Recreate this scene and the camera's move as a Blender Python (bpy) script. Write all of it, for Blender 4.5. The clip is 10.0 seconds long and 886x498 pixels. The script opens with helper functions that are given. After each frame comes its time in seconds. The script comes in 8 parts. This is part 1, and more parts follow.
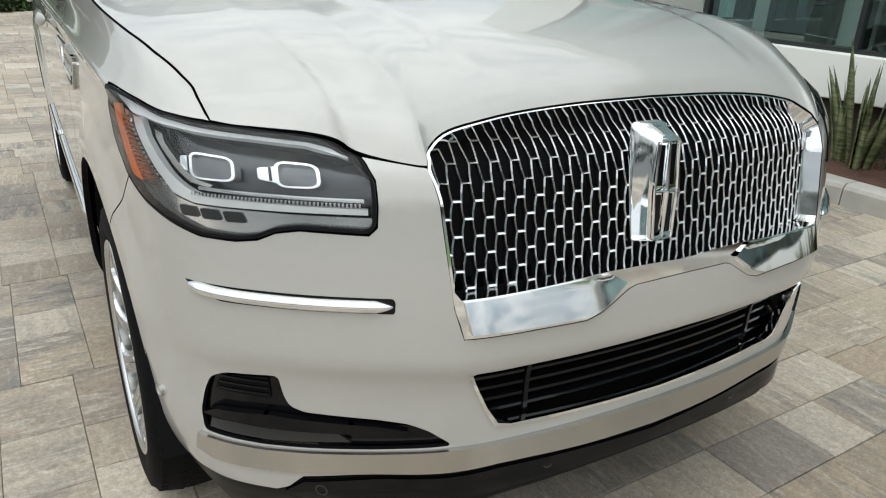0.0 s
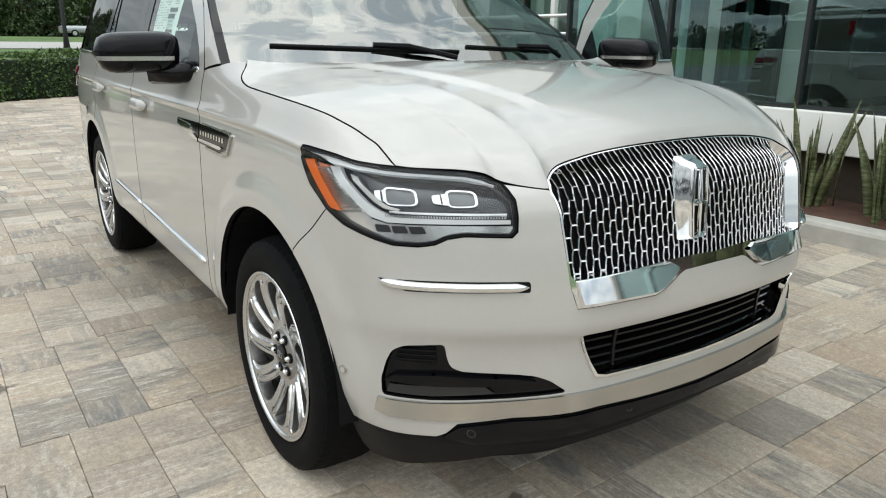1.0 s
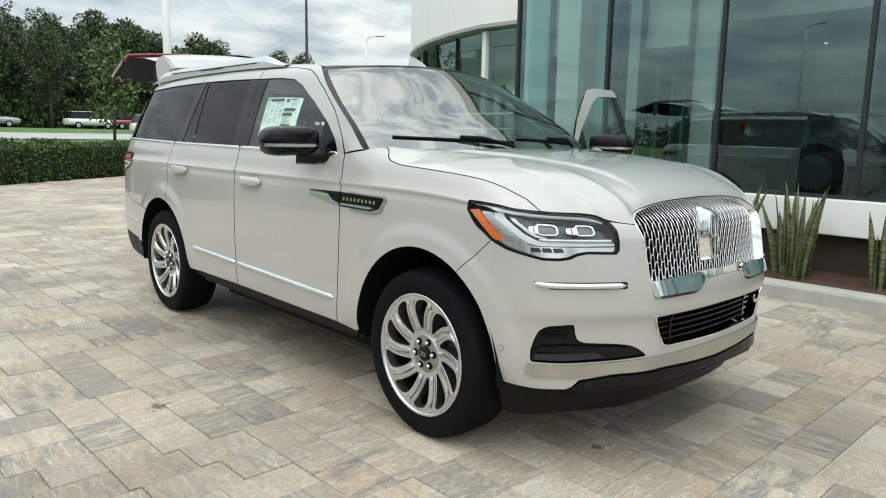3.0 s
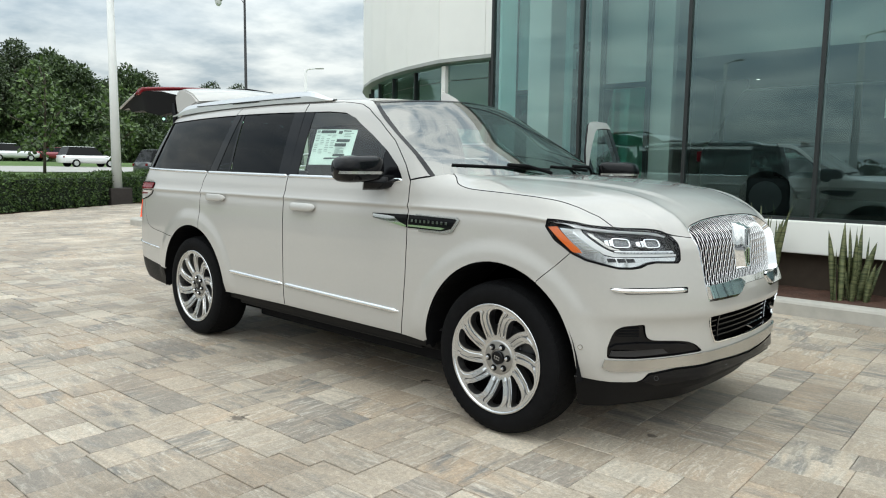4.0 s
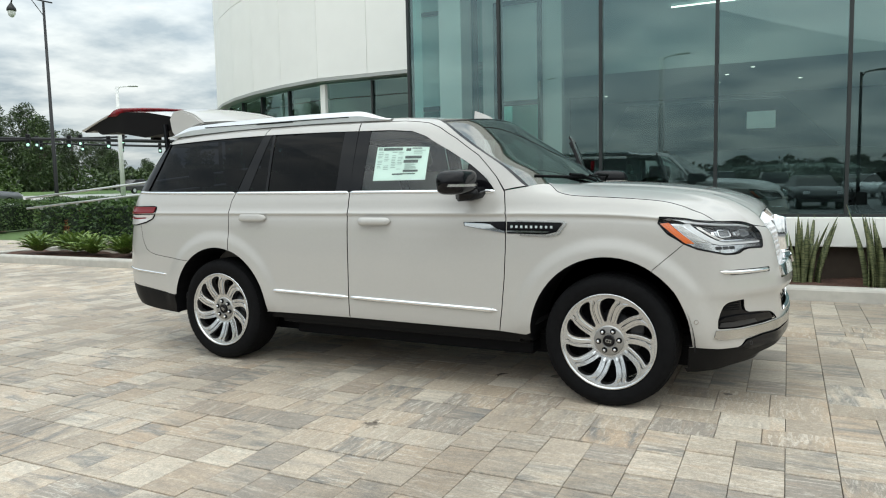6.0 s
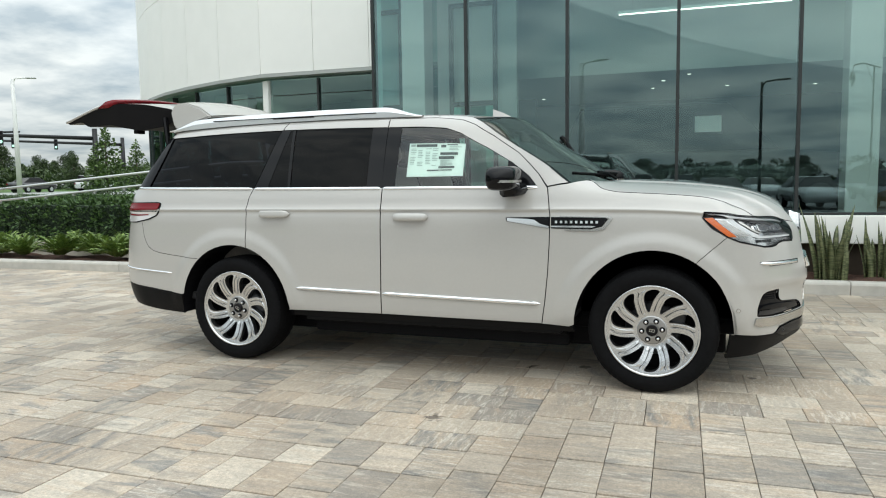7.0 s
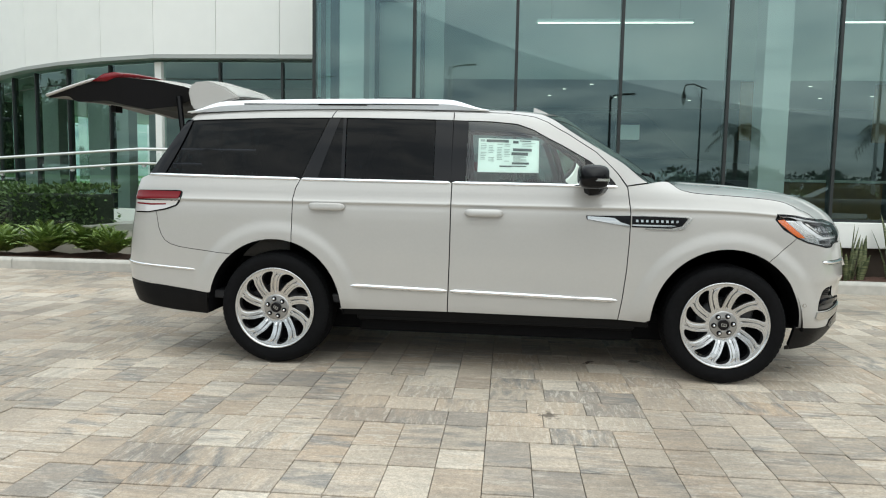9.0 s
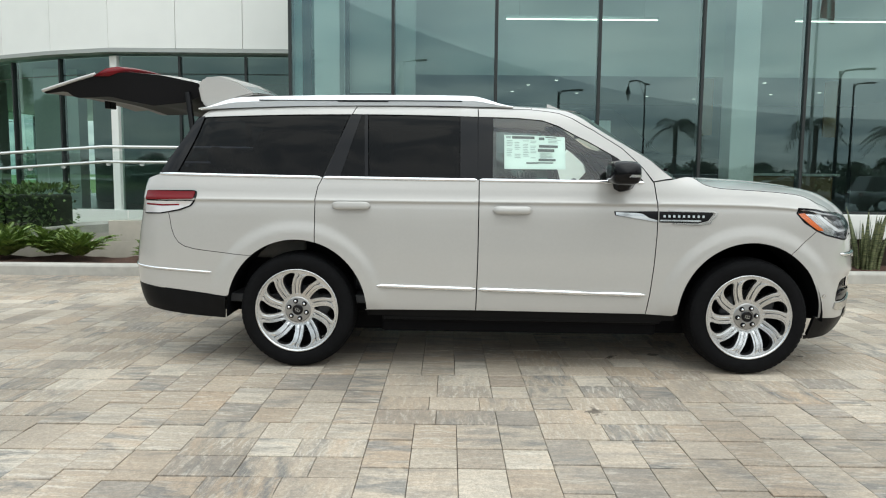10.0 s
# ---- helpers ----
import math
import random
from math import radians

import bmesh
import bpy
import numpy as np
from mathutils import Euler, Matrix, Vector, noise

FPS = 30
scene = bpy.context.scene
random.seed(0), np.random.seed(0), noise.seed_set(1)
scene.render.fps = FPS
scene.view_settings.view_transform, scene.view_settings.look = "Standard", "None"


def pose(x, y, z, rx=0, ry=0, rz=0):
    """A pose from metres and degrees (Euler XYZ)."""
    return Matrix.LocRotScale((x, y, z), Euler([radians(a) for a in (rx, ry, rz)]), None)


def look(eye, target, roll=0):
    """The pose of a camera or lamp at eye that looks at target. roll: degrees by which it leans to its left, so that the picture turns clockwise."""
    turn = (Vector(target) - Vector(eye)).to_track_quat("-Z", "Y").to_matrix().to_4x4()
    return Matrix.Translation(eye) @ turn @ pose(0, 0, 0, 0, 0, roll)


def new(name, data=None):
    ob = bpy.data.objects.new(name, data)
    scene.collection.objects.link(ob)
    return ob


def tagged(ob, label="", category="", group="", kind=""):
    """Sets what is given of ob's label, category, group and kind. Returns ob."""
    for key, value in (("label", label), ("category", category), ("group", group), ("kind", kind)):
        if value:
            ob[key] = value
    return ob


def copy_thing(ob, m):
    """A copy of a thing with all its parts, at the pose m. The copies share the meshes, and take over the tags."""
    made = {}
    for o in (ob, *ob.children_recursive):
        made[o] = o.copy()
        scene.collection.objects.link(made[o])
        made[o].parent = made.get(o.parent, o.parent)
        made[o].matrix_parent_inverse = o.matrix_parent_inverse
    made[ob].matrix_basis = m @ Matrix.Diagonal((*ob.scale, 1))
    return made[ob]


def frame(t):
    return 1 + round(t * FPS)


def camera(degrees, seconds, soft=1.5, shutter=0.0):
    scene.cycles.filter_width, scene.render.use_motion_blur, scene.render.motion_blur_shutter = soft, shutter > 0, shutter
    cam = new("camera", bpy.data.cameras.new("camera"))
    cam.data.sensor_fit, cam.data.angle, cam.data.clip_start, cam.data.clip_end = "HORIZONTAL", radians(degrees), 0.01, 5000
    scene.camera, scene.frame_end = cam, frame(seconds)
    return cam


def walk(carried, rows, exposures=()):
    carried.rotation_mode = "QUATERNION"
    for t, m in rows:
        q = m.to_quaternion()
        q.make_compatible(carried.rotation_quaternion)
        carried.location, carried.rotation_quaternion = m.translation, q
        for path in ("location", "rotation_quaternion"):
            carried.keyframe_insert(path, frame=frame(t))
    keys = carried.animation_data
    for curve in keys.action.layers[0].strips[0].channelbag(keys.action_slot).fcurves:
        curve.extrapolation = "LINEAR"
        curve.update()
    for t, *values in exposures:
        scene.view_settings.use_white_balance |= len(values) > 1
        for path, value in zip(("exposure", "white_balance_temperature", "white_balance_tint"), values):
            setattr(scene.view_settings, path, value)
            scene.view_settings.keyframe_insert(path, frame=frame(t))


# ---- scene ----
cam = camera(64.0, 10.0, soft=1.1)
METRES, EYE, TILT, LEAN, TURN = 7.822, 1.404, -0.553, -0.331, 59.1
ROWS = [
    (0.0, 0.0, 0.0, 0.0, 0.84, -21.54, -2.12),
    (0.5, -0.0272, -0.0356, 0.0027, -1.14, -18.38, -1.07),
    (1.0, -0.0511, -0.072, 0.0036, -3.18, -15.9, -0.2),
    (1.5, -0.0818, -0.106, 0.0025, -5.18, -13.68, 0.15),
    (2.0, -0.1096, -0.1396, 0.0021, -7.02, -11.81, 0.02),
    (2.5, -0.1367, -0.1723, 0.0024, -8.88, -10.04, -0.45),
    (4.0, -0.2744, -0.2195, -0.0018, -16.66, -6.15, -0.36),
    (4.5, -0.3347, -0.2252, -0.0026, -20.3, -5.56, 0.38),
    (5.0, -0.3877, -0.2166, -0.0034, -24.14, -5.28, 1.09),
    (5.5, -0.4411, -0.199, -0.0032, -28.02, -5.1, 1.54),
    (7.0, -0.5913, -0.117, -0.0038, -39.23, -5.15, 1.46),
    (7.5, -0.6299, -0.0804, -0.0056, -42.8, -5.33, 0.82),
    (8.0, -0.6664, -0.0401, -0.0069, -46.31, -5.43, 0.08),
    (8.5, -0.7042, -0.0006, -0.0049, -49.55, -5.43, -0.35),
    (9.0, -0.7284, 0.0425, -0.0051, -52.49, -5.36, -0.41),
    (9.5, -0.7565, 0.0786, -0.004, -55.08, -5.44, -0.17),
    (10.0, -0.7662, 0.1088, -0.0038, -57.27, -5.69, 0.07),
]
walk(cam, [(t, pose(1.861, -1.127, EYE, TILT, LEAN, TURN) @ pose(METRES * x, METRES * y, METRES * z, 90 + pitch, roll, yaw)) for t, x, y, z, yaw, pitch, roll in ROWS],
     exposures=[(0.0, 0.65, 6550, 7), (0.8, 0.74, 6550, 7), (1.6, 0.82, 6550, 6), (4.0, 0.82, 6500, 5), (10.0, 0.82, 6500, 6)])
# ---- world, sun, exposure ----
from mathutils import geometry

world = bpy.data.worlds.new("sky")
scene.world = world
world.use_nodes = True
wn, wl = world.node_tree.nodes, world.node_tree.links
wn.clear()
SUN_EL, SUN_AZ = radians(64), radians(140)
sky = wn.new("ShaderNodeTexSky")
sky.sky_type, sky.sun_disc, sky.sun_elevation, sky.sun_rotation = "NISHITA", False, SUN_EL, SUN_AZ
sky.air_density, sky.dust_density = 1.0, 2.0
sky_gain = wn.new("ShaderNodeVectorMath")
sky_gain.operation = "SCALE"
sky_gain.inputs["Scale"].default_value = 0.10
wl.new(sky.outputs[0], sky_gain.inputs[0])
# broken cloud cover over the whole dome, stretched towards the horizon
wt = wn.new("ShaderNodeTexCoord")
sep = wn.new("ShaderNodeSeparateXYZ")
wl.new(wt.outputs["Generated"], sep.inputs[0])
up = wn.new("ShaderNodeMath")
up.operation = "MAXIMUM"
up.inputs[1].default_value = 0.0
wl.new(sep.outputs[2], up.inputs[0])
upb = wn.new("ShaderNodeMath")
upb.operation = "ADD"
upb.inputs[1].default_value = 0.16
wl.new(up.outputs[0], upb.inputs[0])
dx, dy = wn.new("ShaderNodeMath"), wn.new("ShaderNodeMath")
for nd, k in ((dx, 0), (dy, 1)):
    nd.operation = "DIVIDE"
    wl.new(sep.outputs[k], nd.inputs[0])
    wl.new(upb.outputs[0], nd.inputs[1])
comb = wn.new("ShaderNodeCombineXYZ")
wl.new(dx.outputs[0], comb.inputs[0])
wl.new(dy.outputs[0], comb.inputs[1])
drift = wn.new("ShaderNodeVectorMath")
drift.inputs[1].default_value = (0.62, 0.35, 0.0)
wl.new(comb.outputs[0], drift.inputs[0])
cl = wn.new("ShaderNodeTexNoise")
cl.inputs["Scale"].default_value, cl.inputs["Detail"].default_value, cl.inputs["Roughness"].default_value = 0.9, 6.0, 0.52
wl.new(comb.outputs[0], cl.inputs["Vector"])
cover = wn.new("ShaderNodeValToRGB")
cover.color_ramp.elements[0].position, cover.color_ramp.elements[1].position = 0.38, 0.60
cover.color_ramp.elements[0].color = (0.72, 0.72, 0.72, 1)
wl.new(cl.outputs["Fac"], cover.inputs[0])
tone = wn.new("ShaderNodeTexNoise")
tone.inputs["Scale"].default_value, tone.inputs["Detail"].default_value, tone.inputs["Roughness"].default_value = 2.6, 6.0, 0.55
wl.new(drift.outputs[0], tone.inputs["Vector"])
cloud = wn.new("ShaderNodeValToRGB")
cloud.color_ramp.elements[0].position, cloud.color_ramp.elements[1].position = 0.35, 0.62
cloud.color_ramp.elements[0].color, cloud.color_ramp.elements[1].color = (0.38, 0.44, 0.49, 1), (0.74, 0.765, 0.77, 1)
# overhead the cloud is broken into smaller tufts
tuft = wn.new("ShaderNodeTexNoise")
tuft.inputs["Scale"].default_value, tuft.inputs["Detail"].default_value, tuft.inputs["Roughness"].default_value, tuft.inputs["Distortion"].default_value = 7.5, 7.0, 0.58, 0.5
wl.new(drift.outputs[0], tuft.inputs["Vector"])
overhead = wn.new("ShaderNodeMapRange")
overhead.inputs["From Min"].default_value, overhead.inputs["From Max"].default_value = 0.40, 0.70
overhead.inputs["To Min"].default_value, overhead.inputs["To Max"].default_value = 0.0, 1.0
wl.new(up.outputs[0], overhead.inputs["Value"])
both = wn.new("ShaderNodeMix")
both.data_type = "FLOAT"
wl.new(overhead.outputs[0], both.inputs[0])
wl.new(tone.outputs["Fac"], both.inputs[2])
crisp = wn.new("ShaderNodeMapRange")
crisp.inputs["From Min"].default_value, crisp.inputs["From Max"].default_value = 0.38, 0.62
crisp.inputs["To Min"].default_value, crisp.inputs["To Max"].default_value = 0.22, 0.78
wl.new(tuft.outputs["Fac"], crisp.inputs["Value"])
wl.new(crisp.outputs[0], both.inputs[3])
wl.new(both.outputs[0], cloud.inputs[0])
mixw = wn.new("ShaderNodeMix")
mixw.data_type = "RGBA"
wl.new(cover.outputs[0], mixw.inputs[0])
wl.new(sky_gain.outputs[0], mixw.inputs[6])
wl.new(cloud.outputs[0], mixw.inputs[7])
bgn, won = wn.new("ShaderNodeBackground"), wn.new("ShaderNodeOutputWorld")
bgn.inputs["Strength"].default_value = 1.0
# an overcast dome is brighter overhead than at the horizon
grad = wn.new("ShaderNodeMapRange")
grad.inputs["To Min"].default_value, grad.inputs["To Max"].default_value = 0.56, 1.85
wl.new(up.outputs[0], grad.inputs["Value"])
dome_ = wn.new("ShaderNodeVectorMath")
dome_.operation = "SCALE"
wl.new(mixw.outputs[2], dome_.inputs[0])
wl.new(grad.outputs[0], dome_.inputs["Scale"])
# the cloud is brightest round the veiled sun
near_sun = wn.new("ShaderNodeVectorMath")
near_sun.operation = "DOT_PRODUCT"
near_sun.inputs[1].default_value = (math.cos(SUN_EL) * math.sin(SUN_AZ), math.cos(SUN_EL) * math.cos(SUN_AZ), math.sin(SUN_EL))
wl.new(wt.outputs["Generated"], near_sun.inputs[0])
glow_in = wn.new("ShaderNodeMapRange")
glow_in.interpolation_type = "SMOOTHERSTEP"
glow_in.inputs["From Min"].default_value, glow_in.inputs["From Max"].default_value = 0.72, 1.02
glow_in.inputs["To Min"].default_value, glow_in.inputs["To Max"].default_value = 1.0, 1.35
wl.new(near_sun.outputs["Value"], glow_in.inputs["Value"])
veil = wn.new("ShaderNodeVectorMath")
veil.operation = "SCALE"
wl.new(dome_.outputs[0], veil.inputs[0])
wl.new(glow_in.outputs[0], veil.inputs["Scale"])
wl.new(veil.outputs[0], bgn.inputs[0])
wl.new(bgn.outputs[0], won.inputs[0])

sun = new("sun", bpy.data.lights.new("sun", "SUN"))
sun.data.energy, sun.data.angle, sun.data.color = 0.58, radians(120), (1, 0.965, 0.915)
sun.matrix_world = look((0, 0, 40), (-40 * math.cos(SUN_EL) * math.sin(SUN_AZ), -40 * math.cos(SUN_EL) * math.cos(SUN_AZ), 40 - 40 * math.sin(SUN_EL)))


# ---- materials ----
def material(name, color, rough=0.5, metal=0.0, coat=0.0, vary=0.0, scale=8.0, bump=0.0, bump_scale=60.0, spec=0.5, random_tint=0.0, alpha=1.0, trans=0.0, ior=1.5):
    m = bpy.data.materials.new(name)
    m.use_nodes = True
    nt = m.node_tree
    b = nt.nodes["Principled BSDF"]
    b.inputs["Roughness"].default_value, b.inputs["Metallic"].default_value = rough, metal
    b.inputs["Coat Weight"].default_value, b.inputs["Coat Roughness"].default_value = coat, 0.03
    b.inputs["Specular IOR Level"].default_value = spec
    b.inputs["Base Color"].default_value = (*color, 1)
    b.inputs["Transmission Weight"].default_value, b.inputs["IOR"].default_value = trans, ior
    if vary or random_tint:
        tc = nt.nodes.new("ShaderNodeTexCoord")
        n1, n2 = nt.nodes.new("ShaderNodeTexNoise"), nt.nodes.new("ShaderNodeTexNoise")
        n1.inputs["Scale"].default_value, n1.inputs["Detail"].default_value = scale, 6
        n2.inputs["Scale"].default_value, n2.inputs["Detail"].default_value = scale * 0.13, 3
        for n in (n1, n2):
            nt.links.new(tc.outputs["Object"], n.inputs["Vector"])
        add = nt.nodes.new("ShaderNodeMath")
        add.operation = "ADD"
        nt.links.new(n1.outputs["Fac"], add.inputs[0])
        nt.links.new(n2.outputs["Fac"], add.inputs[1])
        mr = nt.nodes.new("ShaderNodeMapRange")
        mr.inputs["From Min"].default_value, mr.inputs["From Max"].default_value = 0.65, 1.35
        mr.inputs["To Min"].default_value, mr.inputs["To Max"].default_value = 1 - vary, 1 + vary
        nt.links.new(add.outputs[0], mr.inputs["Value"])
        val = mr.outputs[0]
        if random_tint:
            oi = nt.nodes.new("ShaderNodeObjectInfo")
            r2 = nt.nodes.new("ShaderNodeMapRange")
            r2.inputs["To Min"].default_value, r2.inputs["To Max"].default_value = 1 - random_tint, 1 + random_tint
            nt.links.new(oi.outputs["Random"], r2.inputs["Value"])
            mu = nt.nodes.new("ShaderNodeMath")
            mu.operation = "MULTIPLY"
            nt.links.new(val, mu.inputs[0])
            nt.links.new(r2.outputs[0], mu.inputs[1])
            val = mu.outputs[0]
        hs = nt.nodes.new("ShaderNodeHueSaturation")
        hs.inputs["Color"].default_value = (*color, 1)
        nt.links.new(val, hs.inputs["Value"])
        nt.links.new(hs.outputs[0], b.inputs["Base Color"])
    if bump:
        tc = nt.nodes.new("ShaderNodeTexCoord")
        n3, bp = nt.nodes.new("ShaderNodeTexNoise"), nt.nodes.new("ShaderNodeBump")
        n3.inputs["Scale"].default_value, n3.inputs["Detail"].default_value = bump_scale, 5
        bp.inputs["Strength"].default_value, bp.inputs["Distance"].default_value = bump, 0.01
        nt.links.new(tc.outputs["Object"], n3.inputs["Vector"])
        nt.links.new(n3.outputs["Fac"], bp.inputs["Height"])
        nt.links.new(bp.outputs[0], b.inputs["Normal"])
    return m


def glass(name, tint, ior=1.5, rough=0.0, sheen=(1, 1, 1)):
    """A thin pane: tinted, with a mirror sheen by Fresnel."""
    m = bpy.data.materials.new(name)
    m.use_nodes = True
    nt = m.node_tree
    nt.nodes.clear()
    o, mx, fr = nt.nodes.new("ShaderNodeOutputMaterial"), nt.nodes.new("ShaderNodeMixShader"), nt.nodes.new("ShaderNodeFresnel")
    tr, gl = nt.nodes.new("ShaderNodeBsdfTransparent"), nt.nodes.new("ShaderNodeBsdfGlossy")
    fr.inputs["IOR"].default_value = ior
    tr.inputs["Color"].default_value = (*tint, 1)
    gl.inputs["Roughness"].default_value, gl.inputs["Color"].default_value = rough, (*sheen, 1)
    nt.links.new(fr.outputs[0], mx.inputs[0])
    nt.links.new(tr.outputs[0], mx.inputs[1])
    nt.links.new(gl.outputs[0], mx.inputs[2])
    nt.links.new(mx.outputs[0], o.inputs[0])
    return m


CLEAR = bpy.data.materials.new("clear_glass_face")
CLEAR.use_nodes = True
CLEAR.node_tree.nodes.clear()
co_, ct_ = CLEAR.node_tree.nodes.new("ShaderNodeOutputMaterial"), CLEAR.node_tree.nodes.new("ShaderNodeBsdfTransparent")
CLEAR.node_tree.links.new(ct_.outputs[0], co_.inputs[0])


def outer_face(ob, way):
    """Keeps the pane's sheen on its outer face; the other faces of the sheet let light straight through."""
    ob.data.materials.append(CLEAR)
    for f in ob.data.polygons:
        f.material_index = 0 if f.normal.dot(Vector(way(f.center) if callable(way) else way)) > 0.4 else 1
    ob.visible_shadow = False
    return ob


PAINT = material("pearl_paint", (0.420, 0.405, 0.382), 0.32, 0.06, 1.0, vary=0.02, scale=400)
CHROME = material("chrome", (0.82, 0.83, 0.84), 0.06, 1.0, vary=0.03, scale=30)
MESH_SILVER = material("bright_satin_silver", (0.60, 0.60, 0.60), 0.26, 0.95, vary=0.03, scale=80)
RAIL_ALU = material("anodised_rail", (0.80, 0.81, 0.82), 0.28, 0.8, vary=0.03, scale=40)
SATIN = material("satin_silver", (0.50, 0.49, 0.465), 0.25, 0.95, vary=0.04, scale=200)
WHEEL_METAL = material("machined_alloy", (0.62, 0.625, 0.63), 0.24, 1.0, vary=0.06, scale=60)
WHEEL_POCKET = material("painted_alloy_pocket", (0.10, 0.10, 0.10), 0.4, 0.8, vary=0.05, scale=50)
GLOSS_BLACK = material("gloss_black_plastic", (0.004, 0.004, 0.005), 0.10, 0.0, 0.0, spec=0.22)
MATT_BLACK = material("matt_black_plastic", (0.005, 0.005, 0.0055), 0.42, vary=0.2, scale=120, bump=0.1, bump_scale=500, spec=0.12)
GRILLE_DARK = material("grille_dark", (0.004, 0.004, 0.005), 0.75, spec=0.15)
RUBBER = material("tyre_rubber", (0.0065, 0.0065, 0.007), 0.7, vary=0.25, scale=40, bump=0.2, bump_scale=250, spec=0.06)
SIDE_GLASS = glass("front_door_glass", (0.80, 0.93, 0.87), 1.6)
PRIVACY = glass("privacy_glass", (0.018, 0.020, 0.026), 1.24)
SCREEN_GLASS = glass("windscreen_glass", (0.20, 0.245, 0.23), 3.1, sheen=(1.0, 1.0, 0.96))
LENS = glass("headlight_lens", (0.98, 0.985, 0.985), 1.33)
AMBER = material("amber_reflector", (0.80, 0.17, 0.025), 0.25, 0.0, 0.8)
RED_LENS = material("red_lens", (0.15, 0.003, 0.007), 0.25, 0.0, 0.1, spec=0.2)
CLEAR_LENS = material("clear_tail_lens", (0.70, 0.68, 0.68), 0.15, 0.3, 1.0)
LAMP_DARK = material("headlight_inner_dark", (0.03, 0.031, 0.034), 0.28, 0.3)
LAMP_SMOKE = material("headlight_smoked_floor", (0.055, 0.057, 0.062), 0.2, 0.6, vary=0.3, scale=25)
LAMP_SILVER = material("headlight_reflector", (0.80, 0.81, 0.82), 0.13, 0.9, vary=0.06, scale=60)
LAMP_BULB = material("projector_lens", (0.10, 0.107, 0.115), 0.05, 0.2, 1.0)
DRL = material("light_guide", (0.74, 0.75, 0.76), 0.22, 0.15, 0.8)
LEATHER = material("cream_leather", (0.22, 0.205, 0.185), 0.55, vary=0.08, scale=60, bump=0.1, bump_scale=300)
GATE_TRIM = material("gate_inner_trim", (0.006, 0.0055, 0.006), 0.55, vary=0.1, scale=60, spec=0.12)
# paler copy of the gate trim, with the light on the tip in its colour
GATE_TRIM_LIT = material("gate_lip_trim", (0.13, 0.12, 0.112), 0.45, vary=0.08, scale=40)
HUB_METAL = material("hub_metal", (0.36, 0.355, 0.35), 0.36, 1.0, vary=0.05, scale=60)
CABIN_DARK = material("cabin_dark_trim", (0.03, 0.03, 0.032), 0.6, vary=0.1, scale=60)
PAPER = material("sticker_paper", (0.90, 0.92, 0.90), 0.6)
PRINT = material("sticker_print", (0.06, 0.07, 0.07), 0.6)
PRINT_GREY = material("sticker_small_print", (0.42, 0.45, 0.44), 0.6)


# ---- mesh helpers ----
def part(name, bm, mat, parent, label="", smooth=False, kind=""):
    """Links a bmesh as one mesh object under a thing or a part."""
    me = bpy.data.meshes.new(name)
    bm.to_mesh(me)
    bm.free()
    return mesh_part(name, me, mat, parent, label, smooth, kind)


def mesh_part(name, me, mat, parent, label="", smooth=False, kind=""):
    if mat is not None and not me.materials:
        for m in (mat if isinstance(mat, (list, tuple)) else [mat]):
            me.materials.append(m)
    if smooth:
        me.shade_smooth()
    ob = new(name, me)
    if parent is not None:
        ob.parent = parent
    return tagged(ob, label, kind=kind) if (label or kind) else ob


def thing(name, label, category, at=(0, 0, 0), group="", kind=""):
    e = new(name)
    e.location = at
    e.empty_display_size = 0.1
    return tagged(e, label, category, group, kind)


def box(bm, lo, hi, bevel=0.0, seg=2, m=None):
    """An axis-aligned box, bevelled, optionally moved by m."""
    r = bmesh.ops.create_cube(bm, size=1)
    vs = r["verts"]
    for v in vs:
        v.co = Vector([lo[i] + (v.co[i] + 0.5) * (hi[i] - lo[i]) for i in range(3)])
    if bevel:
        es = list({e for v in vs for e in v.link_edges})
        out = bmesh.ops.bevel(bm, geom=es, offset=bevel, segments=seg, profile=0.5, affect="EDGES")
        vs = list({v for f in out["faces"] for v in f.verts} | {v for v in vs if v.is_valid})
    if m is not None:
        for v in vs:
            v.co = m @ v.co
    return vs


def boxes(*items, bevel=0.0, seg=2):
    bm = bmesh.new()
    for it in items:
        box(bm, *it[:2], bevel=bevel, seg=seg, m=it[2] if len(it) > 2 else None)
    return bm


def tube(points, radius, sides=10, bm=None, cap=True, radii=None):
    """A round bar along the points."""
    bm = bm or bmesh.new()
    pts = [Vector(p) for p in points]
    rings, ref = [], None
    for i, p in enumerate(pts):
        d = (pts[min(i + 1, len(pts) - 1)] - pts[max(i - 1, 0)]).normalized()
        if ref is None:
            ref = d.orthogonal().normalized()
        ref = (ref - d * ref.dot(d)).normalized()
        q = d.cross(ref)
        r = radii[i] if radii else radius
        rings.append([bm.verts.new(p + r * (math.cos(a) * ref + math.sin(a) * q)) for a in (2 * math.pi * k / sides for k in range(sides))])
    for a, b in zip(rings, rings[1:]):
        for k in range(sides):
            bm.faces.new((a[k], a[(k + 1) % sides], b[(k + 1) % sides], b[k]))
    if cap:
        bm.faces.new(rings[0][::-1])
        bm.faces.new(rings[-1])
    return bm


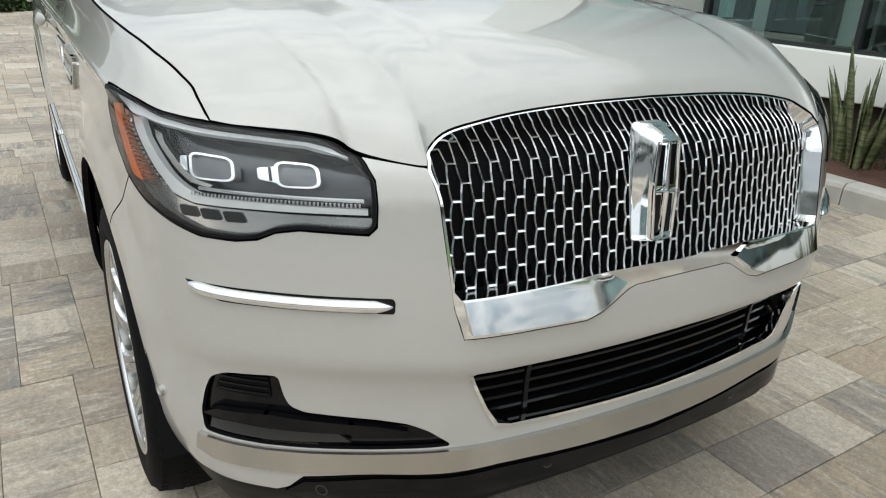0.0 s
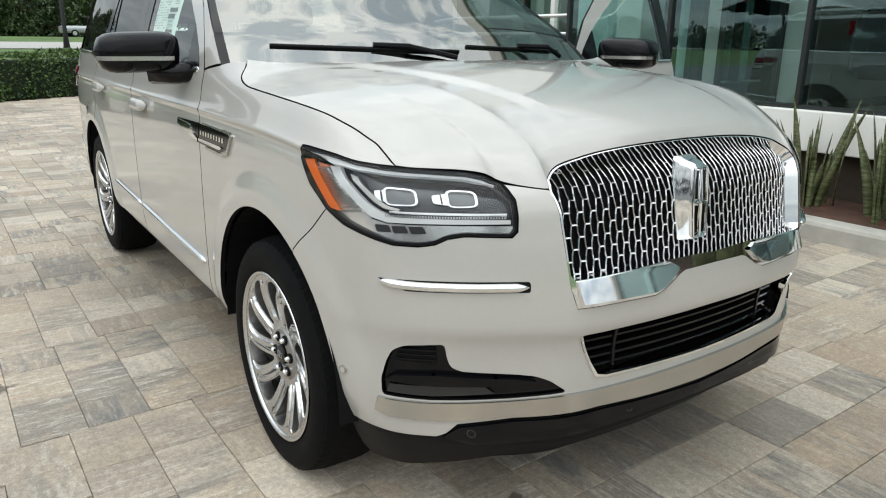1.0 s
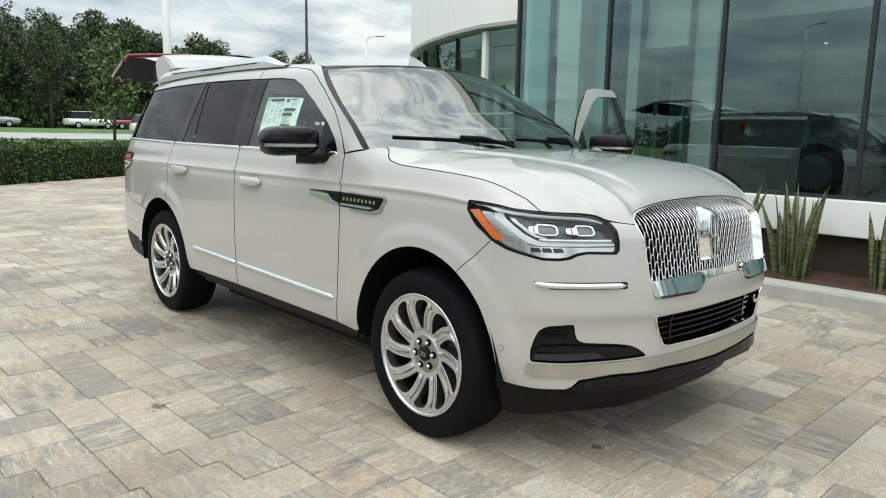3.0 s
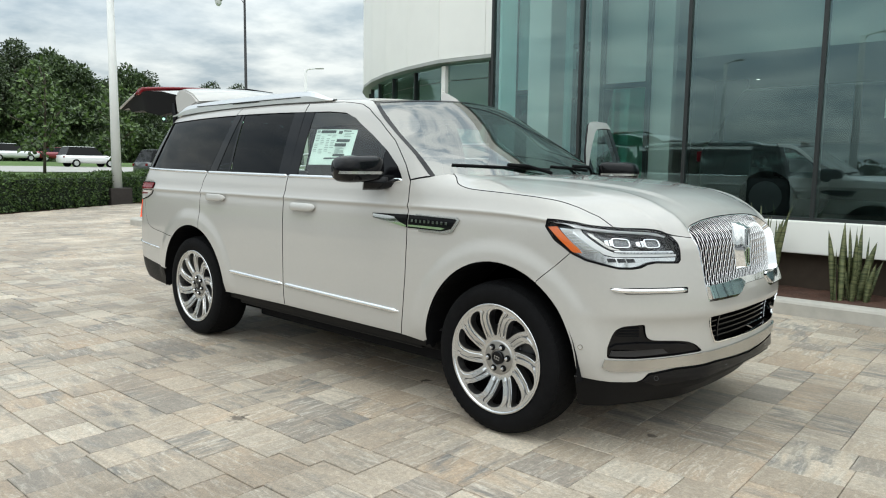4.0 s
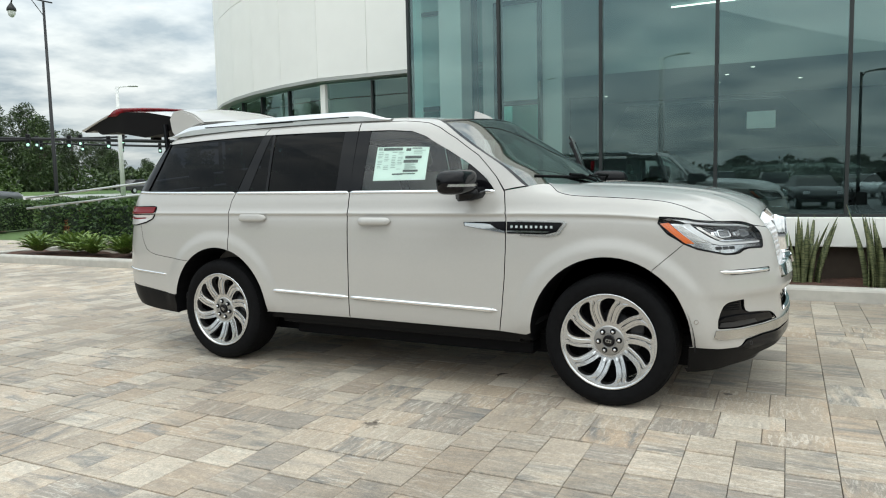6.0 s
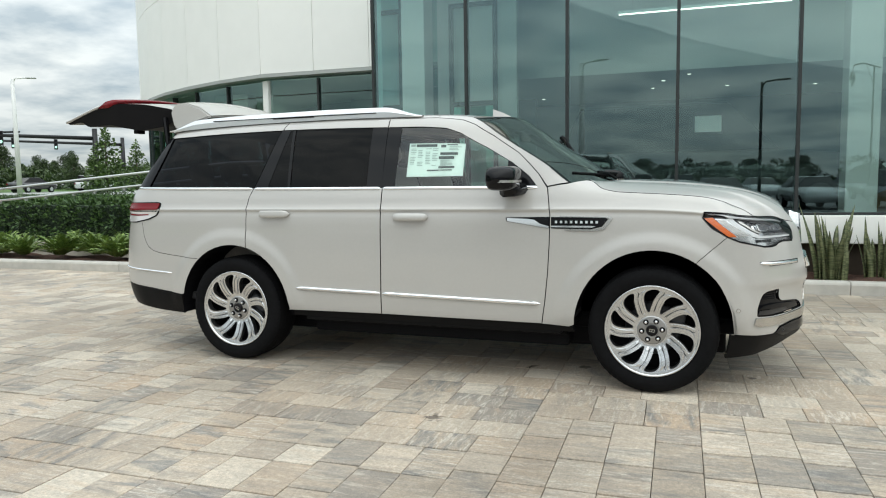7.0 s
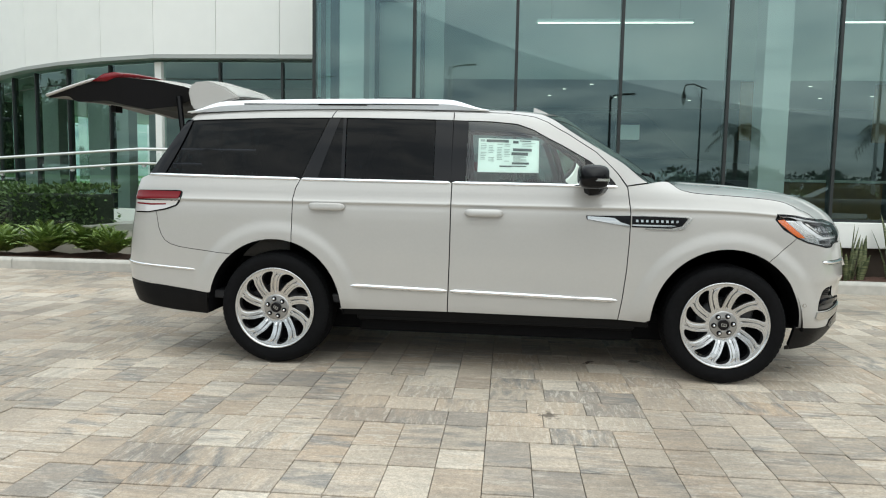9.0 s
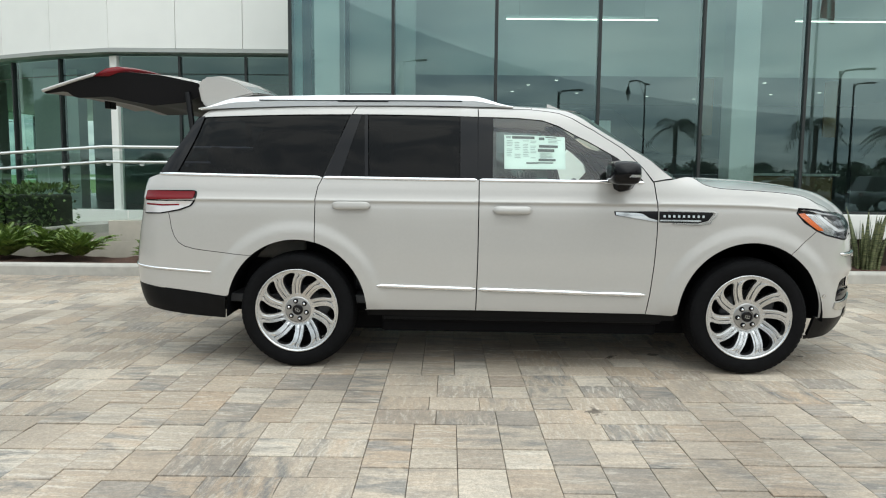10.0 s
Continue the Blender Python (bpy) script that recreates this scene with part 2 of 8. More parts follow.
def lathe(profile, n=48, bm=None, axis="z", closed=False):
    """Turns (radius, height) points round an axis."""
    bm = bm or bmesh.new()
    rings = []
    for r, h in profile:
        ring = []
        for k in range(n):
            a = 2 * math.pi * k / n
            c = (r * math.cos(a), r * math.sin(a), h)
            ring.append(bm.verts.new((c[0], c[2], c[1]) if axis == "y" else c))
        rings.append(ring)
    pairs = list(zip(rings, rings[1:])) + ([(rings[-1], rings[0])] if closed else [])
    for a, b in pairs:
        for k in range(n):
            f = (a[k], a[(k + 1) % n], b[(k + 1) % n], b[k])
            bm.faces.new(f[::-1] if axis == "y" else f)
    return bm


def grid_mesh(name, pts):
    """A mesh from an array of points [n, m, 3]."""
    n, m = pts.shape[:2]
    i = np.arange(n * m).reshape(n, m)
    f = np.stack([i[:-1, :-1], i[1:, :-1], i[1:, 1:], i[:-1, 1:]], -1).reshape(-1, 4)
    me = bpy.data.meshes.new(name)
    me.from_pydata(pts.reshape(-1, 3).tolist(), [], f.tolist())
    me.validate()
    return me


def inside(poly, x, y):
    p = np.asarray(poly)
    a, b = p, np.roll(p, -1, axis=0)
    x, y = np.asarray(x)[..., None], np.asarray(y)[..., None]
    cross = ((a[:, 1] > y) != (b[:, 1] > y)) & (x < (b[:, 0] - a[:, 0]) * (y - a[:, 1]) / (b[:, 1] - a[:, 1] + 1e-12) + a[:, 0])
    return cross.sum(-1) % 2 == 1


def finer(poly, step):
    out = []
    for a, b in zip(poly, list(poly[1:]) + [poly[0]]):
        k = max(1, int(math.hypot(b[0] - a[0], b[1] - a[1]) / step + 0.5))
        out += [(a[0] + (b[0] - a[0]) * i / k, a[1] + (b[1] - a[1]) * i / k) for i in range(k)]
    return out


def rounded(poly, radius, n=5):
    """The polygon with its corners rounded."""
    out, k = [], len(poly)
    for i in range(k):
        p, a, b = Vector(poly[i]), Vector(poly[i - 1]), Vector(poly[(i + 1) % k])
        u, v = (a - p), (b - p)
        r = min(radius, u.length * 0.45, v.length * 0.45)
        u.normalize(), v.normalize()
        for j in range(n + 1):
            t = j / n
            q = p + u * r * (1 - t) ** 2 + v * r * t ** 2
            out.append((q.x, q.y))
    return out


def panel(name, poly, surf, mat, parent, holes=(), step=0.035, edge=0.018, off=0.0, flange=0.016, label="", gap=0.0, kind="", rows=()):
    """A sheet cut to a polygon of the surface's two parameters, with turned-in edges and exact normals."""
    loops = [finer(l, edge) for l in (poly, *holes)]
    if gap:
        loops = [shrink(loops[0], gap)] + [shrink(l, -gap) for l in loops[1:]]
    verts, edges = [], []
    for l in loops:
        k = len(verts)
        verts += l
        edges += [(k + i, k + (i + 1) % len(l)) for i in range(len(l))]
    nb = len(verts)
    p = np.array(loops[0])
    lo, hi = p.min(0), p.max(0)
    gx, gy = np.meshgrid(np.arange(lo[0] + step / 2, hi[0], step), np.arange(lo[1] + step / 2, hi[1], step), indexing="ij")
    gx[:, ::2] += step * 0.25
    ok = inside(loops[0], gx, gy)
    for l in loops[1:]:
        ok &= ~inside(l, gx, gy)
    pts = np.stack([gx[ok], gy[ok]], -1)
    if rows:
        pts = pts[np.abs(pts[:, 1:2] - np.array(rows)).min(1) > 0.004]
        lx, ly = (a.ravel() for a in np.meshgrid(np.arange(lo[0], hi[0], 0.03), np.array(rows), indexing="ij"))
        ok = inside(loops[0], lx, ly)
        for l in loops[1:]:
            ok &= ~inside(l, lx, ly)
        pts = np.concatenate([pts, np.stack([lx[ok], ly[ok]], -1)])
    bd = np.array(verts)
    if len(pts):
        dist = np.full(len(pts), 9.0)
        for i in range(0, len(bd), 200):
            dist = np.minimum(dist, np.sqrt(((pts[:, None] - bd[None, i:i + 200]) ** 2).sum(-1)).min(1))
        pts = pts[dist > min(step * 0.42, 0.008)]
    allv = [Vector(v) for v in verts] + [Vector(v) for v in pts]
    v2, _, f2, *_ = geometry.delaunay_2d_cdt(allv, edges, [], 0, 1e-6)
    c2 = np.array([(v.x, v.y) for v in v2])
    tri = np.array([f for f in f2 if len(f) == 3])
    mid = c2[tri].mean(1)
    keep = inside(loops[0], mid[:, 0], mid[:, 1])
    for l in loops[1:]:
        keep &= ~inside(l, mid[:, 0], mid[:, 1])
    tri = tri[keep]
    h = 0.004
    pos = surf(c2[:, 0], c2[:, 1])
    du = surf(c2[:, 0] + h, c2[:, 1]) - surf(c2[:, 0] - h, c2[:, 1])
    dv = surf(c2[:, 0], c2[:, 1] + h) - surf(c2[:, 0], c2[:, 1] - h)
    nrm = np.cross(du, dv)
    nrm /= np.linalg.norm(nrm, axis=1, keepdims=True) + 1e-12
    fn = np.cross(pos[tri[:, 1]] - pos[tri[:, 0]], pos[tri[:, 2]] - pos[tri[:, 0]])
    flip = (fn * nrm[tri].mean(1)).sum(1) < 0
    tri[flip] = tri[flip][:, ::-1]
    out = OUT(pos)
    sgn = np.sign((nrm * out).sum(1).mean() or 1)
    if sgn < 0:
        nrm, tri = -nrm, tri[:, ::-1]
    pos = pos + nrm * off
    faces = tri.tolist()
    allp, alln = [pos], [nrm]
    if flange:
        e = {}
        for t in faces:
            for a, b in ((t[0], t[1]), (t[1], t[2]), (t[2], t[0])):
                e[(a, b)] = 1
        rim = [(a, b) for a, b in e if (b, a) not in e]
        ids = sorted({i for q in rim for i in q})
        at = {v: i for i, v in enumerate(ids)}
        base, k = len(pos), len(ids)
        allp += [pos[ids], pos[ids] - nrm[ids] * flange]
        alln += [nrm[ids], nrm[ids]]
        faces += [[base + at[b], base + at[a], base + k + at[a], base + k + at[b]] for a, b in rim]
    me = bpy.data.meshes.new(name)
    P, N = np.concatenate(allp), np.concatenate(alln)
    me.from_pydata(P.tolist(), [], faces)
    me.shade_smooth()
    cn = []
    nt = len(tri)
    for i, f in enumerate(faces):
        if i < nt:
            cn += [N[j] for j in f]
        else:
            q = np.cross(P[f[1]] - P[f[0]], P[f[2]] - P[f[0]])
            q = q / (np.linalg.norm(q) + 1e-12)
            cn += [q] * len(f)
    # shut-line edges of painted panels coloured near-black, as the shade in the gaps
    if gap >= 0.0015 and flange and mat is PAINT:
        me.materials.append(PAINT)
        me.materials.append(GRILLE_DARK)
        for f in me.polygons:
            f.material_index = 0 if f.index < nt else 1
    if not me.validate():
        me.normals_split_custom_set([tuple(c) for c in cn])
    return mesh_part(name, me, mat, parent, label, kind=kind)


def shrink(loop, d):
    p = np.array(loop)
    a, b = np.roll(p, 1, axis=0), np.roll(p, -1, axis=0)
    area = 0.5 * np.sum(p[:, 0] * b[:, 1] - b[:, 0] * p[:, 1])
    t = b - a
    t /= np.linalg.norm(t, axis=1, keepdims=True) + 1e-9
    n = np.stack([-t[:, 1], t[:, 0]], -1) * (1 if area > 0 else -1)
    return [tuple(q) for q in p + n * d]


def OUT(pos):
    """The way out of the car at a place."""
    c = np.stack([np.clip(pos[:, 0], -3.6, 0.2), np.zeros(len(pos)), np.full(len(pos), 0.9)], -1)
    return pos - c


# ---- the car: body surface ----
def spline(points, n):
    """Dense samples of a smooth curve through the points."""
    p = np.array(points, float)
    k = np.concatenate([[0], np.cumsum(np.sqrt(np.linalg.norm(np.diff(p, axis=0), axis=1)))])
    u = np.linspace(0, k[-1], n)
    m = np.zeros_like(p)
    h = np.diff(k)[:, None]
    d = np.diff(p, axis=0) / h
    m[1:-1] = (d[:-1] * h[1:] + d[1:] * h[:-1]) / (h[1:] + h[:-1])
    m[0], m[-1] = d[0], d[-1]
    i = np.clip(np.searchsorted(k, u, side="right") - 1, 0, len(p) - 2)
    hh = h[i, 0]
    a = ((u - k[i]) / hh)[:, None]
    hh = hh[:, None]
    return ((2 * a**3 - 3 * a**2 + 1) * p[i] + (a**3 - 2 * a**2 + a) * hh * m[i]
            + (3 * a**2 - 2 * a**3) * p[i + 1] + (a**3 - a**2) * hh * m[i + 1])


def ramp(a, b, x):
    u = np.clip((np.asarray(x, float) - a) / (b - a), 0, 1)
    return u * u * (3 - 2 * u)


# plan outline of the body: x ahead of the front axle, half width
OUTLINE = spline([(0.962, 0), (0.958, 0.15), (0.944, 0.32), (0.915, 0.5), (0.852, 0.63), (0.75, 0.79), (0.635, 0.91), (0.5, 0.962), (0.3, 0.985),
                  (0, 0.998), (-0.7, 1.0), (-1.6, 1.002), (-2.5, 1.002), (-3.1, 1.0), (-3.6, 0.99), (-3.95, 0.97), (-4.14, 0.94),
                  (-4.27, 0.86), (-4.345, 0.71), (-4.39, 0.45), (-4.40, 0)], 1600)
ARC = np.concatenate([[0], np.cumsum(np.linalg.norm(np.diff(OUTLINE, axis=0), axis=1))])
# cross sections: running height, half width factor, height; over the cabin and over the fender
CABIN = np.array([(0.22, 0.90, 0.22), (0.32, 0.95, 0.32), (0.42, 0.984, 0.42), (0.5, 0.995, 0.5), (0.6, 1.0, 0.6), (0.8, 1.004, 0.8), (1.0, 1.003, 1.0),
                  (1.12, 0.997, 1.12), (1.148, 0.9925, 1.148), (1.158, 0.9935, 1.158), (1.166, 0.998, 1.166), (1.175, 0.998, 1.175), (1.184, 0.992, 1.184), (1.21, 0.982, 1.21), (1.26, 0.971, 1.26), (1.32, 0.953, 1.32), (1.45, 0.912, 1.45),
                  (1.6, 0.862, 1.6), (1.74, 0.808, 1.74), (1.79, 0.782, 1.79), (1.83, 0.755, 1.822), (1.87, 0.722, 1.843), (1.95, 0.645, 1.858),
                  (2.2, 0.395, 1.876), (2.595, 0.0, 1.886)])
FENDER = np.array([(0.22, 0.90, 0.22), (0.32, 0.95, 0.32), (0.42, 0.984, 0.42), (0.5, 0.995, 0.5), (0.6, 1.0, 0.6), (0.8, 1.004, 0.8), (1.0, 1.003, 1.0),
                   (1.12, 0.997, 1.12), (1.148, 0.9925, 1.148), (1.158, 0.9935, 1.158), (1.166, 0.998, 1.166), (1.175, 0.998, 1.175), (1.184, 0.992, 1.184), (1.21, 0.979, 1.21), (1.26, 0.957, 1.258), (1.30, 0.936, 1.29), (1.34, 0.900, 1.312),
                   (1.38, 0.853, 1.325), (1.45, 0.77, 1.335), (2.595, 0.0, 1.35)])
CAB, FEN = spline(CABIN, 1200), spline(FENDER, 1200)
LEAN_F = spline([(0.2, -0.075), (0.33, -0.03), (0.39, -0.012), (0.45, -0.018), (0.55, -0.012), (0.64, -0.011), (0.675, -0.005), (0.705, 0.007), (0.722, 0.010), (0.745, 0.009), (0.8, 0.003), (0.95, -0.022), (1.13, -0.062), (1.25, -0.13), (2.6, -0.5)], 300)
LEAN_R = spline([(0.2, 0.15), (0.45, 0.03), (0.65, 0), (0.9, 0.02), (1.07, 0.045), (1.23, 0.06), (1.32, 0.085), (1.75, 0.26), (1.9, 0.33), (2.6, 0.36)], 300)
ROOF_DROP = spline([(-4.4, -0.06), (-3.8, -0.03), (-3.2, -0.006), (-2.4, 0.004), (-1.9, 0), (-1.4, -0.016), (-1.1, -0.045), (0, -0.045)], 300)
NOSE = spline([(-0.5, 1.0), (0.0, 0.96), (0.27, 0.85), (0.45, 0.70), (0.6, 0.56), (0.8, 0.5), (1, 0.5)], 300)


def body(s, t):
    """Body surface: arc length from the nose along the plan outline, and running height. Gives x, half width, z."""
    s, t = np.asarray(s, float), np.asarray(t, float)
    x, w = np.interp(s, ARC, OUTLINE[:, 0]), np.interp(s, ARC, OUTLINE[:, 1])
    b = ramp(-0.72, -0.1, x)
    p = np.interp(t, CAB[:, 0], CAB[:, 1]) * (1 - b) + np.interp(t, FEN[:, 0], FEN[:, 1]) * b
    z = np.interp(t, CAB[:, 0], CAB[:, 2]) * (1 - b) + np.interp(t, FEN[:, 0], FEN[:, 2]) * b
    front, back = ramp(0.2, 0.82, x), ramp(-3.7, -4.25, x)
    k = np.interp(x, NOSE[:, 0], NOSE[:, 1])
    z = np.where(z > 1.02, 1.02 + (z - 1.02) * k, z)
    z = z + np.interp(x, ROOF_DROP[:, 0], ROOF_DROP[:, 1]) * ramp(1.4, 1.85, t) * (1 - b)
    fl = 0.0
    for cx in (0.0, -3.112):
        r = np.hypot(x - cx, z - 0.40)
        fl = fl + (0.006 * (1 - ramp(0.50, 0.66, r)) + 0.011 * (1 - ramp(0.555, 0.64, r))) * ramp(0.35, 0.5, z)
    x2 = x + np.interp(t, LEAN_F[:, 0], LEAN_F[:, 1]) * front + np.interp(t, LEAN_R[:, 0], LEAN_R[:, 1]) * back
    return np.stack([x2, w * p + fl * ramp(0.5, 0.8, w), z], -1)


def skin(s, t):
    """The body surface in the world; s counts from the nose, positive on the car's right side."""
    s = np.asarray(s, float)
    p = body(np.abs(s), t)
    p[..., 1] *= np.where(s >= 0, -1.0, 1.0)
    return p


def skin_over(s, t):
    """The same, running on over the roof to the other side (t past the ridge)."""
    t = np.asarray(t, float)
    p = body(s, np.where(t > 2.595, 5.19 - t, t))
    p[..., 1] *= np.where(t > 2.595, 1.0, -1.0)
    return p


def sx(x):
    """Arc length at a place along the side."""
    return float(np.interp(-x, -OUTLINE[:, 0], ARC))


def arch(cx, a, b, z0, ang0, ang1, n=16):
    """Points of a wheel arch as (s, t), from one angle to another."""
    return [(sx(cx + a * math.cos(radians(q))), z0 + b * math.sin(radians(q))) for q in np.linspace(ang0, ang1, n)]


def side(points, sg):
    return [(sg * s, t) for s, t in points]


def moulding(name, path, half, bulge, mat, parent, sg=1, label="", ends=0.03):
    """A rounded bright strip along a line of the skin, proud of it, tapering at its ends."""
    p = spline(path, 60)
    d = np.concatenate([[0], np.cumsum(np.linalg.norm(np.diff(p, axis=0), axis=1))])
    e = np.clip(np.minimum(d, d[-1] - d) / ends, 0.02, 1) ** 0.5
    a = np.linspace(-math.pi / 2, math.pi / 2, 9)
    S = np.repeat(p[:, :1], 9, 1)
    T = p[:, 1:2] + half * e[:, None] * np.sin(a)[None]
    h = 0.004
    P = skin(sg * S, T)
    N = np.cross(skin(sg * S + h, T) - skin(sg * S - h, T), skin(sg * S, T + h) - skin(sg * S, T - h))
    N /= np.linalg.norm(N, axis=-1, keepdims=True)
    if (N * OUT(P.reshape(-1, 3)).reshape(P.shape)).sum() < 0:
        N = -N
    P = P + N * (bulge * e[:, None] * np.cos(a)[None] + 0.001)[..., None]
    me = grid_mesh(name, P)
    f = me.polygons[len(me.polygons) // 2]
    if Vector(N.reshape(-1, 3)[f.vertices[0]]).dot(f.normal) < 0:
        me.flip_normals()
    return mesh_part(name, me, mat, parent, label, smooth=True)


CREASE = (1.135, 1.146, 1.152, 1.158, 1.1625, 1.167, 1.171, 1.176, 1.181, 1.187, 1.196, 1.208)
suv = thing("suv", "pearl beige full-size luxury SUV, tailgate raised, parked on pavers", "car")

HOOD_LINE = [(float(a), float(b)) for a, b in spline([(2.06, 1.40), (2.02, 1.368), (1.978, 1.322), (1.90, 1.295), (1.80, 1.2865), (1.60, 1.284), (1.38, 1.295), (1.24, 1.313), (1.116, 1.323), (1.03, 1.307), (0.985, 1.268), (0.945, 1.219)], 44)]
LIGHT_TOP = [(0.93, 1.214), (1.032, 1.218), (1.159, 1.207), (1.349, 1.181)]
LIGHT_OUT = [(1.362, 1.136), (1.304, 1.062), (1.212, 0.998)]
LIGHT_LOW = [(1.134, 0.968), (1.046, 0.95), (0.975, 0.936), (0.907, 0.935), (0.865, 0.941), (0.831, 0.956), (0.788, 0.963), (0.668, 0.96)]
LIGHT_IN = [(0.653, 0.974), (0.650, 1.007), (0.650, 1.087), (0.668, 1.155), (0.703, 1.19), (0.754, 1.205), (0.842, 1.21)]
F_ARCH = (0.0, 0.487, 0.515, 0.40)
R_ARCH = (-3.112, 0.487, 0.50, 0.40)
SEAM = [(1.307, 0.92), (1.389, 0.848)]
DOOR_F = [(2.353, 0.412), (2.33, 0.561), (2.31, 0.756), (2.299, 0.948), (2.296, 1.138), (2.319, 1.31), (2.384, 1.405), (2.531, 1.566), (2.718, 1.708), (2.86, 1.79), (2.95, 1.822), (3.143, 1.838)]
DOOR_B = [(3.518, 1.832), (3.512, 1.6), (3.506, 1.31), (3.509, 0.8), (3.518, 0.42)]
DOOR_R = [(4.371, 1.842), (4.484, 1.582), (4.581, 1.336), (4.615, 1.265), (4.630, 1.19), (4.633, 1.05), (4.632, 0.885)]
WIN_F = [(3.535, 1.325), (3.535, 1.757), (3.25, 1.757), (3.07, 1.748), (2.954, 1.714), (2.761, 1.612), (2.571, 1.487), (2.45, 1.39), (2.395, 1.325)]
WIN_R = [(4.615, 1.332), (4.455, 1.768), (3.49, 1.757), (3.49, 1.325)]
WIN_Q = [(5.80, 1.345), (5.62, 1.776), (5.3, 1.772), (4.36, 1.768), (4.55, 1.333)]
PILLAR_IN = [(2.185, 1.352), (2.33, 1.465), (2.555, 1.625), (2.817, 1.818), (2.9, 1.872)]

SEAM_DEG = 129.4
REAR_SEAM = [(5.184, 0.793), (5.372, 0.812), (5.48, 0.825), (5.552, 0.842), (5.60, 0.868), (5.634, 0.91), (5.66, 0.965), (5.684, 1.048), (5.70, 1.085), (6.0, 1.085), (6.18, 1.085)]

# --- painted shell, both sides ---
for sg in (1, -1):
    tag = "right" if sg > 0 else "left"
    fender = ([(2.353, 0.412), (2.33, 0.561), (2.31, 0.756), (2.299, 0.948), (2.296, 1.138), (2.319, 1.318), (2.185, 1.345), (2.08, 1.385)]
              + HOOD_LINE[1:] + LIGHT_TOP[1:] + LIGHT_OUT + SEAM + [(s, t) for s, t in arch(*F_ARCH, 58, 178, 22)] + [(2.172, 0.402)])
    panel("fender", side(fender, sg), skin, PAINT, suv, gap=0.0025, step=0.02, rows=CREASE)
    door = DOOR_F + DOOR_B
    hole = WIN_F
    fd = panel("front_door", side(door, sg), skin, PAINT, suv, holes=[side(hole, sg)], gap=0.0038, step=0.024, rows=CREASE)
    if sg < 0:
        tagged(fd, "open pearl beige driver door with dark inner trim")
    rd = panel("rear_door", side([DOOR_B[0], *DOOR_R] + arch(*R_ARCH, 74, 2, 14) + [(sx(-2.637), 0.415)] + DOOR_B[::-1][:-1], sg), skin, PAINT, suv, holes=[side(WIN_R, sg)], gap=0.0038, step=0.022, rows=CREASE)
    split = REAR_SEAM
    quarter = ([(4.371, 1.842), *DOOR_R[1:]] + arch(*R_ARCH, 74.5, SEAM_DEG, 14) + split + [(6.05, 1.3), (5.86, 1.34), (5.82, 1.36), (5.64, 1.785), (5.46, 1.846)])
    qp = panel("quarter_panel", side(quarter, sg), skin, PAINT, suv, holes=[side(WIN_Q, sg)], gap=0.002, step=0.024, rows=CREASE)
    rear = split[::-1] + arch(*R_ARCH, SEAM_DEG, 168, 8) + [(5.264, 0.497), (5.6, 0.535), (5.94, 0.567), (6.25, 0.58), (6.22, 0.9)]
    panel("rear_bumper", side(rear, sg), skin, PAINT, suv, gap=0.0022, step=0.026)
    ap = panel("a_pillar", side([(2.322, 1.322)] + DOOR_F[6:] + [(3.143, 1.875), (2.95, 1.884)] + PILLAR_IN[::-1], sg), skin, PAINT, suv, gap=0.002)
    # windows
    wf = panel("door_window", side([(3.42, 1.318), (3.413, 1.76), (3.25, 1.76), (3.07, 1.752), (2.954, 1.717), (2.761, 1.615), (2.585, 1.497), (2.585, 1.318)], sg), skin, SIDE_GLASS, fd, off=-0.008, flange=0.004, label="clear greenish side window")
    wf.visible_shadow = False
    panel("mirror_sail", side([(2.60, 1.318), (2.60, 1.512), (2.571, 1.49), (2.45, 1.39), (2.385, 1.318)], sg), skin, GLOSS_BLACK, fd, off=-0.006, flange=0.004)
    panel("b_pillar_cover", side([(3.515, 1.322), (3.515, 1.76), (3.41, 1.76), (3.415, 1.322)], sg), skin, GLOSS_BLACK, fd, off=-0.005, flange=0.004)
    panel("b_pillar_cover", side([(3.515, 1.322), (3.52, 1.76), (3.642, 1.76), (3.636, 1.322)], sg), skin, GLOSS_BLACK, rd, off=-0.005, flange=0.004)
    panel("door_window", side([(3.64, 1.318), (3.645, 1.76), (4.285, 1.768), (4.262, 1.318)], sg), skin, PRIVACY, rd, off=-0.008, flange=0.004, label="dark tinted rear side window")
    panel("window_divider", side([(4.268, 1.32), (4.291, 1.768), (4.315, 1.768), (4.292, 1.32)], sg), skin, GLOSS_BLACK, rd, off=-0.004, flange=0.004)
    panel("quarter_light", side([(4.29, 1.32), (4.313, 1.768), (4.34, 1.768), (4.475, 1.32)], sg), skin, PRIVACY, rd, off=-0.008, flange=0.004)
    panel("c_pillar_cover", side([(4.47, 1.32), (4.335, 1.768), (4.415, 1.768), (4.578, 1.325)], sg), skin, GLOSS_BLACK, rd, off=-0.005, flange=0.004)
    panel("quarter_window", side([(5.69, 1.34), (5.53, 1.778), (5.3, 1.776), (4.42, 1.772), (4.588, 1.328)], sg), skin, PRIVACY, qp, off=-0.008, flange=0.004, label="dark tinted quarter window")
    panel("d_pillar_cover", side([(5.86, 1.338), (5.72, 1.79), (5.525, 1.785), (5.685, 1.338)], sg), skin, GLOSS_BLACK, qp, off=0.001, flange=0.02)
    # bright work along the side
    moulding("belt_trim", [(2.385, 1.314), (2.8, 1.317), (3.506, 1.320)], 0.0115, 0.008, CHROME, fd, sg, ends=0.015)
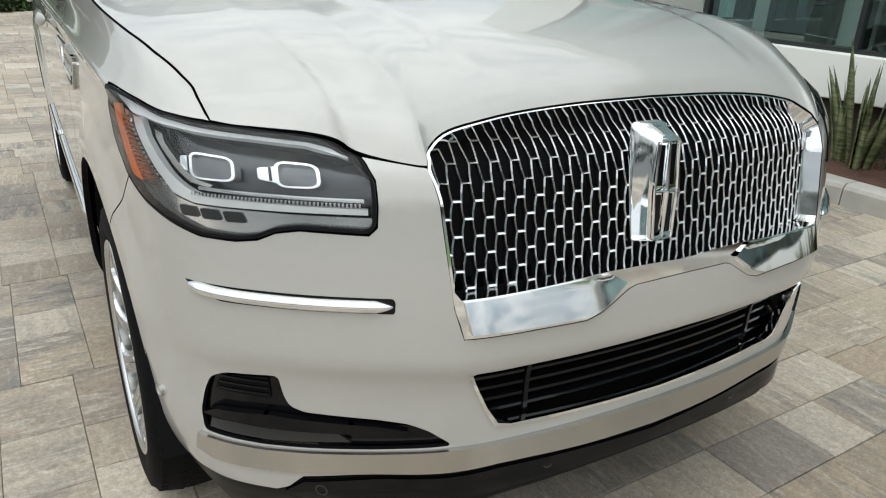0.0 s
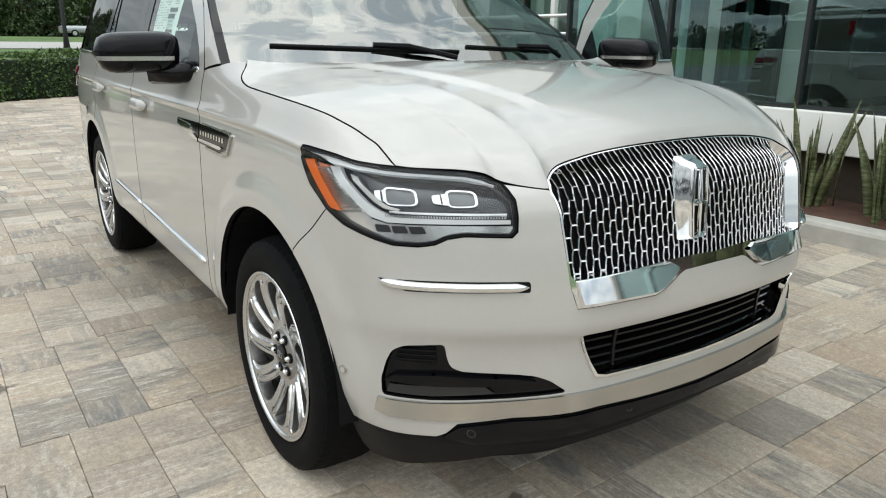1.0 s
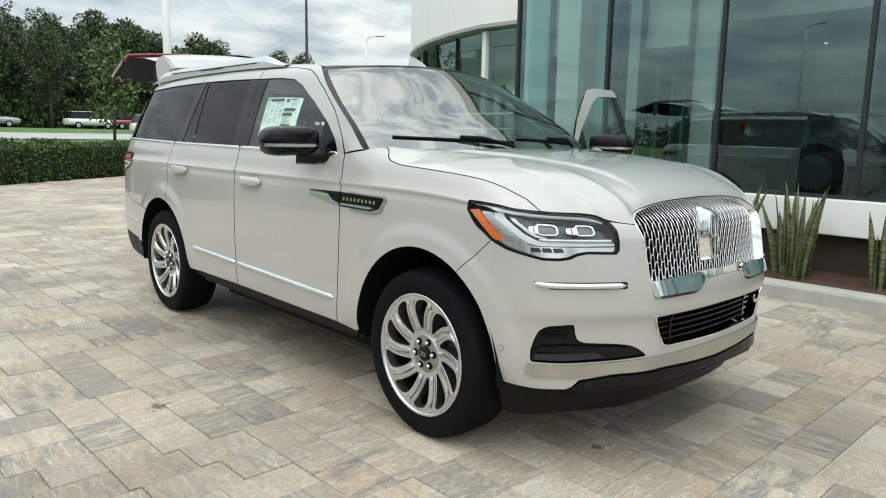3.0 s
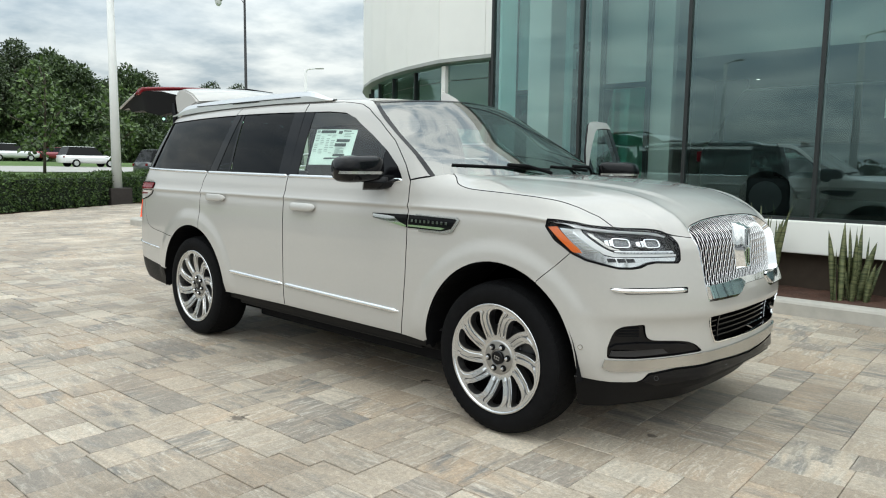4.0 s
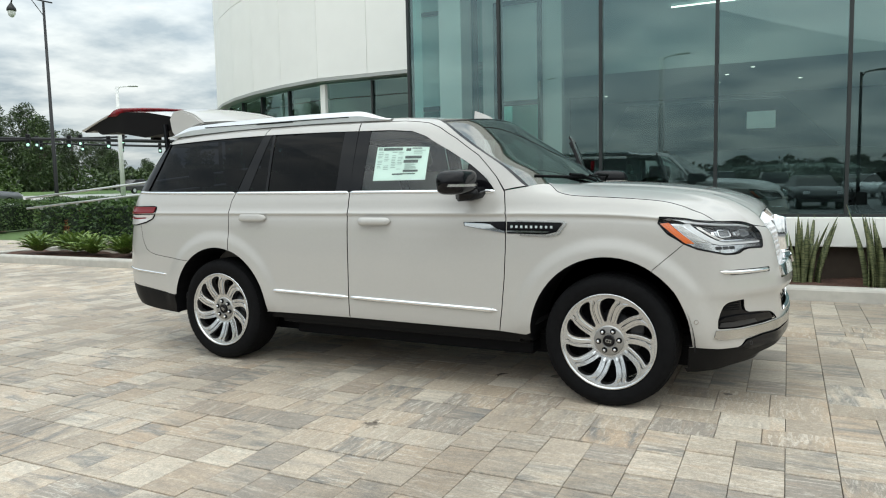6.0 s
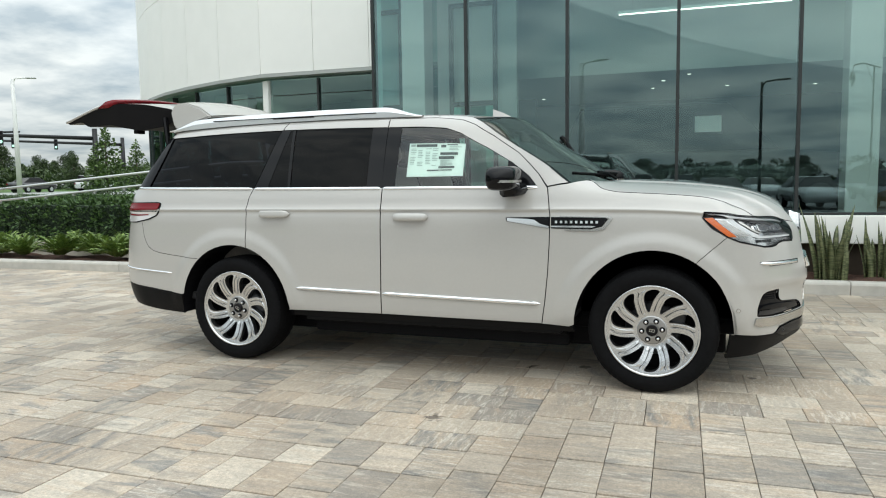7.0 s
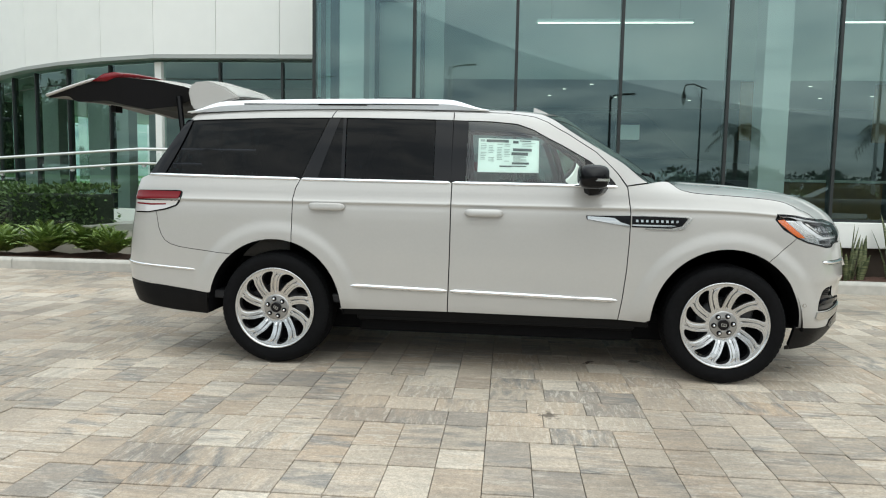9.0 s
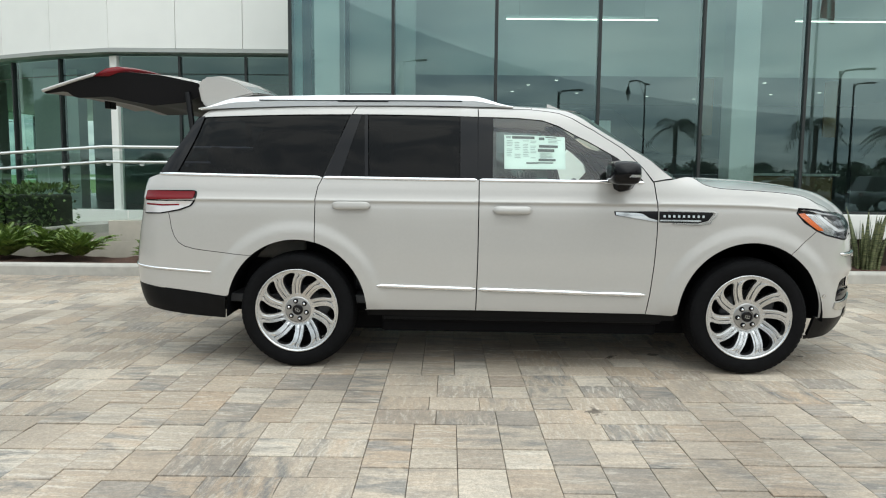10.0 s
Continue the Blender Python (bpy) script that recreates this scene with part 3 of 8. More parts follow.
    moulding("belt_trim", [(3.519, 1.320), (4.0, 1.323), (4.582, 1.327)], 0.0115, 0.008, CHROME, rd, sg, ends=0.01)
    moulding("belt_trim", [(4.594, 1.328), (5.2, 1.335), (5.86, 1.345)], 0.0115, 0.008, CHROME, qp, sg, ends=0.03)
    moulding("door_moulding", [(2.362, 0.549), (2.9, 0.560), (3.506, 0.573)], 0.0155, 0.015, CHROME, fd, sg, "bright chrome door moulding", 0.04)
    moulding("door_moulding", [(3.520, 0.573), (3.9, 0.581), (4.206, 0.588)], 0.0155, 0.015, CHROME, rd, sg, "bright chrome door moulding", 0.04)
    moulding("bumper_trim", [(5.36, 0.663), (5.65, 0.679), (5.94, 0.694), (6.2, 0.704)], 0.009, 0.009, CHROME, qp, sg)
    panel("rear_skirt", side([(5.262, 0.492), (5.6, 0.532), (5.94, 0.563), (6.25, 0.575), (6.25, 0.42), (5.9, 0.39), (5.6, 0.355), (5.285, 0.335)], sg), skin, MATT_BLACK, suv, gap=0.001, label="dark lower bumper skirt")
    panel("rocker", side([(2.16, 0.398), (2.353, 0.408), (3.518, 0.416), (sx(-2.64), 0.411), (sx(-2.62), 0.365), (2.14, 0.355)], sg), skin, MATT_BLACK, suv, off=-0.02, flange=0.03)
    bm = bmesh.new()
    box(bm, (-2.52, -0.935 if sg > 0 else 0.80, 0.340), (-0.58, -0.80 if sg > 0 else 0.935, 0.375), 0.010)
    part("running_board", bm, MATT_BLACK, suv, "black running board")
    # tail lamp
    tl = panel("tail_lamp", side(rounded([(5.93, 1.062), (5.76, 1.066), (5.60, 1.09), (5.50, 1.122), (5.468, 1.175), (5.462, 1.226), (5.5, 1.232), (5.925, 1.228)], 0.02), sg), skin, GLOSS_BLACK, suv, off=0.004, flange=0.012, label="red and clear wraparound tail lamp")
    panel("red_lens", side(rounded([(5.925, 1.165), (5.49, 1.172), (5.475, 1.222), (5.92, 1.224)], 0.01), sg), skin, RED_LENS, tl, off=0.010, flange=0.008)
    panel("clear_lens", side(rounded([(5.915, 1.070), (5.76, 1.074), (5.61, 1.098), (5.515, 1.126), (5.49, 1.16), (5.915, 1.155)], 0.01), sg), skin, CLEAR_LENS, tl, off=0.010, flange=0.008)
    panel("light_bar", side([(5.90, 1.125), (5.74, 1.120), (5.60, 1.125), (5.60, 1.134), (5.74, 1.131), (5.90, 1.136)], sg), skin, RED_LENS, tl, off=0.012, flange=0.004)
    # door handles
    for s0, s1, z0, p in ((3.145, 3.412, 1.119, fd), (4.247, 4.513, 1.139, rd)):
        u = np.linspace(0, 1, 22)
        v = np.linspace(0, 2 * math.pi, 13)
        U, V = np.meshgrid(u, v, indexing="ij")
        bulge = np.clip(1 - np.abs(2 * U - 1) ** 8, 0.02, 1) ** 0.5
        S, T = s0 + (s1 - s0) * U, z0 + 0.027 * bulge * np.cos(V)
        pts = skin(sg * S, T)
        pts[..., 1] += -sg * (0.030 + 0.013 * bulge * np.sin(V) - 0.022 * np.abs(2 * U - 1) ** 6)
        h = mesh_part("door_handle", grid_mesh("door_handle", pts if sg < 0 else pts[:, ::-1]), PAINT, p, smooth=True)
        panel("handle_cup", side(rounded([(s0 + 0.075, z0 - 0.036), (s0 + 0.175, z0 - 0.036), (s0 + 0.185, z0 + 0.036), (s0 + 0.065, z0 + 0.036)], 0.03), sg), skin, PAINT, p, off=0.0015, flange=0.003)
    # badge blade across door and fender
    bl = panel("badge_blade", side([(2.300, 1.05), (2.585, 1.092), (2.592, 1.118), (2.300, 1.123)], sg), skin, GLOSS_BLACK, fd, off=0.004, flange=0.01)
    panel("blade_trim", side([(2.302, 1.050), (2.302, 1.062), (2.36, 1.078), (2.40, 1.104), (2.44, 1.109), (2.583, 1.114), (2.580, 1.094)], sg), skin, CHROME, fd, off=0.008, flange=0.008)
    bf = panel("badge_blade", side([(2.288, 1.048), (2.03, 1.045), (1.962, 1.062), (1.925, 1.112), (1.94, 1.118), (2.288, 1.122)], sg), skin, GLOSS_BLACK, suv, off=0.004, flange=0.01, label="black fender badge blade with bright edge")
    panel("blade_trim", side([(2.20, 1.036), (2.01, 1.032), (1.945, 1.045), (1.897, 1.115), (1.92, 1.127), (2.23, 1.129), (2.23, 1.124), (1.93, 1.120), (1.915, 1.112), (1.956, 1.056), (2.02, 1.042), (2.20, 1.045)], sg), skin, SATIN, bf, off=0.008, flange=0.010)
    panel("blade_trim", side([(2.286, 1.056), (2.03, 1.053), (2.0, 1.062), (2.03, 1.066), (2.286, 1.066)], sg), skin, CHROME, bf, off=0.008, flange=0.006)
    for k in range(9):
        a = 2.262 - k * 0.0325
        panel("badge_bar", side([(a, 1.082), (a, 1.098), (a - 0.015, 1.098), (a - 0.015, 1.082)], sg), skin, CHROME, bf, off=0.007, flange=0.003)
    # head lamp
    outline = LIGHT_TOP[1:] + LIGHT_OUT + LIGHT_LOW + LIGHT_IN
    outline = rounded(outline, 0.012, 3)
    hl = panel("head_lamp", side(shrink(outline, 0.003), sg), skin, GRILLE_DARK, suv, holes=[side(shrink(outline, 0.009), sg)], off=0.003, flange=0.03, edge=0.012, label="LED head lamp with two square projectors")
    ho = shrink(outline, 0.0075)
    panel("lamp_lens", side(ho, sg), skin, LENS, hl, off=0.003, flange=0.0, edge=0.02).visible_shadow = False
    panel("lamp_housing", side(ho, sg), skin, LAMP_SMOKE, hl, off=-0.045, flange=0.0, edge=0.02)
    panel("lamp_wall", side(shrink(outline, 0.002), sg), skin, LAMP_DARK, hl, holes=[side(ho, sg)], off=-0.002, flange=0.05, edge=0.02)
    panel("amber_reflector", side([(1.350, 1.136), (1.295, 1.148), (1.150, 1.001), (1.205, 1.002)], sg), skin, AMBER, hl, off=-0.006, flange=0.006, label="amber side marker")
    for k in range(15):
        f = k / 14
        a, b = (1.272 - 0.122 * f, 1.132 - 0.128 * f), (1.215 - 0.145 * f, 1.140 - 0.125 * f)
        panel("marker_rib", side([a, b, (b[0] - 0.006, b[1] - 0.0055), (a[0] - 0.006, a[1] - 0.0055)], sg), skin, SATIN, hl, off=-0.006, flange=0.006)
    panel("marker_plate", side([(1.283, 1.143), (1.205, 1.150), (1.085, 1.034), (1.045, 0.992), (1.150, 0.996)], sg), skin, LAMP_SILVER, hl, off=-0.013, flange=0.006)
    panel("light_guide", side([(1.305, 1.160), (1.336, 1.172), (1.15, 1.2025), (1.03, 1.2125), (0.85, 1.205), (0.755, 1.2005), (0.709, 1.185), (0.69, 1.158), (0.694, 1.154), (0.722, 1.176), (0.76, 1.187), (0.85, 1.192), (1.02, 1.196), (1.13, 1.186), (1.22, 1.168)], sg), skin, DRL, hl, off=-0.010, flange=0.008, label="white upper light guide")
    panel("light_guide", side([(1.205, 1.150), (1.09, 1.037), (1.045, 1.002), (0.99, 0.991), (0.668, 0.993), (0.668, 1.003), (0.968, 1.005), (1.010, 1.018), (1.048, 1.048), (1.155, 1.157)], sg), skin, DRL, hl, off=-0.010, flange=0.012, label="white running light strip")
    panel("inner_bezel", side([(1.118, 1.150), (1.03, 1.055), (1.0, 1.032), (0.96, 1.024), (0.95, 1.034), (0.985, 1.045), (1.01, 1.066), (1.085, 1.150)], sg), skin, SATIN, hl, off=-0.018, flange=0.012)
    panel("light_strip", side([(0.675, 1.012), (0.985, 1.014), (0.985, 1.022), (0.675, 1.020)], sg), skin, LAMP_SILVER, hl, off=-0.02, flange=0.01)
    panel("lower_chrome", side([(0.662, 0.988), (0.99, 0.988), (1.04, 0.996), (1.095, 1.035), (1.195, 0.999), (1.13, 0.977), (1.05, 0.959), (0.972, 0.945), (0.905, 0.944), (0.868, 0.950), (0.834, 0.964), (0.79, 0.971), (0.662, 0.968)], sg), skin, LAMP_SILVER, hl, off=-0.012, flange=0.012)
    for a0, a1 in ((0.885, 0.925), (0.932, 0.972), (0.979, 1.022)):
        panel("lower_slot", side(rounded([(a0, 0.967), (a1, 0.965), (a1 + 0.006, 0.983), (a0 + 0.008, 0.984)], 0.004, 3), sg), skin, LAMP_DARK, hl, off=-0.009, flange=0.0)
    for k in range(44):
        a = 0.68 + 0.0072 * k
        panel("light_rib", side([(a, 1.0055), (a + 0.0036, 1.0055), (a + 0.0036, 1.0115), (a, 1.0115)], sg), skin, LAMP_SILVER, hl, off=-0.008, flange=0.004)
    for s0, w in ((0.945, 0.046), (0.785, 0.040)):
        rr = rounded([(s0 - w, 1.052), (s0 + w, 1.048), (s0 + w, 1.136), (s0 - w, 1.132)], 0.026)
        ring_ = panel("projector_ring", side(rr, sg), skin, LAMP_SILVER, hl, holes=[side(shrink(rr, 0.0065), sg)], off=-0.008, flange=0.030, edge=0.01, label="bright square projector surround")
        panel("projector", side(shrink(rr, 0.006), sg), skin, LAMP_BULB, hl, off=-0.018, flange=0.0, edge=0.012)
        bar_ = rounded([(s0 + w - 0.004, 1.062), (s0 + w + 0.036, 1.072), (s0 + w + 0.036, 1.112), (s0 + w - 0.004, 1.124)], 0.008)
        panel("projector_barrel", side(bar_, sg), skin, LAMP_SILVER, ring_, off=-0.020, flange=0.02)
        panel("barrel_groove", side([(s0 + w + 0.010, 1.068), (s0 + w + 0.015, 1.069), (s0 + w + 0.015, 1.117), (s0 + w + 0.010, 1.118)], sg), skin, LAMP_SMOKE, ring_, off=-0.0185, flange=0.0)

# --- bonnet: crowned sheet with a raised middle that rolls down to the nose ---
GT = [(0.556, 1.126), (0.552, 1.155), (0.541, 1.183), (0.524, 1.210), (0.50, 1.232), (0.44, 1.258), (0.371, 1.281), (0.2, 1.314), (0.0, 1.327)]


def by_length(pts, n=200):
    """The curve resampled at even steps of its length."""
    d = np.concatenate([[0], np.cumsum(np.linalg.norm(np.diff(pts, axis=0), axis=1))])
    return np.stack([np.interp(np.linspace(0, d[-1], n), d, pts[:, k]) for k in range(3)], -1)


nose_st = np.concatenate([spline([HOOD_LINE[-1], (0.90, 1.213), (0.842, 1.212), (0.754, 1.208), (0.700, 1.193), (0.662, 1.158), (0.61, 1.138), (0.566, 1.127)], 40), spline(GT, 60)])
H_SIDE = by_length(skin(*np.array(HOOD_LINE).T))
H_NOSE = by_length(skin(*nose_st.T))[::-1]
H_REAR = by_length(spline([(-0.285, 0.0, 1.355), (-0.295, -0.3, 1.354), (-0.335, -0.6, 1.351), (-0.385, -0.80, 1.353), tuple(H_SIDE[0])], 80))
H_CENTRE = by_length(spline([(-0.285, 0, 1.355), (-0.1, 0, 1.347), (0.15, 0, 1.331), (0.4, 0, 1.303), (0.55, 0, 1.277), (0.66, 0, 1.250), (0.74, 0, 1.220), (0.787, 0, 1.190), tuple(H_NOSE[0])], 200))
EVEN = np.linspace(0, 1, 200)


def along(curve, u):
    return np.stack([np.interp(u, EVEN, curve[:, k]) for k in range(3)], -1)


def bonnet(p, q):
    """p across the car and q from the windscreen to the nose, both about in metres; meets its four edges exactly."""
    p, q = np.asarray(p, float), np.asarray(q, float)
    u, v = np.abs(p) / 0.85, q / 1.1
    C, S, R, N = along(H_CENTRE, v), along(H_SIDE, v), along(H_REAR, u), along(H_NOSE, u)
    a = u[..., None]
    c00, c10 = along(H_REAR, 0 * u), along(H_REAR, 0 * u + 1)
    c01, c11 = along(H_NOSE, 0 * u), along(H_NOSE, 0 * u + 1)
    b = v[..., None]
    P = (1 - b) * R + b * N + (1 - a) * C + a * S - ((1 - a) * (1 - b) * c00 + a * (1 - b) * c10 + (1 - a) * b * c01 + a * b * c11)
    g = 1 - 0.40 * u**2 - 0.60 * u**5
    z0, zr, zn = S[..., 2] + (C[..., 2] - S[..., 2]) * g, c10[..., 2] + (c00[..., 2] - c10[..., 2]) * g, c11[..., 2] + (c01[..., 2] - c11[..., 2]) * g
    z = z0 + (R[..., 2] - zr) * np.clip(1 - v / 0.2, 0, 1) ** 2 + (N[..., 2] - zn) * np.clip((v - 0.62) / 0.38, 0, 1) ** 2.4
    dome = np.abs(P[..., 1]) / np.interp(P[..., 0], [-0.4, 0.75], [0.60, 0.40])
    z = z + 0.010 * (1 - ramp(0.90, 1.02, dome)) * ramp(0.0, 0.12, v) * ramp(1.0, 0.72, v)
    P[..., 2] = z + 0.001
    P[..., 1] = np.where(p > 0, np.abs(P[..., 1]), -np.abs(P[..., 1]))
    return P


panel("bonnet", [(-0.85, 0.0), (0.85, 0.0), (0.85, 1.1), (-0.85, 1.1)], bonnet, PAINT, suv, step=0.02, edge=0.012, gap=0.0028, flange=0.014)

# --- roof, windscreen ---
roof = [(2.885, 1.888), (2.80, 2.05), (2.74, 2.3), (2.715, 2.595), (2.74, 2.89), (2.80, 3.14), (2.885, 3.302), (3.143, 3.315), (5.40, 3.315), (5.44, 2.595), (5.40, 1.875), (3.143, 1.878)]
panel("roof", roof, skin_over, PAINT, suv, step=0.06, edge=0.04, gap=0.001)
for sg in (1, -1):
    panel("roof_side", side([(3.143, 1.841), (3.518, 1.836), (4.37, 1.846), (5.455, 1.850), (5.41, 1.872), (3.143, 1.874)], sg), skin, PAINT, suv, gap=0.001)
pil = np.array([skin(*p) for p in PILLAR_IN[:4]] + [skin(2.875, 1.868)])
pil = spline(pil, 30)
v = np.linspace(-1, 1, 41)
bowx = np.linspace(0.21, 0.16, 30)
glassp = np.stack([pil[:, 0][:, None] + bowx[:, None] * (1 - v**2) ** 1.0, -pil[:, 1][:, None] * v * 1.0, pil[:, 2][:, None] + np.linspace(0.0, 0.045, 30)[:, None] * (1 - v**2)], -1)
glassp[..., 2] -= 0.006
me = grid_mesh("windscreen", glassp)
if me.polygons[300].normal.z < 0:
    me.flip_normals()
mesh_part("windscreen", me, SCREEN_GLASS, suv, "laminated windscreen reflecting bright clouds", smooth=True)
band = glassp.copy()
inw = np.array([-1.7, 0.0, 1.15]) - band
band = band - inw / np.linalg.norm(inw, axis=-1, keepdims=True) * 0.0025
frit = bmesh.new()
for sgv in (0, 1):
    rim, inner = (band[:, 0], band[:, 1]) if sgv == 0 else (band[:, -1], band[:, -2])
    inner = rim + 0.7 * (inner - rim)
    cols = np.stack([rim, inner] if sgv == 0 else [inner, rim], 1)
    ids = [[frit.verts.new(p) for p in row] for row in cols]
    for a, b in zip(ids, ids[1:]):
        frit.faces.new((a[0], a[1], b[1], b[0]))
rows_ = band[-2:]
ids = [[frit.verts.new(p) for p in row] for row in rows_]
for a, b in zip(ids, ids[1:]):
    for k in range(40):
        frit.faces.new((a[k], a[k + 1], b[k + 1], b[k]))
part("screen_border", frit, GLOSS_BLACK, suv, "black printed border of the windscreen")
bm = bmesh.new()
cow = [(-0.56, 0.93), (-0.46, 0.86), (-0.36, 0.6), (-0.32, 0.3), (-0.31, 0)]
ln = spline([(x, y) for x, y in cow] + [(x, -y) for x, y in cow[-2::-1]], 50)
ids = [[bm.verts.new((x - 0.07, y, 1.325)), bm.verts.new((x + 0.06, y, 1.335 - 0.02 * abs(y))), bm.verts.new((x + 0.08, y, 1.29))] for x, y in ln]
for a, b in zip(ids, ids[1:]):
    for k in range(2):
        bm.faces.new((a[k], a[k + 1], b[k + 1], b[k]))
part("cowl", bm, MATT_BLACK, suv, "black cowl panel below the windscreen")

# --- bumper, grille surround, lower parts ---
GR_SIDE = [(0.556, 1.128), (0.548, 1.07), (0.535, 0.94), (0.524, 0.83), (0.508, 0.772)]
GR_LOW = [(0.25, 0.772), (0.215, 0.782), (0.15, 0.82), (0.13, 0.826), (0, 0.828)]
INTAKE = rounded([(0.490, 0.692), (0.448, 0.600), (0.425, 0.560), (0.39, 0.553), (0, 0.547), (-0.39, 0.553), (-0.425, 0.560), (-0.448, 0.600), (-0.490, 0.692), (0, 0.70)], 0.02)
FOG = [(1.018, 0.512), (1.02, 0.56), (1.003, 0.612), (0.985, 0.648), (0.952, 0.665), (0.848, 0.674), (0.838, 0.63), (0.828, 0.607), (0.80, 0.595), (0.66, 0.586), (0.60, 0.578), (0.56, 0.562), (0.513, 0.527), (0.658, 0.517), (0.88, 0.509)]
FOG = rounded(FOG, 0.012, 3)
low = [(1.185, 0.403), (1.1, 0.397), (1.014, 0.392), (0.88, 0.393), (0.85, 0.405), (0.812, 0.434), (0.661, 0.452), (0.41, 0.458), (0.0, 0.443)]
half = SEAM[::-1] + [LIGHT_OUT[2]] + LIGHT_LOW + LIGHT_IN[:4] + GR_SIDE + GR_LOW
half2 = arch(*F_ARCH, 58, 0, 14) + low
outline_b = half + [(-s, t) for s, t in half[-2::-1]] + [(-s, t) for s, t in half2] + [(s, t) for s, t in half2[-2::-1]]
bumper = panel("front_bumper", outline_b, skin, PAINT, suv, holes=[INTAKE, side(FOG, 1), side(FOG, -1)], gap=0.0015, step=0.022, flange=0.010, rows=(0.665, 0.68, 0.692, 0.703, 0.712, 0.72, 0.73, 0.745))
panel("silver_strip", [(1.03, 0.505), (0.88, 0.503), (0.66, 0.512), (0.513, 0.521), (0.35, 0.519), (0.18, 0.520), (0, 0.521)] + [(-s, t) for s, t in [(0.18, 0.520), (0.35, 0.519), (0.513, 0.521), (0.66, 0.512), (0.88, 0.503), (1.03, 0.505)]]
      + [(-s, t) for s, t in [(1.04, 0.465), (1.003, 0.450), (0.866, 0.449), (0.661, 0.461), (0.413, 0.467), (0.2, 0.456)]] + [(s, t) for s, t in [(0.0, 0.452), (0.2, 0.456), (0.413, 0.467), (0.661, 0.461), (0.866, 0.449), (1.003, 0.450), (1.04, 0.465)]], skin, SATIN, bumper, off=0.011, flange=0.014, label="satin silver bumper strip")
lowlip = [(1.186, 0.400), (1.1, 0.394), (1.014, 0.389), (0.88, 0.390), (0.85, 0.401), (0.812, 0.430), (0.661, 0.448), (0.41, 0.453), (0.0, 0.438)]
lipbot = [(1.182, 0.262), (1.156, 0.235), (1.0, 0.253), (0.82, 0.289), (0.641, 0.333), (0.41, 0.372), (0.2, 0.385), (0.0, 0.389)]
panel("bumper_lip", lowlip + [(-s, t) for s, t in lowlip[-2::-1]] + [(-s, t) for s, t in lipbot] + [(s, t) for s, t in lipbot[-2::-1]], skin, MATT_BLACK, bumper, off=-0.004, flange=0.025, label="black lower bumper lip")
gl_t = [(0.86, 0.398), (0.812, 0.426), (0.661, 0.444), (0.41, 0.449), (0.0, 0.434)]
gl_b = [(0.78, 0.372), (0.62, 0.385), (0.41, 0.398), (0.2, 0.403), (0.0, 0.405)]
panel("lip_gloss", gl_t + [(-s, t) for s, t in gl_t[-2::-1]] + [(-s, t) for s, t in gl_b] + gl_b[-2::-1], skin, GLOSS_BLACK, bumper, off=0.006, flange=0.012)
tray_t = [(1.10, 0.26), (0.9, 0.285), (0.641, 0.333), (0.41, 0.372), (0.0, 0.388)]
tray_b = [(1.08, 0.23), (0.9, 0.235), (0.641, 0.25), (0.41, 0.262), (0.0, 0.27)]
panel("under_tray", tray_t + [(-s, t) for s, t in tray_t[-2::-1]] + [(-s, t) for s, t in tray_b] + tray_b[-2::-1], lambda s, t: skin(s, t) - np.array([0.09, 0, 0]), MATT_BLACK, bumper, flange=0)
for s0, t0, m in ((0.78, 0.410, GLOSS_BLACK), (0.293, 0.431, GLOSS_BLACK), (-0.78, 0.410, GLOSS_BLACK), (-0.293, 0.431, GLOSS_BLACK), (1.142, 0.556, PAINT), (-1.142, 0.556, PAINT)):
    ring = [(s0 + 0.0125 * math.cos(a), t0 + 0.0125 * math.sin(a)) for a in np.linspace(0, 2 * math.pi, 16, endpoint=False)]
    o = panel("parking_sensor", ring, skin, LAMP_DARK if m is GLOSS_BLACK else SATIN, bumper, off=0.006, flange=0.006, holes=[shrink(ring, 0.003)], edge=0.004)
    panel("sensor_face", shrink(ring, 0.003), skin, m, o, off=0.005, flange=0, edge=0.004)
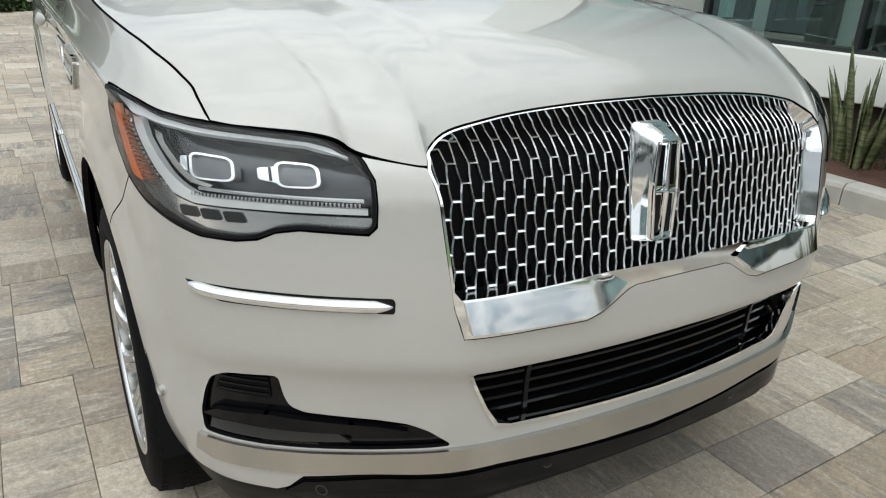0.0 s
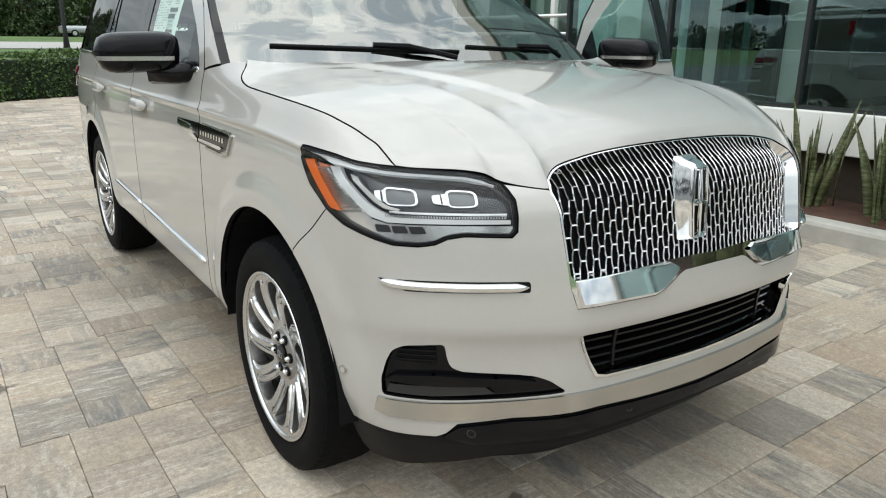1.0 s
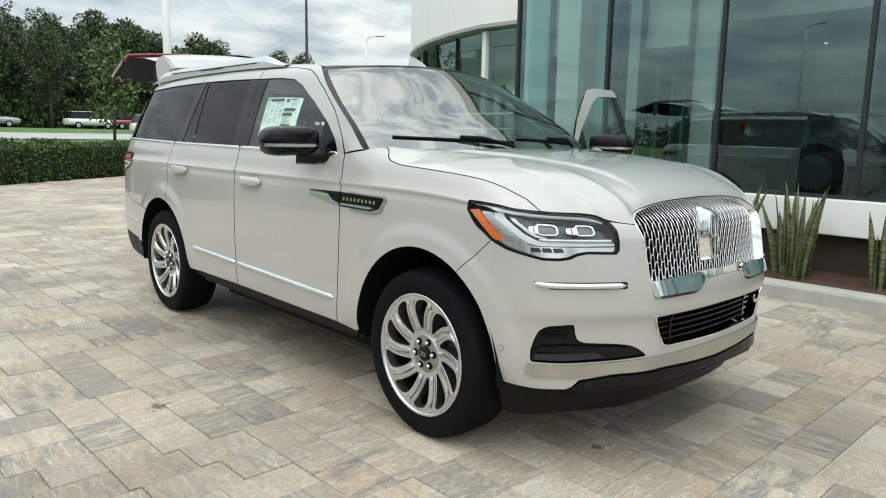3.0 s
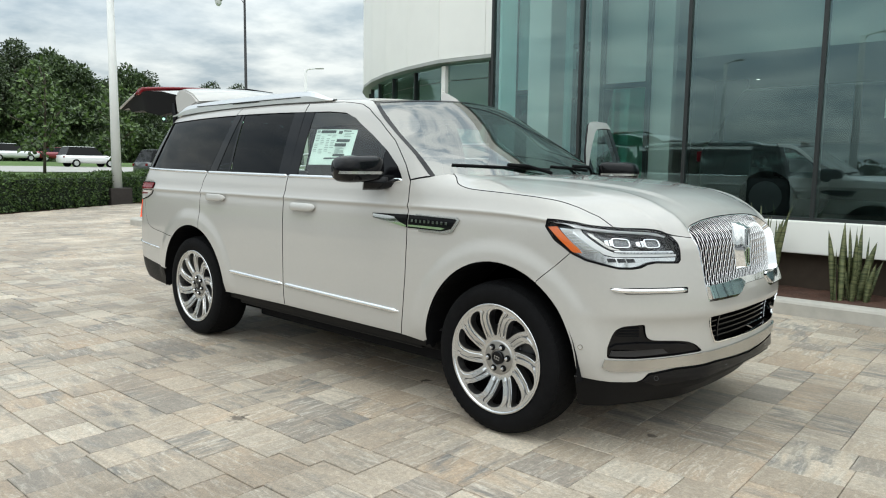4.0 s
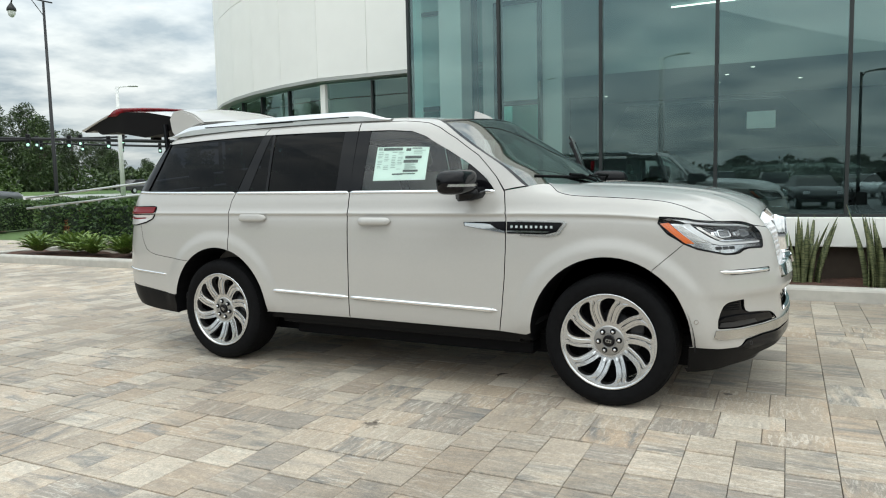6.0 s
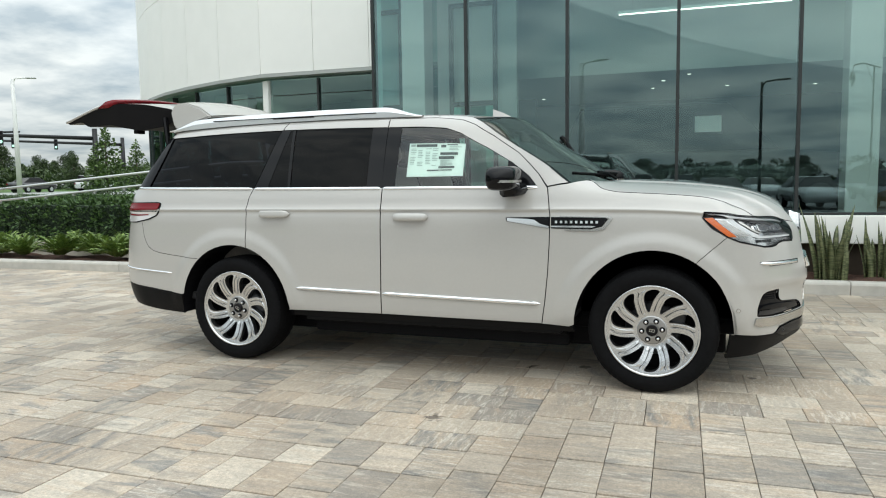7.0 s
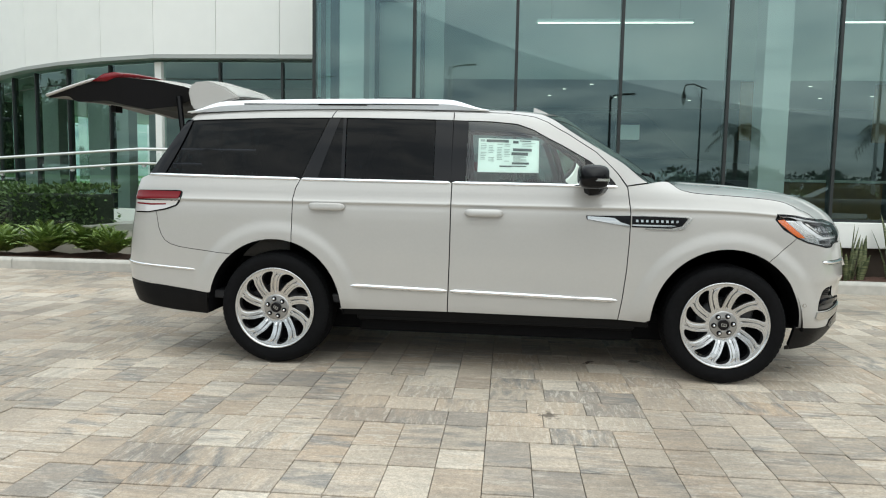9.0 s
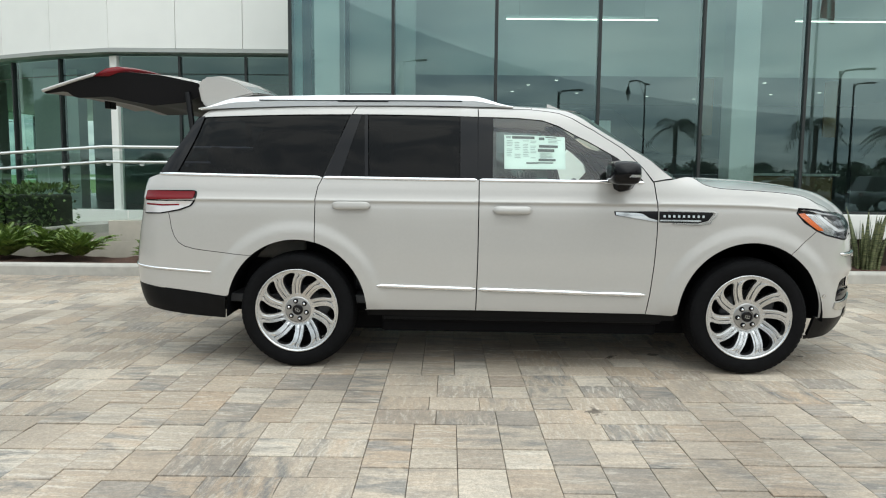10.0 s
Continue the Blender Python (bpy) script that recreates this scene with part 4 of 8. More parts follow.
for sg in (1, -1):
    # black panel behind the strip draws a recess's dark edge by colour
    sh = panel("strip_recess", side(rounded([(1.026, 0.848), (0.985, 0.8495), (0.633, 0.8485), (0.629, 0.842), (0.631, 0.8205), (0.95, 0.820)], 0.006, 3), sg), skin, GLOSS_BLACK, bumper, off=0.001, flange=0.002)
    moulding("bumper_strip", [(1.020, 0.841), (0.95, 0.836), (0.8, 0.834), (0.634, 0.834)], 0.0118, 0.014, CHROME, bumper, sg, "slim chrome strip below the head lamp", 0.03)
    fb = panel("fog_bezel", side(shrink(FOG, 0.002), sg), skin, GLOSS_BLACK, bumper, off=-0.012, flange=0.02, edge=0.012, label="gloss black lower bumper vent")
    panel("vent_opening", side(rounded([(0.985, 0.616), (0.972, 0.645), (0.945, 0.655), (0.868, 0.661), (0.864, 0.612)], 0.008), sg), skin, GRILLE_DARK, fb, off=-0.009, flange=0)
    for k in range(3):
        z = 0.622 + 0.014 * k
        panel("vent_slat", side([(0.975 - 0.004 * k, z), (0.868, z), (0.868, z + 0.004), (0.973 - 0.004 * k, z + 0.004)], sg), skin, GLOSS_BLACK, fb, off=-0.004, flange=0.004)
    panel("vent_blade", side([(1.012, 0.560), (0.98, 0.578), (0.87, 0.585), (0.66, 0.575), (0.60, 0.566), (0.66, 0.556), (0.87, 0.553)], sg), skin, GLOSS_BLACK, fb, off=0.006, flange=0.014)
    panel("fog_lens", side([(1.008, 0.520), (1.0, 0.546), (0.74, 0.552), (0.71, 0.528), (0.88, 0.517)], sg), skin, LAMP_DARK, fb, off=-0.004, flange=0.006)
# lower intake: dark back, slats, bright rim
back = lambda s, t: skin(s, t) + np.array([-0.075, 0, 0])
rec = panel("lower_intake", shrink(INTAKE, -0.004), back, GRILLE_DARK, bumper, flange=0, label="black lower air intake")
for k in range(5):
    z = 0.572 + 0.0265 * k
    e = np.interp(z, [0.55, 0.60, 0.69], [0.40, 0.445, 0.485])
    panel("intake_slat", [(-e, z), (e, z), (e, z + 0.007), (-e, z + 0.007)], lambda s, t: skin(s, t) + np.array([-0.03, 0, 0]), GLOSS_BLACK, rec, flange=0.03, edge=0.05)
for sg in (1, -1):
    panel("intake_post", side([(0.335, 0.556), (0.345, 0.556), (0.345, 0.695), (0.335, 0.695)], sg), lambda s, t: skin(s, t) + np.array([-0.026, 0, 0]), GLOSS_BLACK, rec, flange=0.03)
rim_o = [(0.492, 0.694), (0.450, 0.600), (0.427, 0.559), (0.39, 0.551), (0, 0.545)]
rim_i = [(0.484, 0.690), (0.444, 0.604), (0.42, 0.566), (0.39, 0.558), (0, 0.552)]
panel("intake_trim", rim_o + [(-s, t) for s, t in rim_o[-2::-1]] + [(-s, t) for s, t in rim_i] + [(s, t) for s, t in rim_i[-2::-1]], skin, CHROME, rec, off=0.004, flange=0.02, edge=0.02)

# --- grille ---
front = lambda s, t: skin(s, t)
side_g = spline([(0.508, 0.772), (0.515, 0.80), (0.524, 0.83), (0.535, 0.94), (0.548, 1.07), *GT], 90)
tang = np.gradient(side_g, axis=0)
tang /= np.linalg.norm(tang, axis=1, keepdims=True)
in_g = side_g + np.stack([-tang[:, 1], tang[:, 0]], -1) * 0.005
in_g = in_g[in_g[:, 1] > 0.852]
in_g[-1, 0] = 0.0
side_g, in_g = [tuple(p) for p in side_g], [tuple(p) for p in in_g]
g_outer = side_g + [(-s, t) for s, t in side_g[-2::-1]] + [(-s, t) for s, t in GR_LOW] + [(s, t) for s, t in GR_LOW[-2::-1]]
low_in = [(0.512, 0.846), (0.36, 0.852), (0.20, 0.862), (0.10, 0.862), (0, 0.858)]
g_inner = [low_in[0]] + in_g + [(-s, t) for s, t in in_g[-2::-1]] + [(-s, t) for s, t in low_in] + [(s, t) for s, t in low_in[-2:0:-1]]
grille = panel("grille_surround", g_outer, front, CHROME, suv, holes=[g_inner], off=-0.001, flange=0.075, edge=0.012, step=0.02, label="chrome grille surround with deep lower bar")
for sg in (1, -1):
    panel("lower_bar", side([(0.500, 0.786), (0.258, 0.786), (0.221, 0.796), (0.158, 0.836), (0.20, 0.858), (0.36, 0.849), (0.508, 0.843)], sg), lambda s, t: skin(s, t) + (0.015 * np.clip((0.852 - t) / 0.07, 0, 1))[..., None] * np.array([1.0, 0, 0]), CHROME, grille, off=0.004, flange=0.05, step=0.015)
gback = lambda s, t: skin(s, t) + np.array([-0.105, 0, 0])
panel("grille_back", shrink(g_inner, -0.004), gback, GRILLE_DARK, grille, flange=0)
# mesh of elongated hexagons, one bent bar per cell side
g_mesh = [(s_, t_ - 0.03 if t_ < 0.87 else t_) for s_, t_ in g_inner]
CW, CH = 0.02125, 0.064
bar = lambda s, t: skin(s, t) + np.array([-0.052, 0, 0])
tz = np.linspace(0.7, 1.6, 400)
zt = skin(np.full(400, 0.2), tz)[:, 2]
cells, faces_ = [], []


def strip_bar(a, b, w):
    """A ridged bar: two bright faces and dark flanks."""
    d = np.subtract(b, a)
    n = np.array([-d[1], d[0]]) / (np.linalg.norm(d) + 1e-9) * w
    q = np.array([a + n, a, a - n, b - n, b, b + n])
    p0 = bar(q[:, 0], q[:, 1])
    p0[[1, 4], 0] += 0.0035
    k = len(cells)
    low_ = p0[[0, 2, 3, 5]] - np.array([0.012, 0, 0])
    cells.extend(p0.tolist() + low_.tolist())
    faces_.extend([[k, k + 1, k + 4, k + 5], [k + 1, k + 2, k + 3, k + 4], [k, k + 5, k + 9, k + 6], [k + 2, k + 7, k + 8, k + 3]])


def up_t(p):
    """From a width and height on the nose to the surface's parameters, so that the cells stand upright."""
    t_ = float(np.interp(p[1], zt, tz))
    w_ = np.interp(abs(p[0]), ARC, OUTLINE[:, 1]) / np.interp(t_, FEN[:, 0], FEN[:, 1])
    k_ = np.searchsorted(OUTLINE[:400, 1], w_)
    return np.array([math.copysign(float(np.interp(w_, OUTLINE[:400, 1], ARC[:400])), p[0]), t_])


for col in range(-26, 27):
    for rowi in range(-2, 7):
        cx, cy = col * CW, 0.845 + rowi * CH + (CH / 2 if col % 2 else 0)
        A, B = np.array([cx - 0.0085, cy]), np.array([cx + 0.0085, cy])
        C, D = np.array([cx + CW - 0.0085, cy + CH / 2]), np.array([cx + CW - 0.0085, cy - CH / 2])
        M1, M2 = (B + C) / 2 + np.array([0.0012, 0]), (B + D) / 2 + np.array([0.0012, 0])
        for p0, p1, w in ((A, B, 0.0028), (B, M1, 0.0016), (M1, C, 0.0016), (B, M2, 0.0016), (M2, D, 0.0016)):
            q0, q1 = up_t(p0), up_t(p1)
            if inside(g_mesh, np.array([q0[0], q1[0]]), np.array([q0[1], q1[1]])).all():
                strip_bar(q0, q1, w)
me = bpy.data.meshes.new("grille_mesh")
me.from_pydata(cells, [], faces_)
for f in me.polygons:
    f.material_index = 0 if f.index % 4 < 2 else 1
mesh_part("grille_mesh", me, [MESH_SILVER, GRILLE_DARK], grille, "bright hexagonal grille mesh")
# upright emblem, a plain long shield with a cross, a little forward of the mesh
EY, xe = -0.062, 0.929
em = bmesh.new()
ids = []
for x, hw, z0, z1 in ((0.866, 0.048, 0.882, 1.128), (0.884, 0.047, 0.883, 1.127), (0.889, 0.043, 0.888, 1.121), (0.920, 0.036, 0.898, 1.113), (0.927, 0.033, 0.902, 1.108)):
    c = rounded([(-hw * 0.88, z0), (hw * 0.88, z0), (hw, (z0 + z1) / 2), (hw * 0.88, z1), (-hw * 0.88, z1), (-hw, (z0 + z1) / 2)], 0.016, 4)
    ids.append([em.verts.new((x, EY + a, b)) for a, b in c])
for a, b in zip(ids, ids[1:]):
    for k in range(len(a)):
        em.faces.new((a[k], a[(k + 1) % len(a)], b[(k + 1) % len(a)], b[k]))
em.faces.new(ids[-1])
bmesh.ops.recalc_face_normals(em, faces=em.faces)
part("emblem_plinth", em, CHROME, grille, "upright chrome emblem block", smooth=True).data.set_sharp_from_angle(angle=radians(70))
frame_ = rounded([(-0.031, 1.005), (-0.026, 1.103), (0.026, 1.103), (0.031, 1.005), (0.026, 0.907), (-0.026, 0.907)], 0.006, 3)
em = bmesh.new()
for a, b in zip(frame_, frame_[1:] + frame_[:1]):
    tube([(xe + 0.002, EY + a[0], a[1]), (xe + 0.002, EY + b[0], b[1])], 0.0034, 6, em)
tube([(xe + 0.003, EY, 1.100), (xe + 0.004, EY, 1.005), (xe + 0.003, EY, 0.910)], 0.005, 6, em, radii=[0.002, 0.0055, 0.002])
tube([(xe + 0.003, EY - 0.030, 1.005), (xe + 0.004, EY, 1.005), (xe + 0.003, EY + 0.030, 1.005)], 0.005, 6, em, radii=[0.002, 0.005, 0.002])
part("emblem_star", em, CHROME, grille)
em = bmesh.new()
for ya, yb in ((-0.023, -0.008), (0.008, 0.023)):
    for za, zb in ((0.918, 0.996), (1.014, 1.094)):
        box(em, (xe - 0.003, EY + ya, za), (xe + 0.001, EY + yb, zb), 0.0015, 1)
part("emblem_field", em, GLOSS_BLACK, grille)
for o_ in grille.children:
    if o_.name.startswith("emblem"):
        for v_ in o_.data.vertices:
            v_.co.x -= 0.09 * (v_.co.z - 1.0)

# --- wheels ---
def make_wheel():
    """A wheel about its own axis (y), outer face towards -y."""
    w = thing("wheel", "", "")
    for k in ("label", "category"):
        if k in w:
            del w[k]
    prof = [(0.285, 0.115), (0.292, 0.128), (0.31, 0.136), (0.345, 0.140), (0.375, 0.133), (0.392, 0.115), (0.400, 0.09), (0.404, 0.05), (0.405, 0.0),
            (0.404, -0.05), (0.400, -0.09), (0.392, -0.115), (0.375, -0.133), (0.345, -0.140), (0.31, -0.136), (0.292, -0.128), (0.285, -0.115)]
    bm = lathe(prof, 72, axis="y")
    tyre = part("tyre", bm, RUBBER, w, "black road tyre", smooth=True)
    bm = bmesh.new()
    n = 64
    for k in range(n):
        a = 2 * math.pi * k / n
        for y0, y1, sk in ((-0.118, -0.062, 0.05), (-0.05, -0.004, -0.05), (0.004, 0.05, 0.05), (0.062, 0.118, -0.05)):
            vs = []
            for yy, da in ((y0, 0.0), (y1, sk)):
                rr = 0.4025 if abs(yy) < 0.09 else 0.391
                for rad in (rr + 0.0025, rr - 0.012):
                    for d in (-0.030, 0.030):
                        b = a + da + d
                        vs.append(bm.verts.new((rad * math.cos(b), yy, rad * math.sin(b))))
            q = vs
            for f in ((0, 1, 5, 4), (2, 6, 7, 3), (0, 2, 3, 1), (4, 5, 7, 6), (0, 4, 6, 2), (1, 3, 7, 5)):
                bm.faces.new([q[i] for i in f])
    bmesh.ops.recalc_face_normals(bm, faces=bm.faces)
    part("tread", bm, RUBBER, tyre)
    bm = lathe([(0.291, -0.128), (0.293, -0.134), (0.288, -0.137), (0.280, -0.134), (0.276, -0.122), (0.272, -0.10), (0.268, -0.05), (0.262, 0.06), (0.27, 0.12), (0.285, 0.125)], 72, axis="y")
    rim = part("rim", bm, WHEEL_METAL, w, "polished alloy rim with ten swirling spokes", smooth=True)
    bm = lathe([(0.0, 0.02), (0.17, 0.02), (0.175, 0.0), (0.16, -0.03), (0.07, -0.04), (0.065, -0.07), (0.0, -0.07)], 40, axis="y")
    part("brake_disc", bm, LAMP_DARK, w, smooth=True)
    bm = boxes(((0.10, -0.055, 0.03), (0.19, 0.045, 0.16)), bevel=0.015)
    part("brake_caliper", bm, LAMP_DARK, w)
    bm = lathe([(0.262, 0.05), (0.20, 0.055), (0.0, 0.06)], 40, axis="y")
    part("wheel_back", bm, GRILLE_DARK, w)
    # face of ten broad swept blades: a dished disc with ten curved openings
    RS = [0.116, 0.135, 0.16, 0.19, 0.22, 0.245, 0.259, 0.266]
    CCW = [3.5, 5.0, 5.5, 5.0, 3.5, 0.0, -5.0, -11.5]
    CW_ = [-2.5, -5.5, -9.0, -12.5, -16.0, -19.5, -20.5, -17.5]
    def pol(r, deg):
        return (r * math.cos(radians(deg)), r * math.sin(radians(deg)))
    def face(x, z):
        r = np.hypot(x, z)
        return np.stack([x, np.interp(r, [0, 0.10, 0.14, 0.20, 0.25, 0.281], [-0.088, -0.090, -0.098, -0.113, -0.122, -0.128]), z], -1)
    holes_ = []
    for k in range(10):
        q = [pol(r, a + 36 * k) for r, a in zip(RS, CCW)] + [pol(r, a + 36 * k) for r, a in zip(RS[::-1], CW_[::-1])]
        holes_.append(rounded(q, 0.008, 2))
    disc = [pol(0.281, a) for a in range(0, 360, 4)]
    me_face = panel("spoke_face", disc, face, WHEEL_METAL, rim, holes=holes_, step=0.018, edge=0.012, flange=0.0)
    if sum(f.normal.y for f in me_face.data.polygons) > 0:
        me_face.data.flip_normals()
    # openings have deep flanks
    bm = bmesh.new()
    for h_ in holes_:
        P_ = face(*np.array(h_).T)
        a = [bm.verts.new(p) for p in P_]
        b = [bm.verts.new((p[0] * 0.985, p[1] + 0.045, p[2] * 0.985)) for p in P_]
        for i in range(len(a)):
            bm.faces.new((a[i], a[(i + 1) % len(a)], b[(i + 1) % len(a)], b[i]))
    part("spoke_flank", bm, HUB_METAL, rim)
    def rib(edge_deg, shift, width, lift, r0, r1):
        """A raised band beside an opening, following its curve."""
        bm = bmesh.new()
        ids = []
        for u in np.linspace(0, 1, 16):
            r = r0 + (r1 - r0) * u
            e = math.sqrt(max(0.0, min(1.0, u * 7 + 0.05, (1 - u) * 5 + 0.05)))
            a = radians(float(np.interp(r, RS, edge_deg))) + (shift * (1 + 0.25 * u)) / r
            hw = width * (0.75 + 0.35 * u) * e / r
            y = float(face(np.array(r), np.array(0.0))[1])
            row = []
            for da, dy in ((-1.15, 0.002), (-0.8, -lift), (0.8, -lift), (1.15, 0.002)):
                row.append(bm.verts.new((r * math.cos(a + da * hw), y + dy * e, r * math.sin(a + da * hw))))
            ids.append(row)
        for a, b in zip(ids, ids[1:]):
            for i in range(3):
                bm.faces.new((a[i], a[i + 1], b[i + 1], b[i]))
        bmesh.ops.recalc_face_normals(bm, faces=bm.faces)
        if sum(f.normal.y for f in bm.faces) > 0:
            bmesh.ops.reverse_faces(bm, faces=bm.faces)
        return bm
    spoke = part("spoke", rib(CCW, 0.0205, 0.0125, 0.009, 0.108, 0.262), WHEEL_METAL, rim)
    groove = part("spoke_groove", rib(CW_, -0.0245, 0.0045, 0.0012, 0.112, 0.262), WHEEL_POCKET, rim)
    spoke2 = part("spoke_edge", rib(CW_, -0.0105, 0.0075, 0.0055, 0.115, 0.264), WHEEL_METAL, rim)
    for k in range(1, 10):
        for src in (spoke, groove, spoke2):
            o = new(src.name.split(".")[0], src.data)
            o.parent = rim
            o.rotation_euler = (0, -2 * math.pi * k / 10, 0)
    bm = lathe([(0.100, -0.05), (0.097, -0.086), (0.086, -0.095), (0.046, -0.099), (0.044, -0.098), (0.042, -0.092), (0.0, -0.092)], 40, axis="y")
    hub = part("hub", bm, HUB_METAL, w, smooth=False)
    bm = lathe([(0.036, -0.09), (0.036, -0.103), (0.032, -0.107), (0.0, -0.108)], 32, axis="y")
    part("centre_cap", bm, GLOSS_BLACK, hub, "black centre cap with bright outline")
    bm = boxes(((-0.016, -0.1095, -0.009), (0.016, -0.107, -0.007)), ((-0.016, -0.1095, 0.007), (0.016, -0.107, 0.009)), ((-0.0165, -0.1095, -0.009), (-0.0145, -0.107, 0.009)), ((0.0145, -0.1095, -0.009), (0.0165, -0.107, 0.009)), ((-0.001, -0.1095, -0.009), (0.001, -0.107, 0.009)))
    part("cap_mark", bm, CHROME, hub)
    for k in range(6):
        a = math.pi / 3 * k + 0.25
        bm = lathe([(0.0175, -0.096), (0.0175, -0.1005), (0.0095, -0.1002)], 16, axis="y")
        bmesh.ops.translate(bm, verts=bm.verts, vec=(0.063 * math.cos(a), 0, 0.063 * math.sin(a)))
        part("lug_recess", bm, GRILLE_DARK, hub)
        bm = lathe([(0.0095, -0.098), (0.0095, -0.110), (0.007, -0.115), (0.0, -0.117)], 14, axis="y")
        bmesh.ops.translate(bm, verts=bm.verts, vec=(0.063 * math.cos(a), 0, 0.063 * math.sin(a)))
        part("lug_nut", bm, CHROME, hub)
    return w


wheel = make_wheel()
wheel.parent = suv
wheel.matrix_basis = pose(0, -0.862, 0.403, 0, 8, 0)
for x, y, turn, rot in ((-3.112, -0.862, 0, 31), (0, 0.862, 180, 12), (-3.112, 0.862, 180, 40)):
    copy_thing(wheel, pose(x, y, 0.403, 0, rot, turn)).parent = suv

# --- dark inner body: arch liners, floor, seals behind the shut lines ---
for cx in (0, -3.112):
    for sg in (-1, 1):
        bm = bmesh.new()
        rings = []
        for y in (0.99, 0.80, 0.60):
            rings.append([bm.verts.new((cx + (0.497 + 0.01 * (y < 0.9)) * math.cos(a), sg * y, 0.40 + 0.515 * math.sin(a))) for a in np.linspace(-0.04, math.pi + (0.03 if cx == 0 else 0.10), 26)])
        for a, b in zip(rings, rings[1:]):
            for k in range(25):
                bm.faces.new((a[k], a[k + 1], b[k + 1], b[k]))
        bm.faces.new(rings[-1])
        part("arch_liner", bm, GRILLE_DARK, suv)
# the two lowest boxes are added, unseen, to block far-side light under the car
for title, low, high in (("floor_pan", (-4.1, -0.62, 0.33), (0.72, 0.62, 0.42)), ("sill_frame", (-2.55, -0.80, 0.30), (-0.56, 0.80, 0.42)), ("undershield", (-3.5, -0.60, 0.20), (0.45, 0.60, 0.36)), ("cross_frame", (-2.55, -0.74, 0.215), (-0.56, 0.74, 0.31)),
                         ("engine_block", (-0.62, -0.6, 0.42), (0.72, 0.6, 1.05)), ("boot_floor", (-4.15, -0.75, 0.42), (-3.65, 0.75, 0.75))):
    part(title, boxes((low, high), bevel=0.02), GRILLE_DARK, suv)
for sg in (1, -1):
    panel("inner_shell", side([(2.10, 1.30), (2.2, 0.95), (2.2, 0.43)] + [(sx(-2.55), 0.43)] + arch(-3.112, 0.54, 0.55, 0.40, 10, 165, 18) + [(5.3, 0.52), (5.9, 0.62), (5.9, 1.0), (5.84, 1.32), (4.58, 1.312), (3.5, 1.30), (2.3, 1.29)], sg), skin, CABIN_DARK, suv, off=-0.035, flange=0, step=0.08, edge=0.06, gap=0.0)
    for line in (DOOR_B[:3], DOOR_R[:3], DOOR_F[5:]):
        bm = tube([skin(sg * s, t) - np.array([0, -sg * 0.03, 0.012]) for s, t in line], 0.022, 6)
        part("window_pillar", bm, CABIN_DARK, suv)
    bm = tube([skin(sg * s, 1.79) - np.array([0, -sg * 0.045, 0.0]) for s in np.linspace(2.95, 5.55, 20)], 0.03, 6)
    part("cant_rail", bm, CABIN_DARK, suv)
bm = bmesh.new()
xs = np.linspace(-1.25, -3.85, 12)
ids = [[bm.verts.new((x, y, 1.80 + 0.035 * (1 - (y / 0.72) ** 2) + float(np.interp(x, ROOF_DROP[:, 0], ROOF_DROP[:, 1])))) for y in np.linspace(-0.72, 0.72, 9)] for x in xs]
for a, b in zip(ids, ids[1:]):
    for k in range(8):
        bm.faces.new((a[k], a[k + 1], b[k + 1], b[k]))
part("headliner", bm, LEATHER, suv)

# --- cabin ---
part("cabin_floor", boxes(((-3.7, -0.88, 0.44), (-0.5, 0.88, 0.5)), bevel=0.01), CABIN_DARK, suv)
bm = bmesh.new()
prof = [(-0.36, 1.30), (-0.55, 1.335), (-0.74, 1.325), (-0.86, 1.27), (-0.90, 1.16), (-0.84, 1.05), (-0.80, 0.7)]
ids = [[bm.verts.new((x, y, z - 0.03 * (y / 0.9) ** 4)) for y in np.linspace(-0.9, 0.9, 13)] for x, z in prof]
for a, b in zip(ids, ids[1:]):
    for k in range(12):
        bm.faces.new((a[k], b[k], b[k + 1], a[k + 1]))
part("dashboard", bm, CABIN_DARK, suv, "dark dashboard behind the windscreen", smooth=True)
part("centre_console", boxes(((-1.75, -0.16, 0.5), (-0.85, 0.16, 0.93)), bevel=0.04), CABIN_DARK, suv)
part("centre_screen", boxes(((-0.93, -0.17, 1.14), (-0.90, 0.17, 1.31), Matrix())), GLOSS_BLACK, suv)
bm = bmesh.new()
M = Matrix.Translation((-1.08, 0.42, 1.16)) @ Matrix.Rotation(radians(-65), 4, "Y")
tube([M @ Vector((0.185 * math.cos(a), 0.185 * math.sin(a), 0)) for a in np.linspace(0, 2 * math.pi, 33)], 0.017, 8, bm, cap=False)
sw = part("steering_wheel", bm, CABIN_DARK, suv, "leather steering wheel", smooth=True)
bm = bmesh.new()
tube([M @ Vector((-0.18, 0, 0)), M @ Vector((0.18, 0, 0))], 0.016, 6, bm)
tube([M @ Vector((0, 0, 0)), M @ Vector((0, 0.17, 0))], 0.016, 6, bm)
tube([M @ Vector((0, 0, -0.16)), M @ Vector((0, 0, 0.02))], 0.05, 10, bm)
part("wheel_hub", bm, CABIN_DARK, sw)


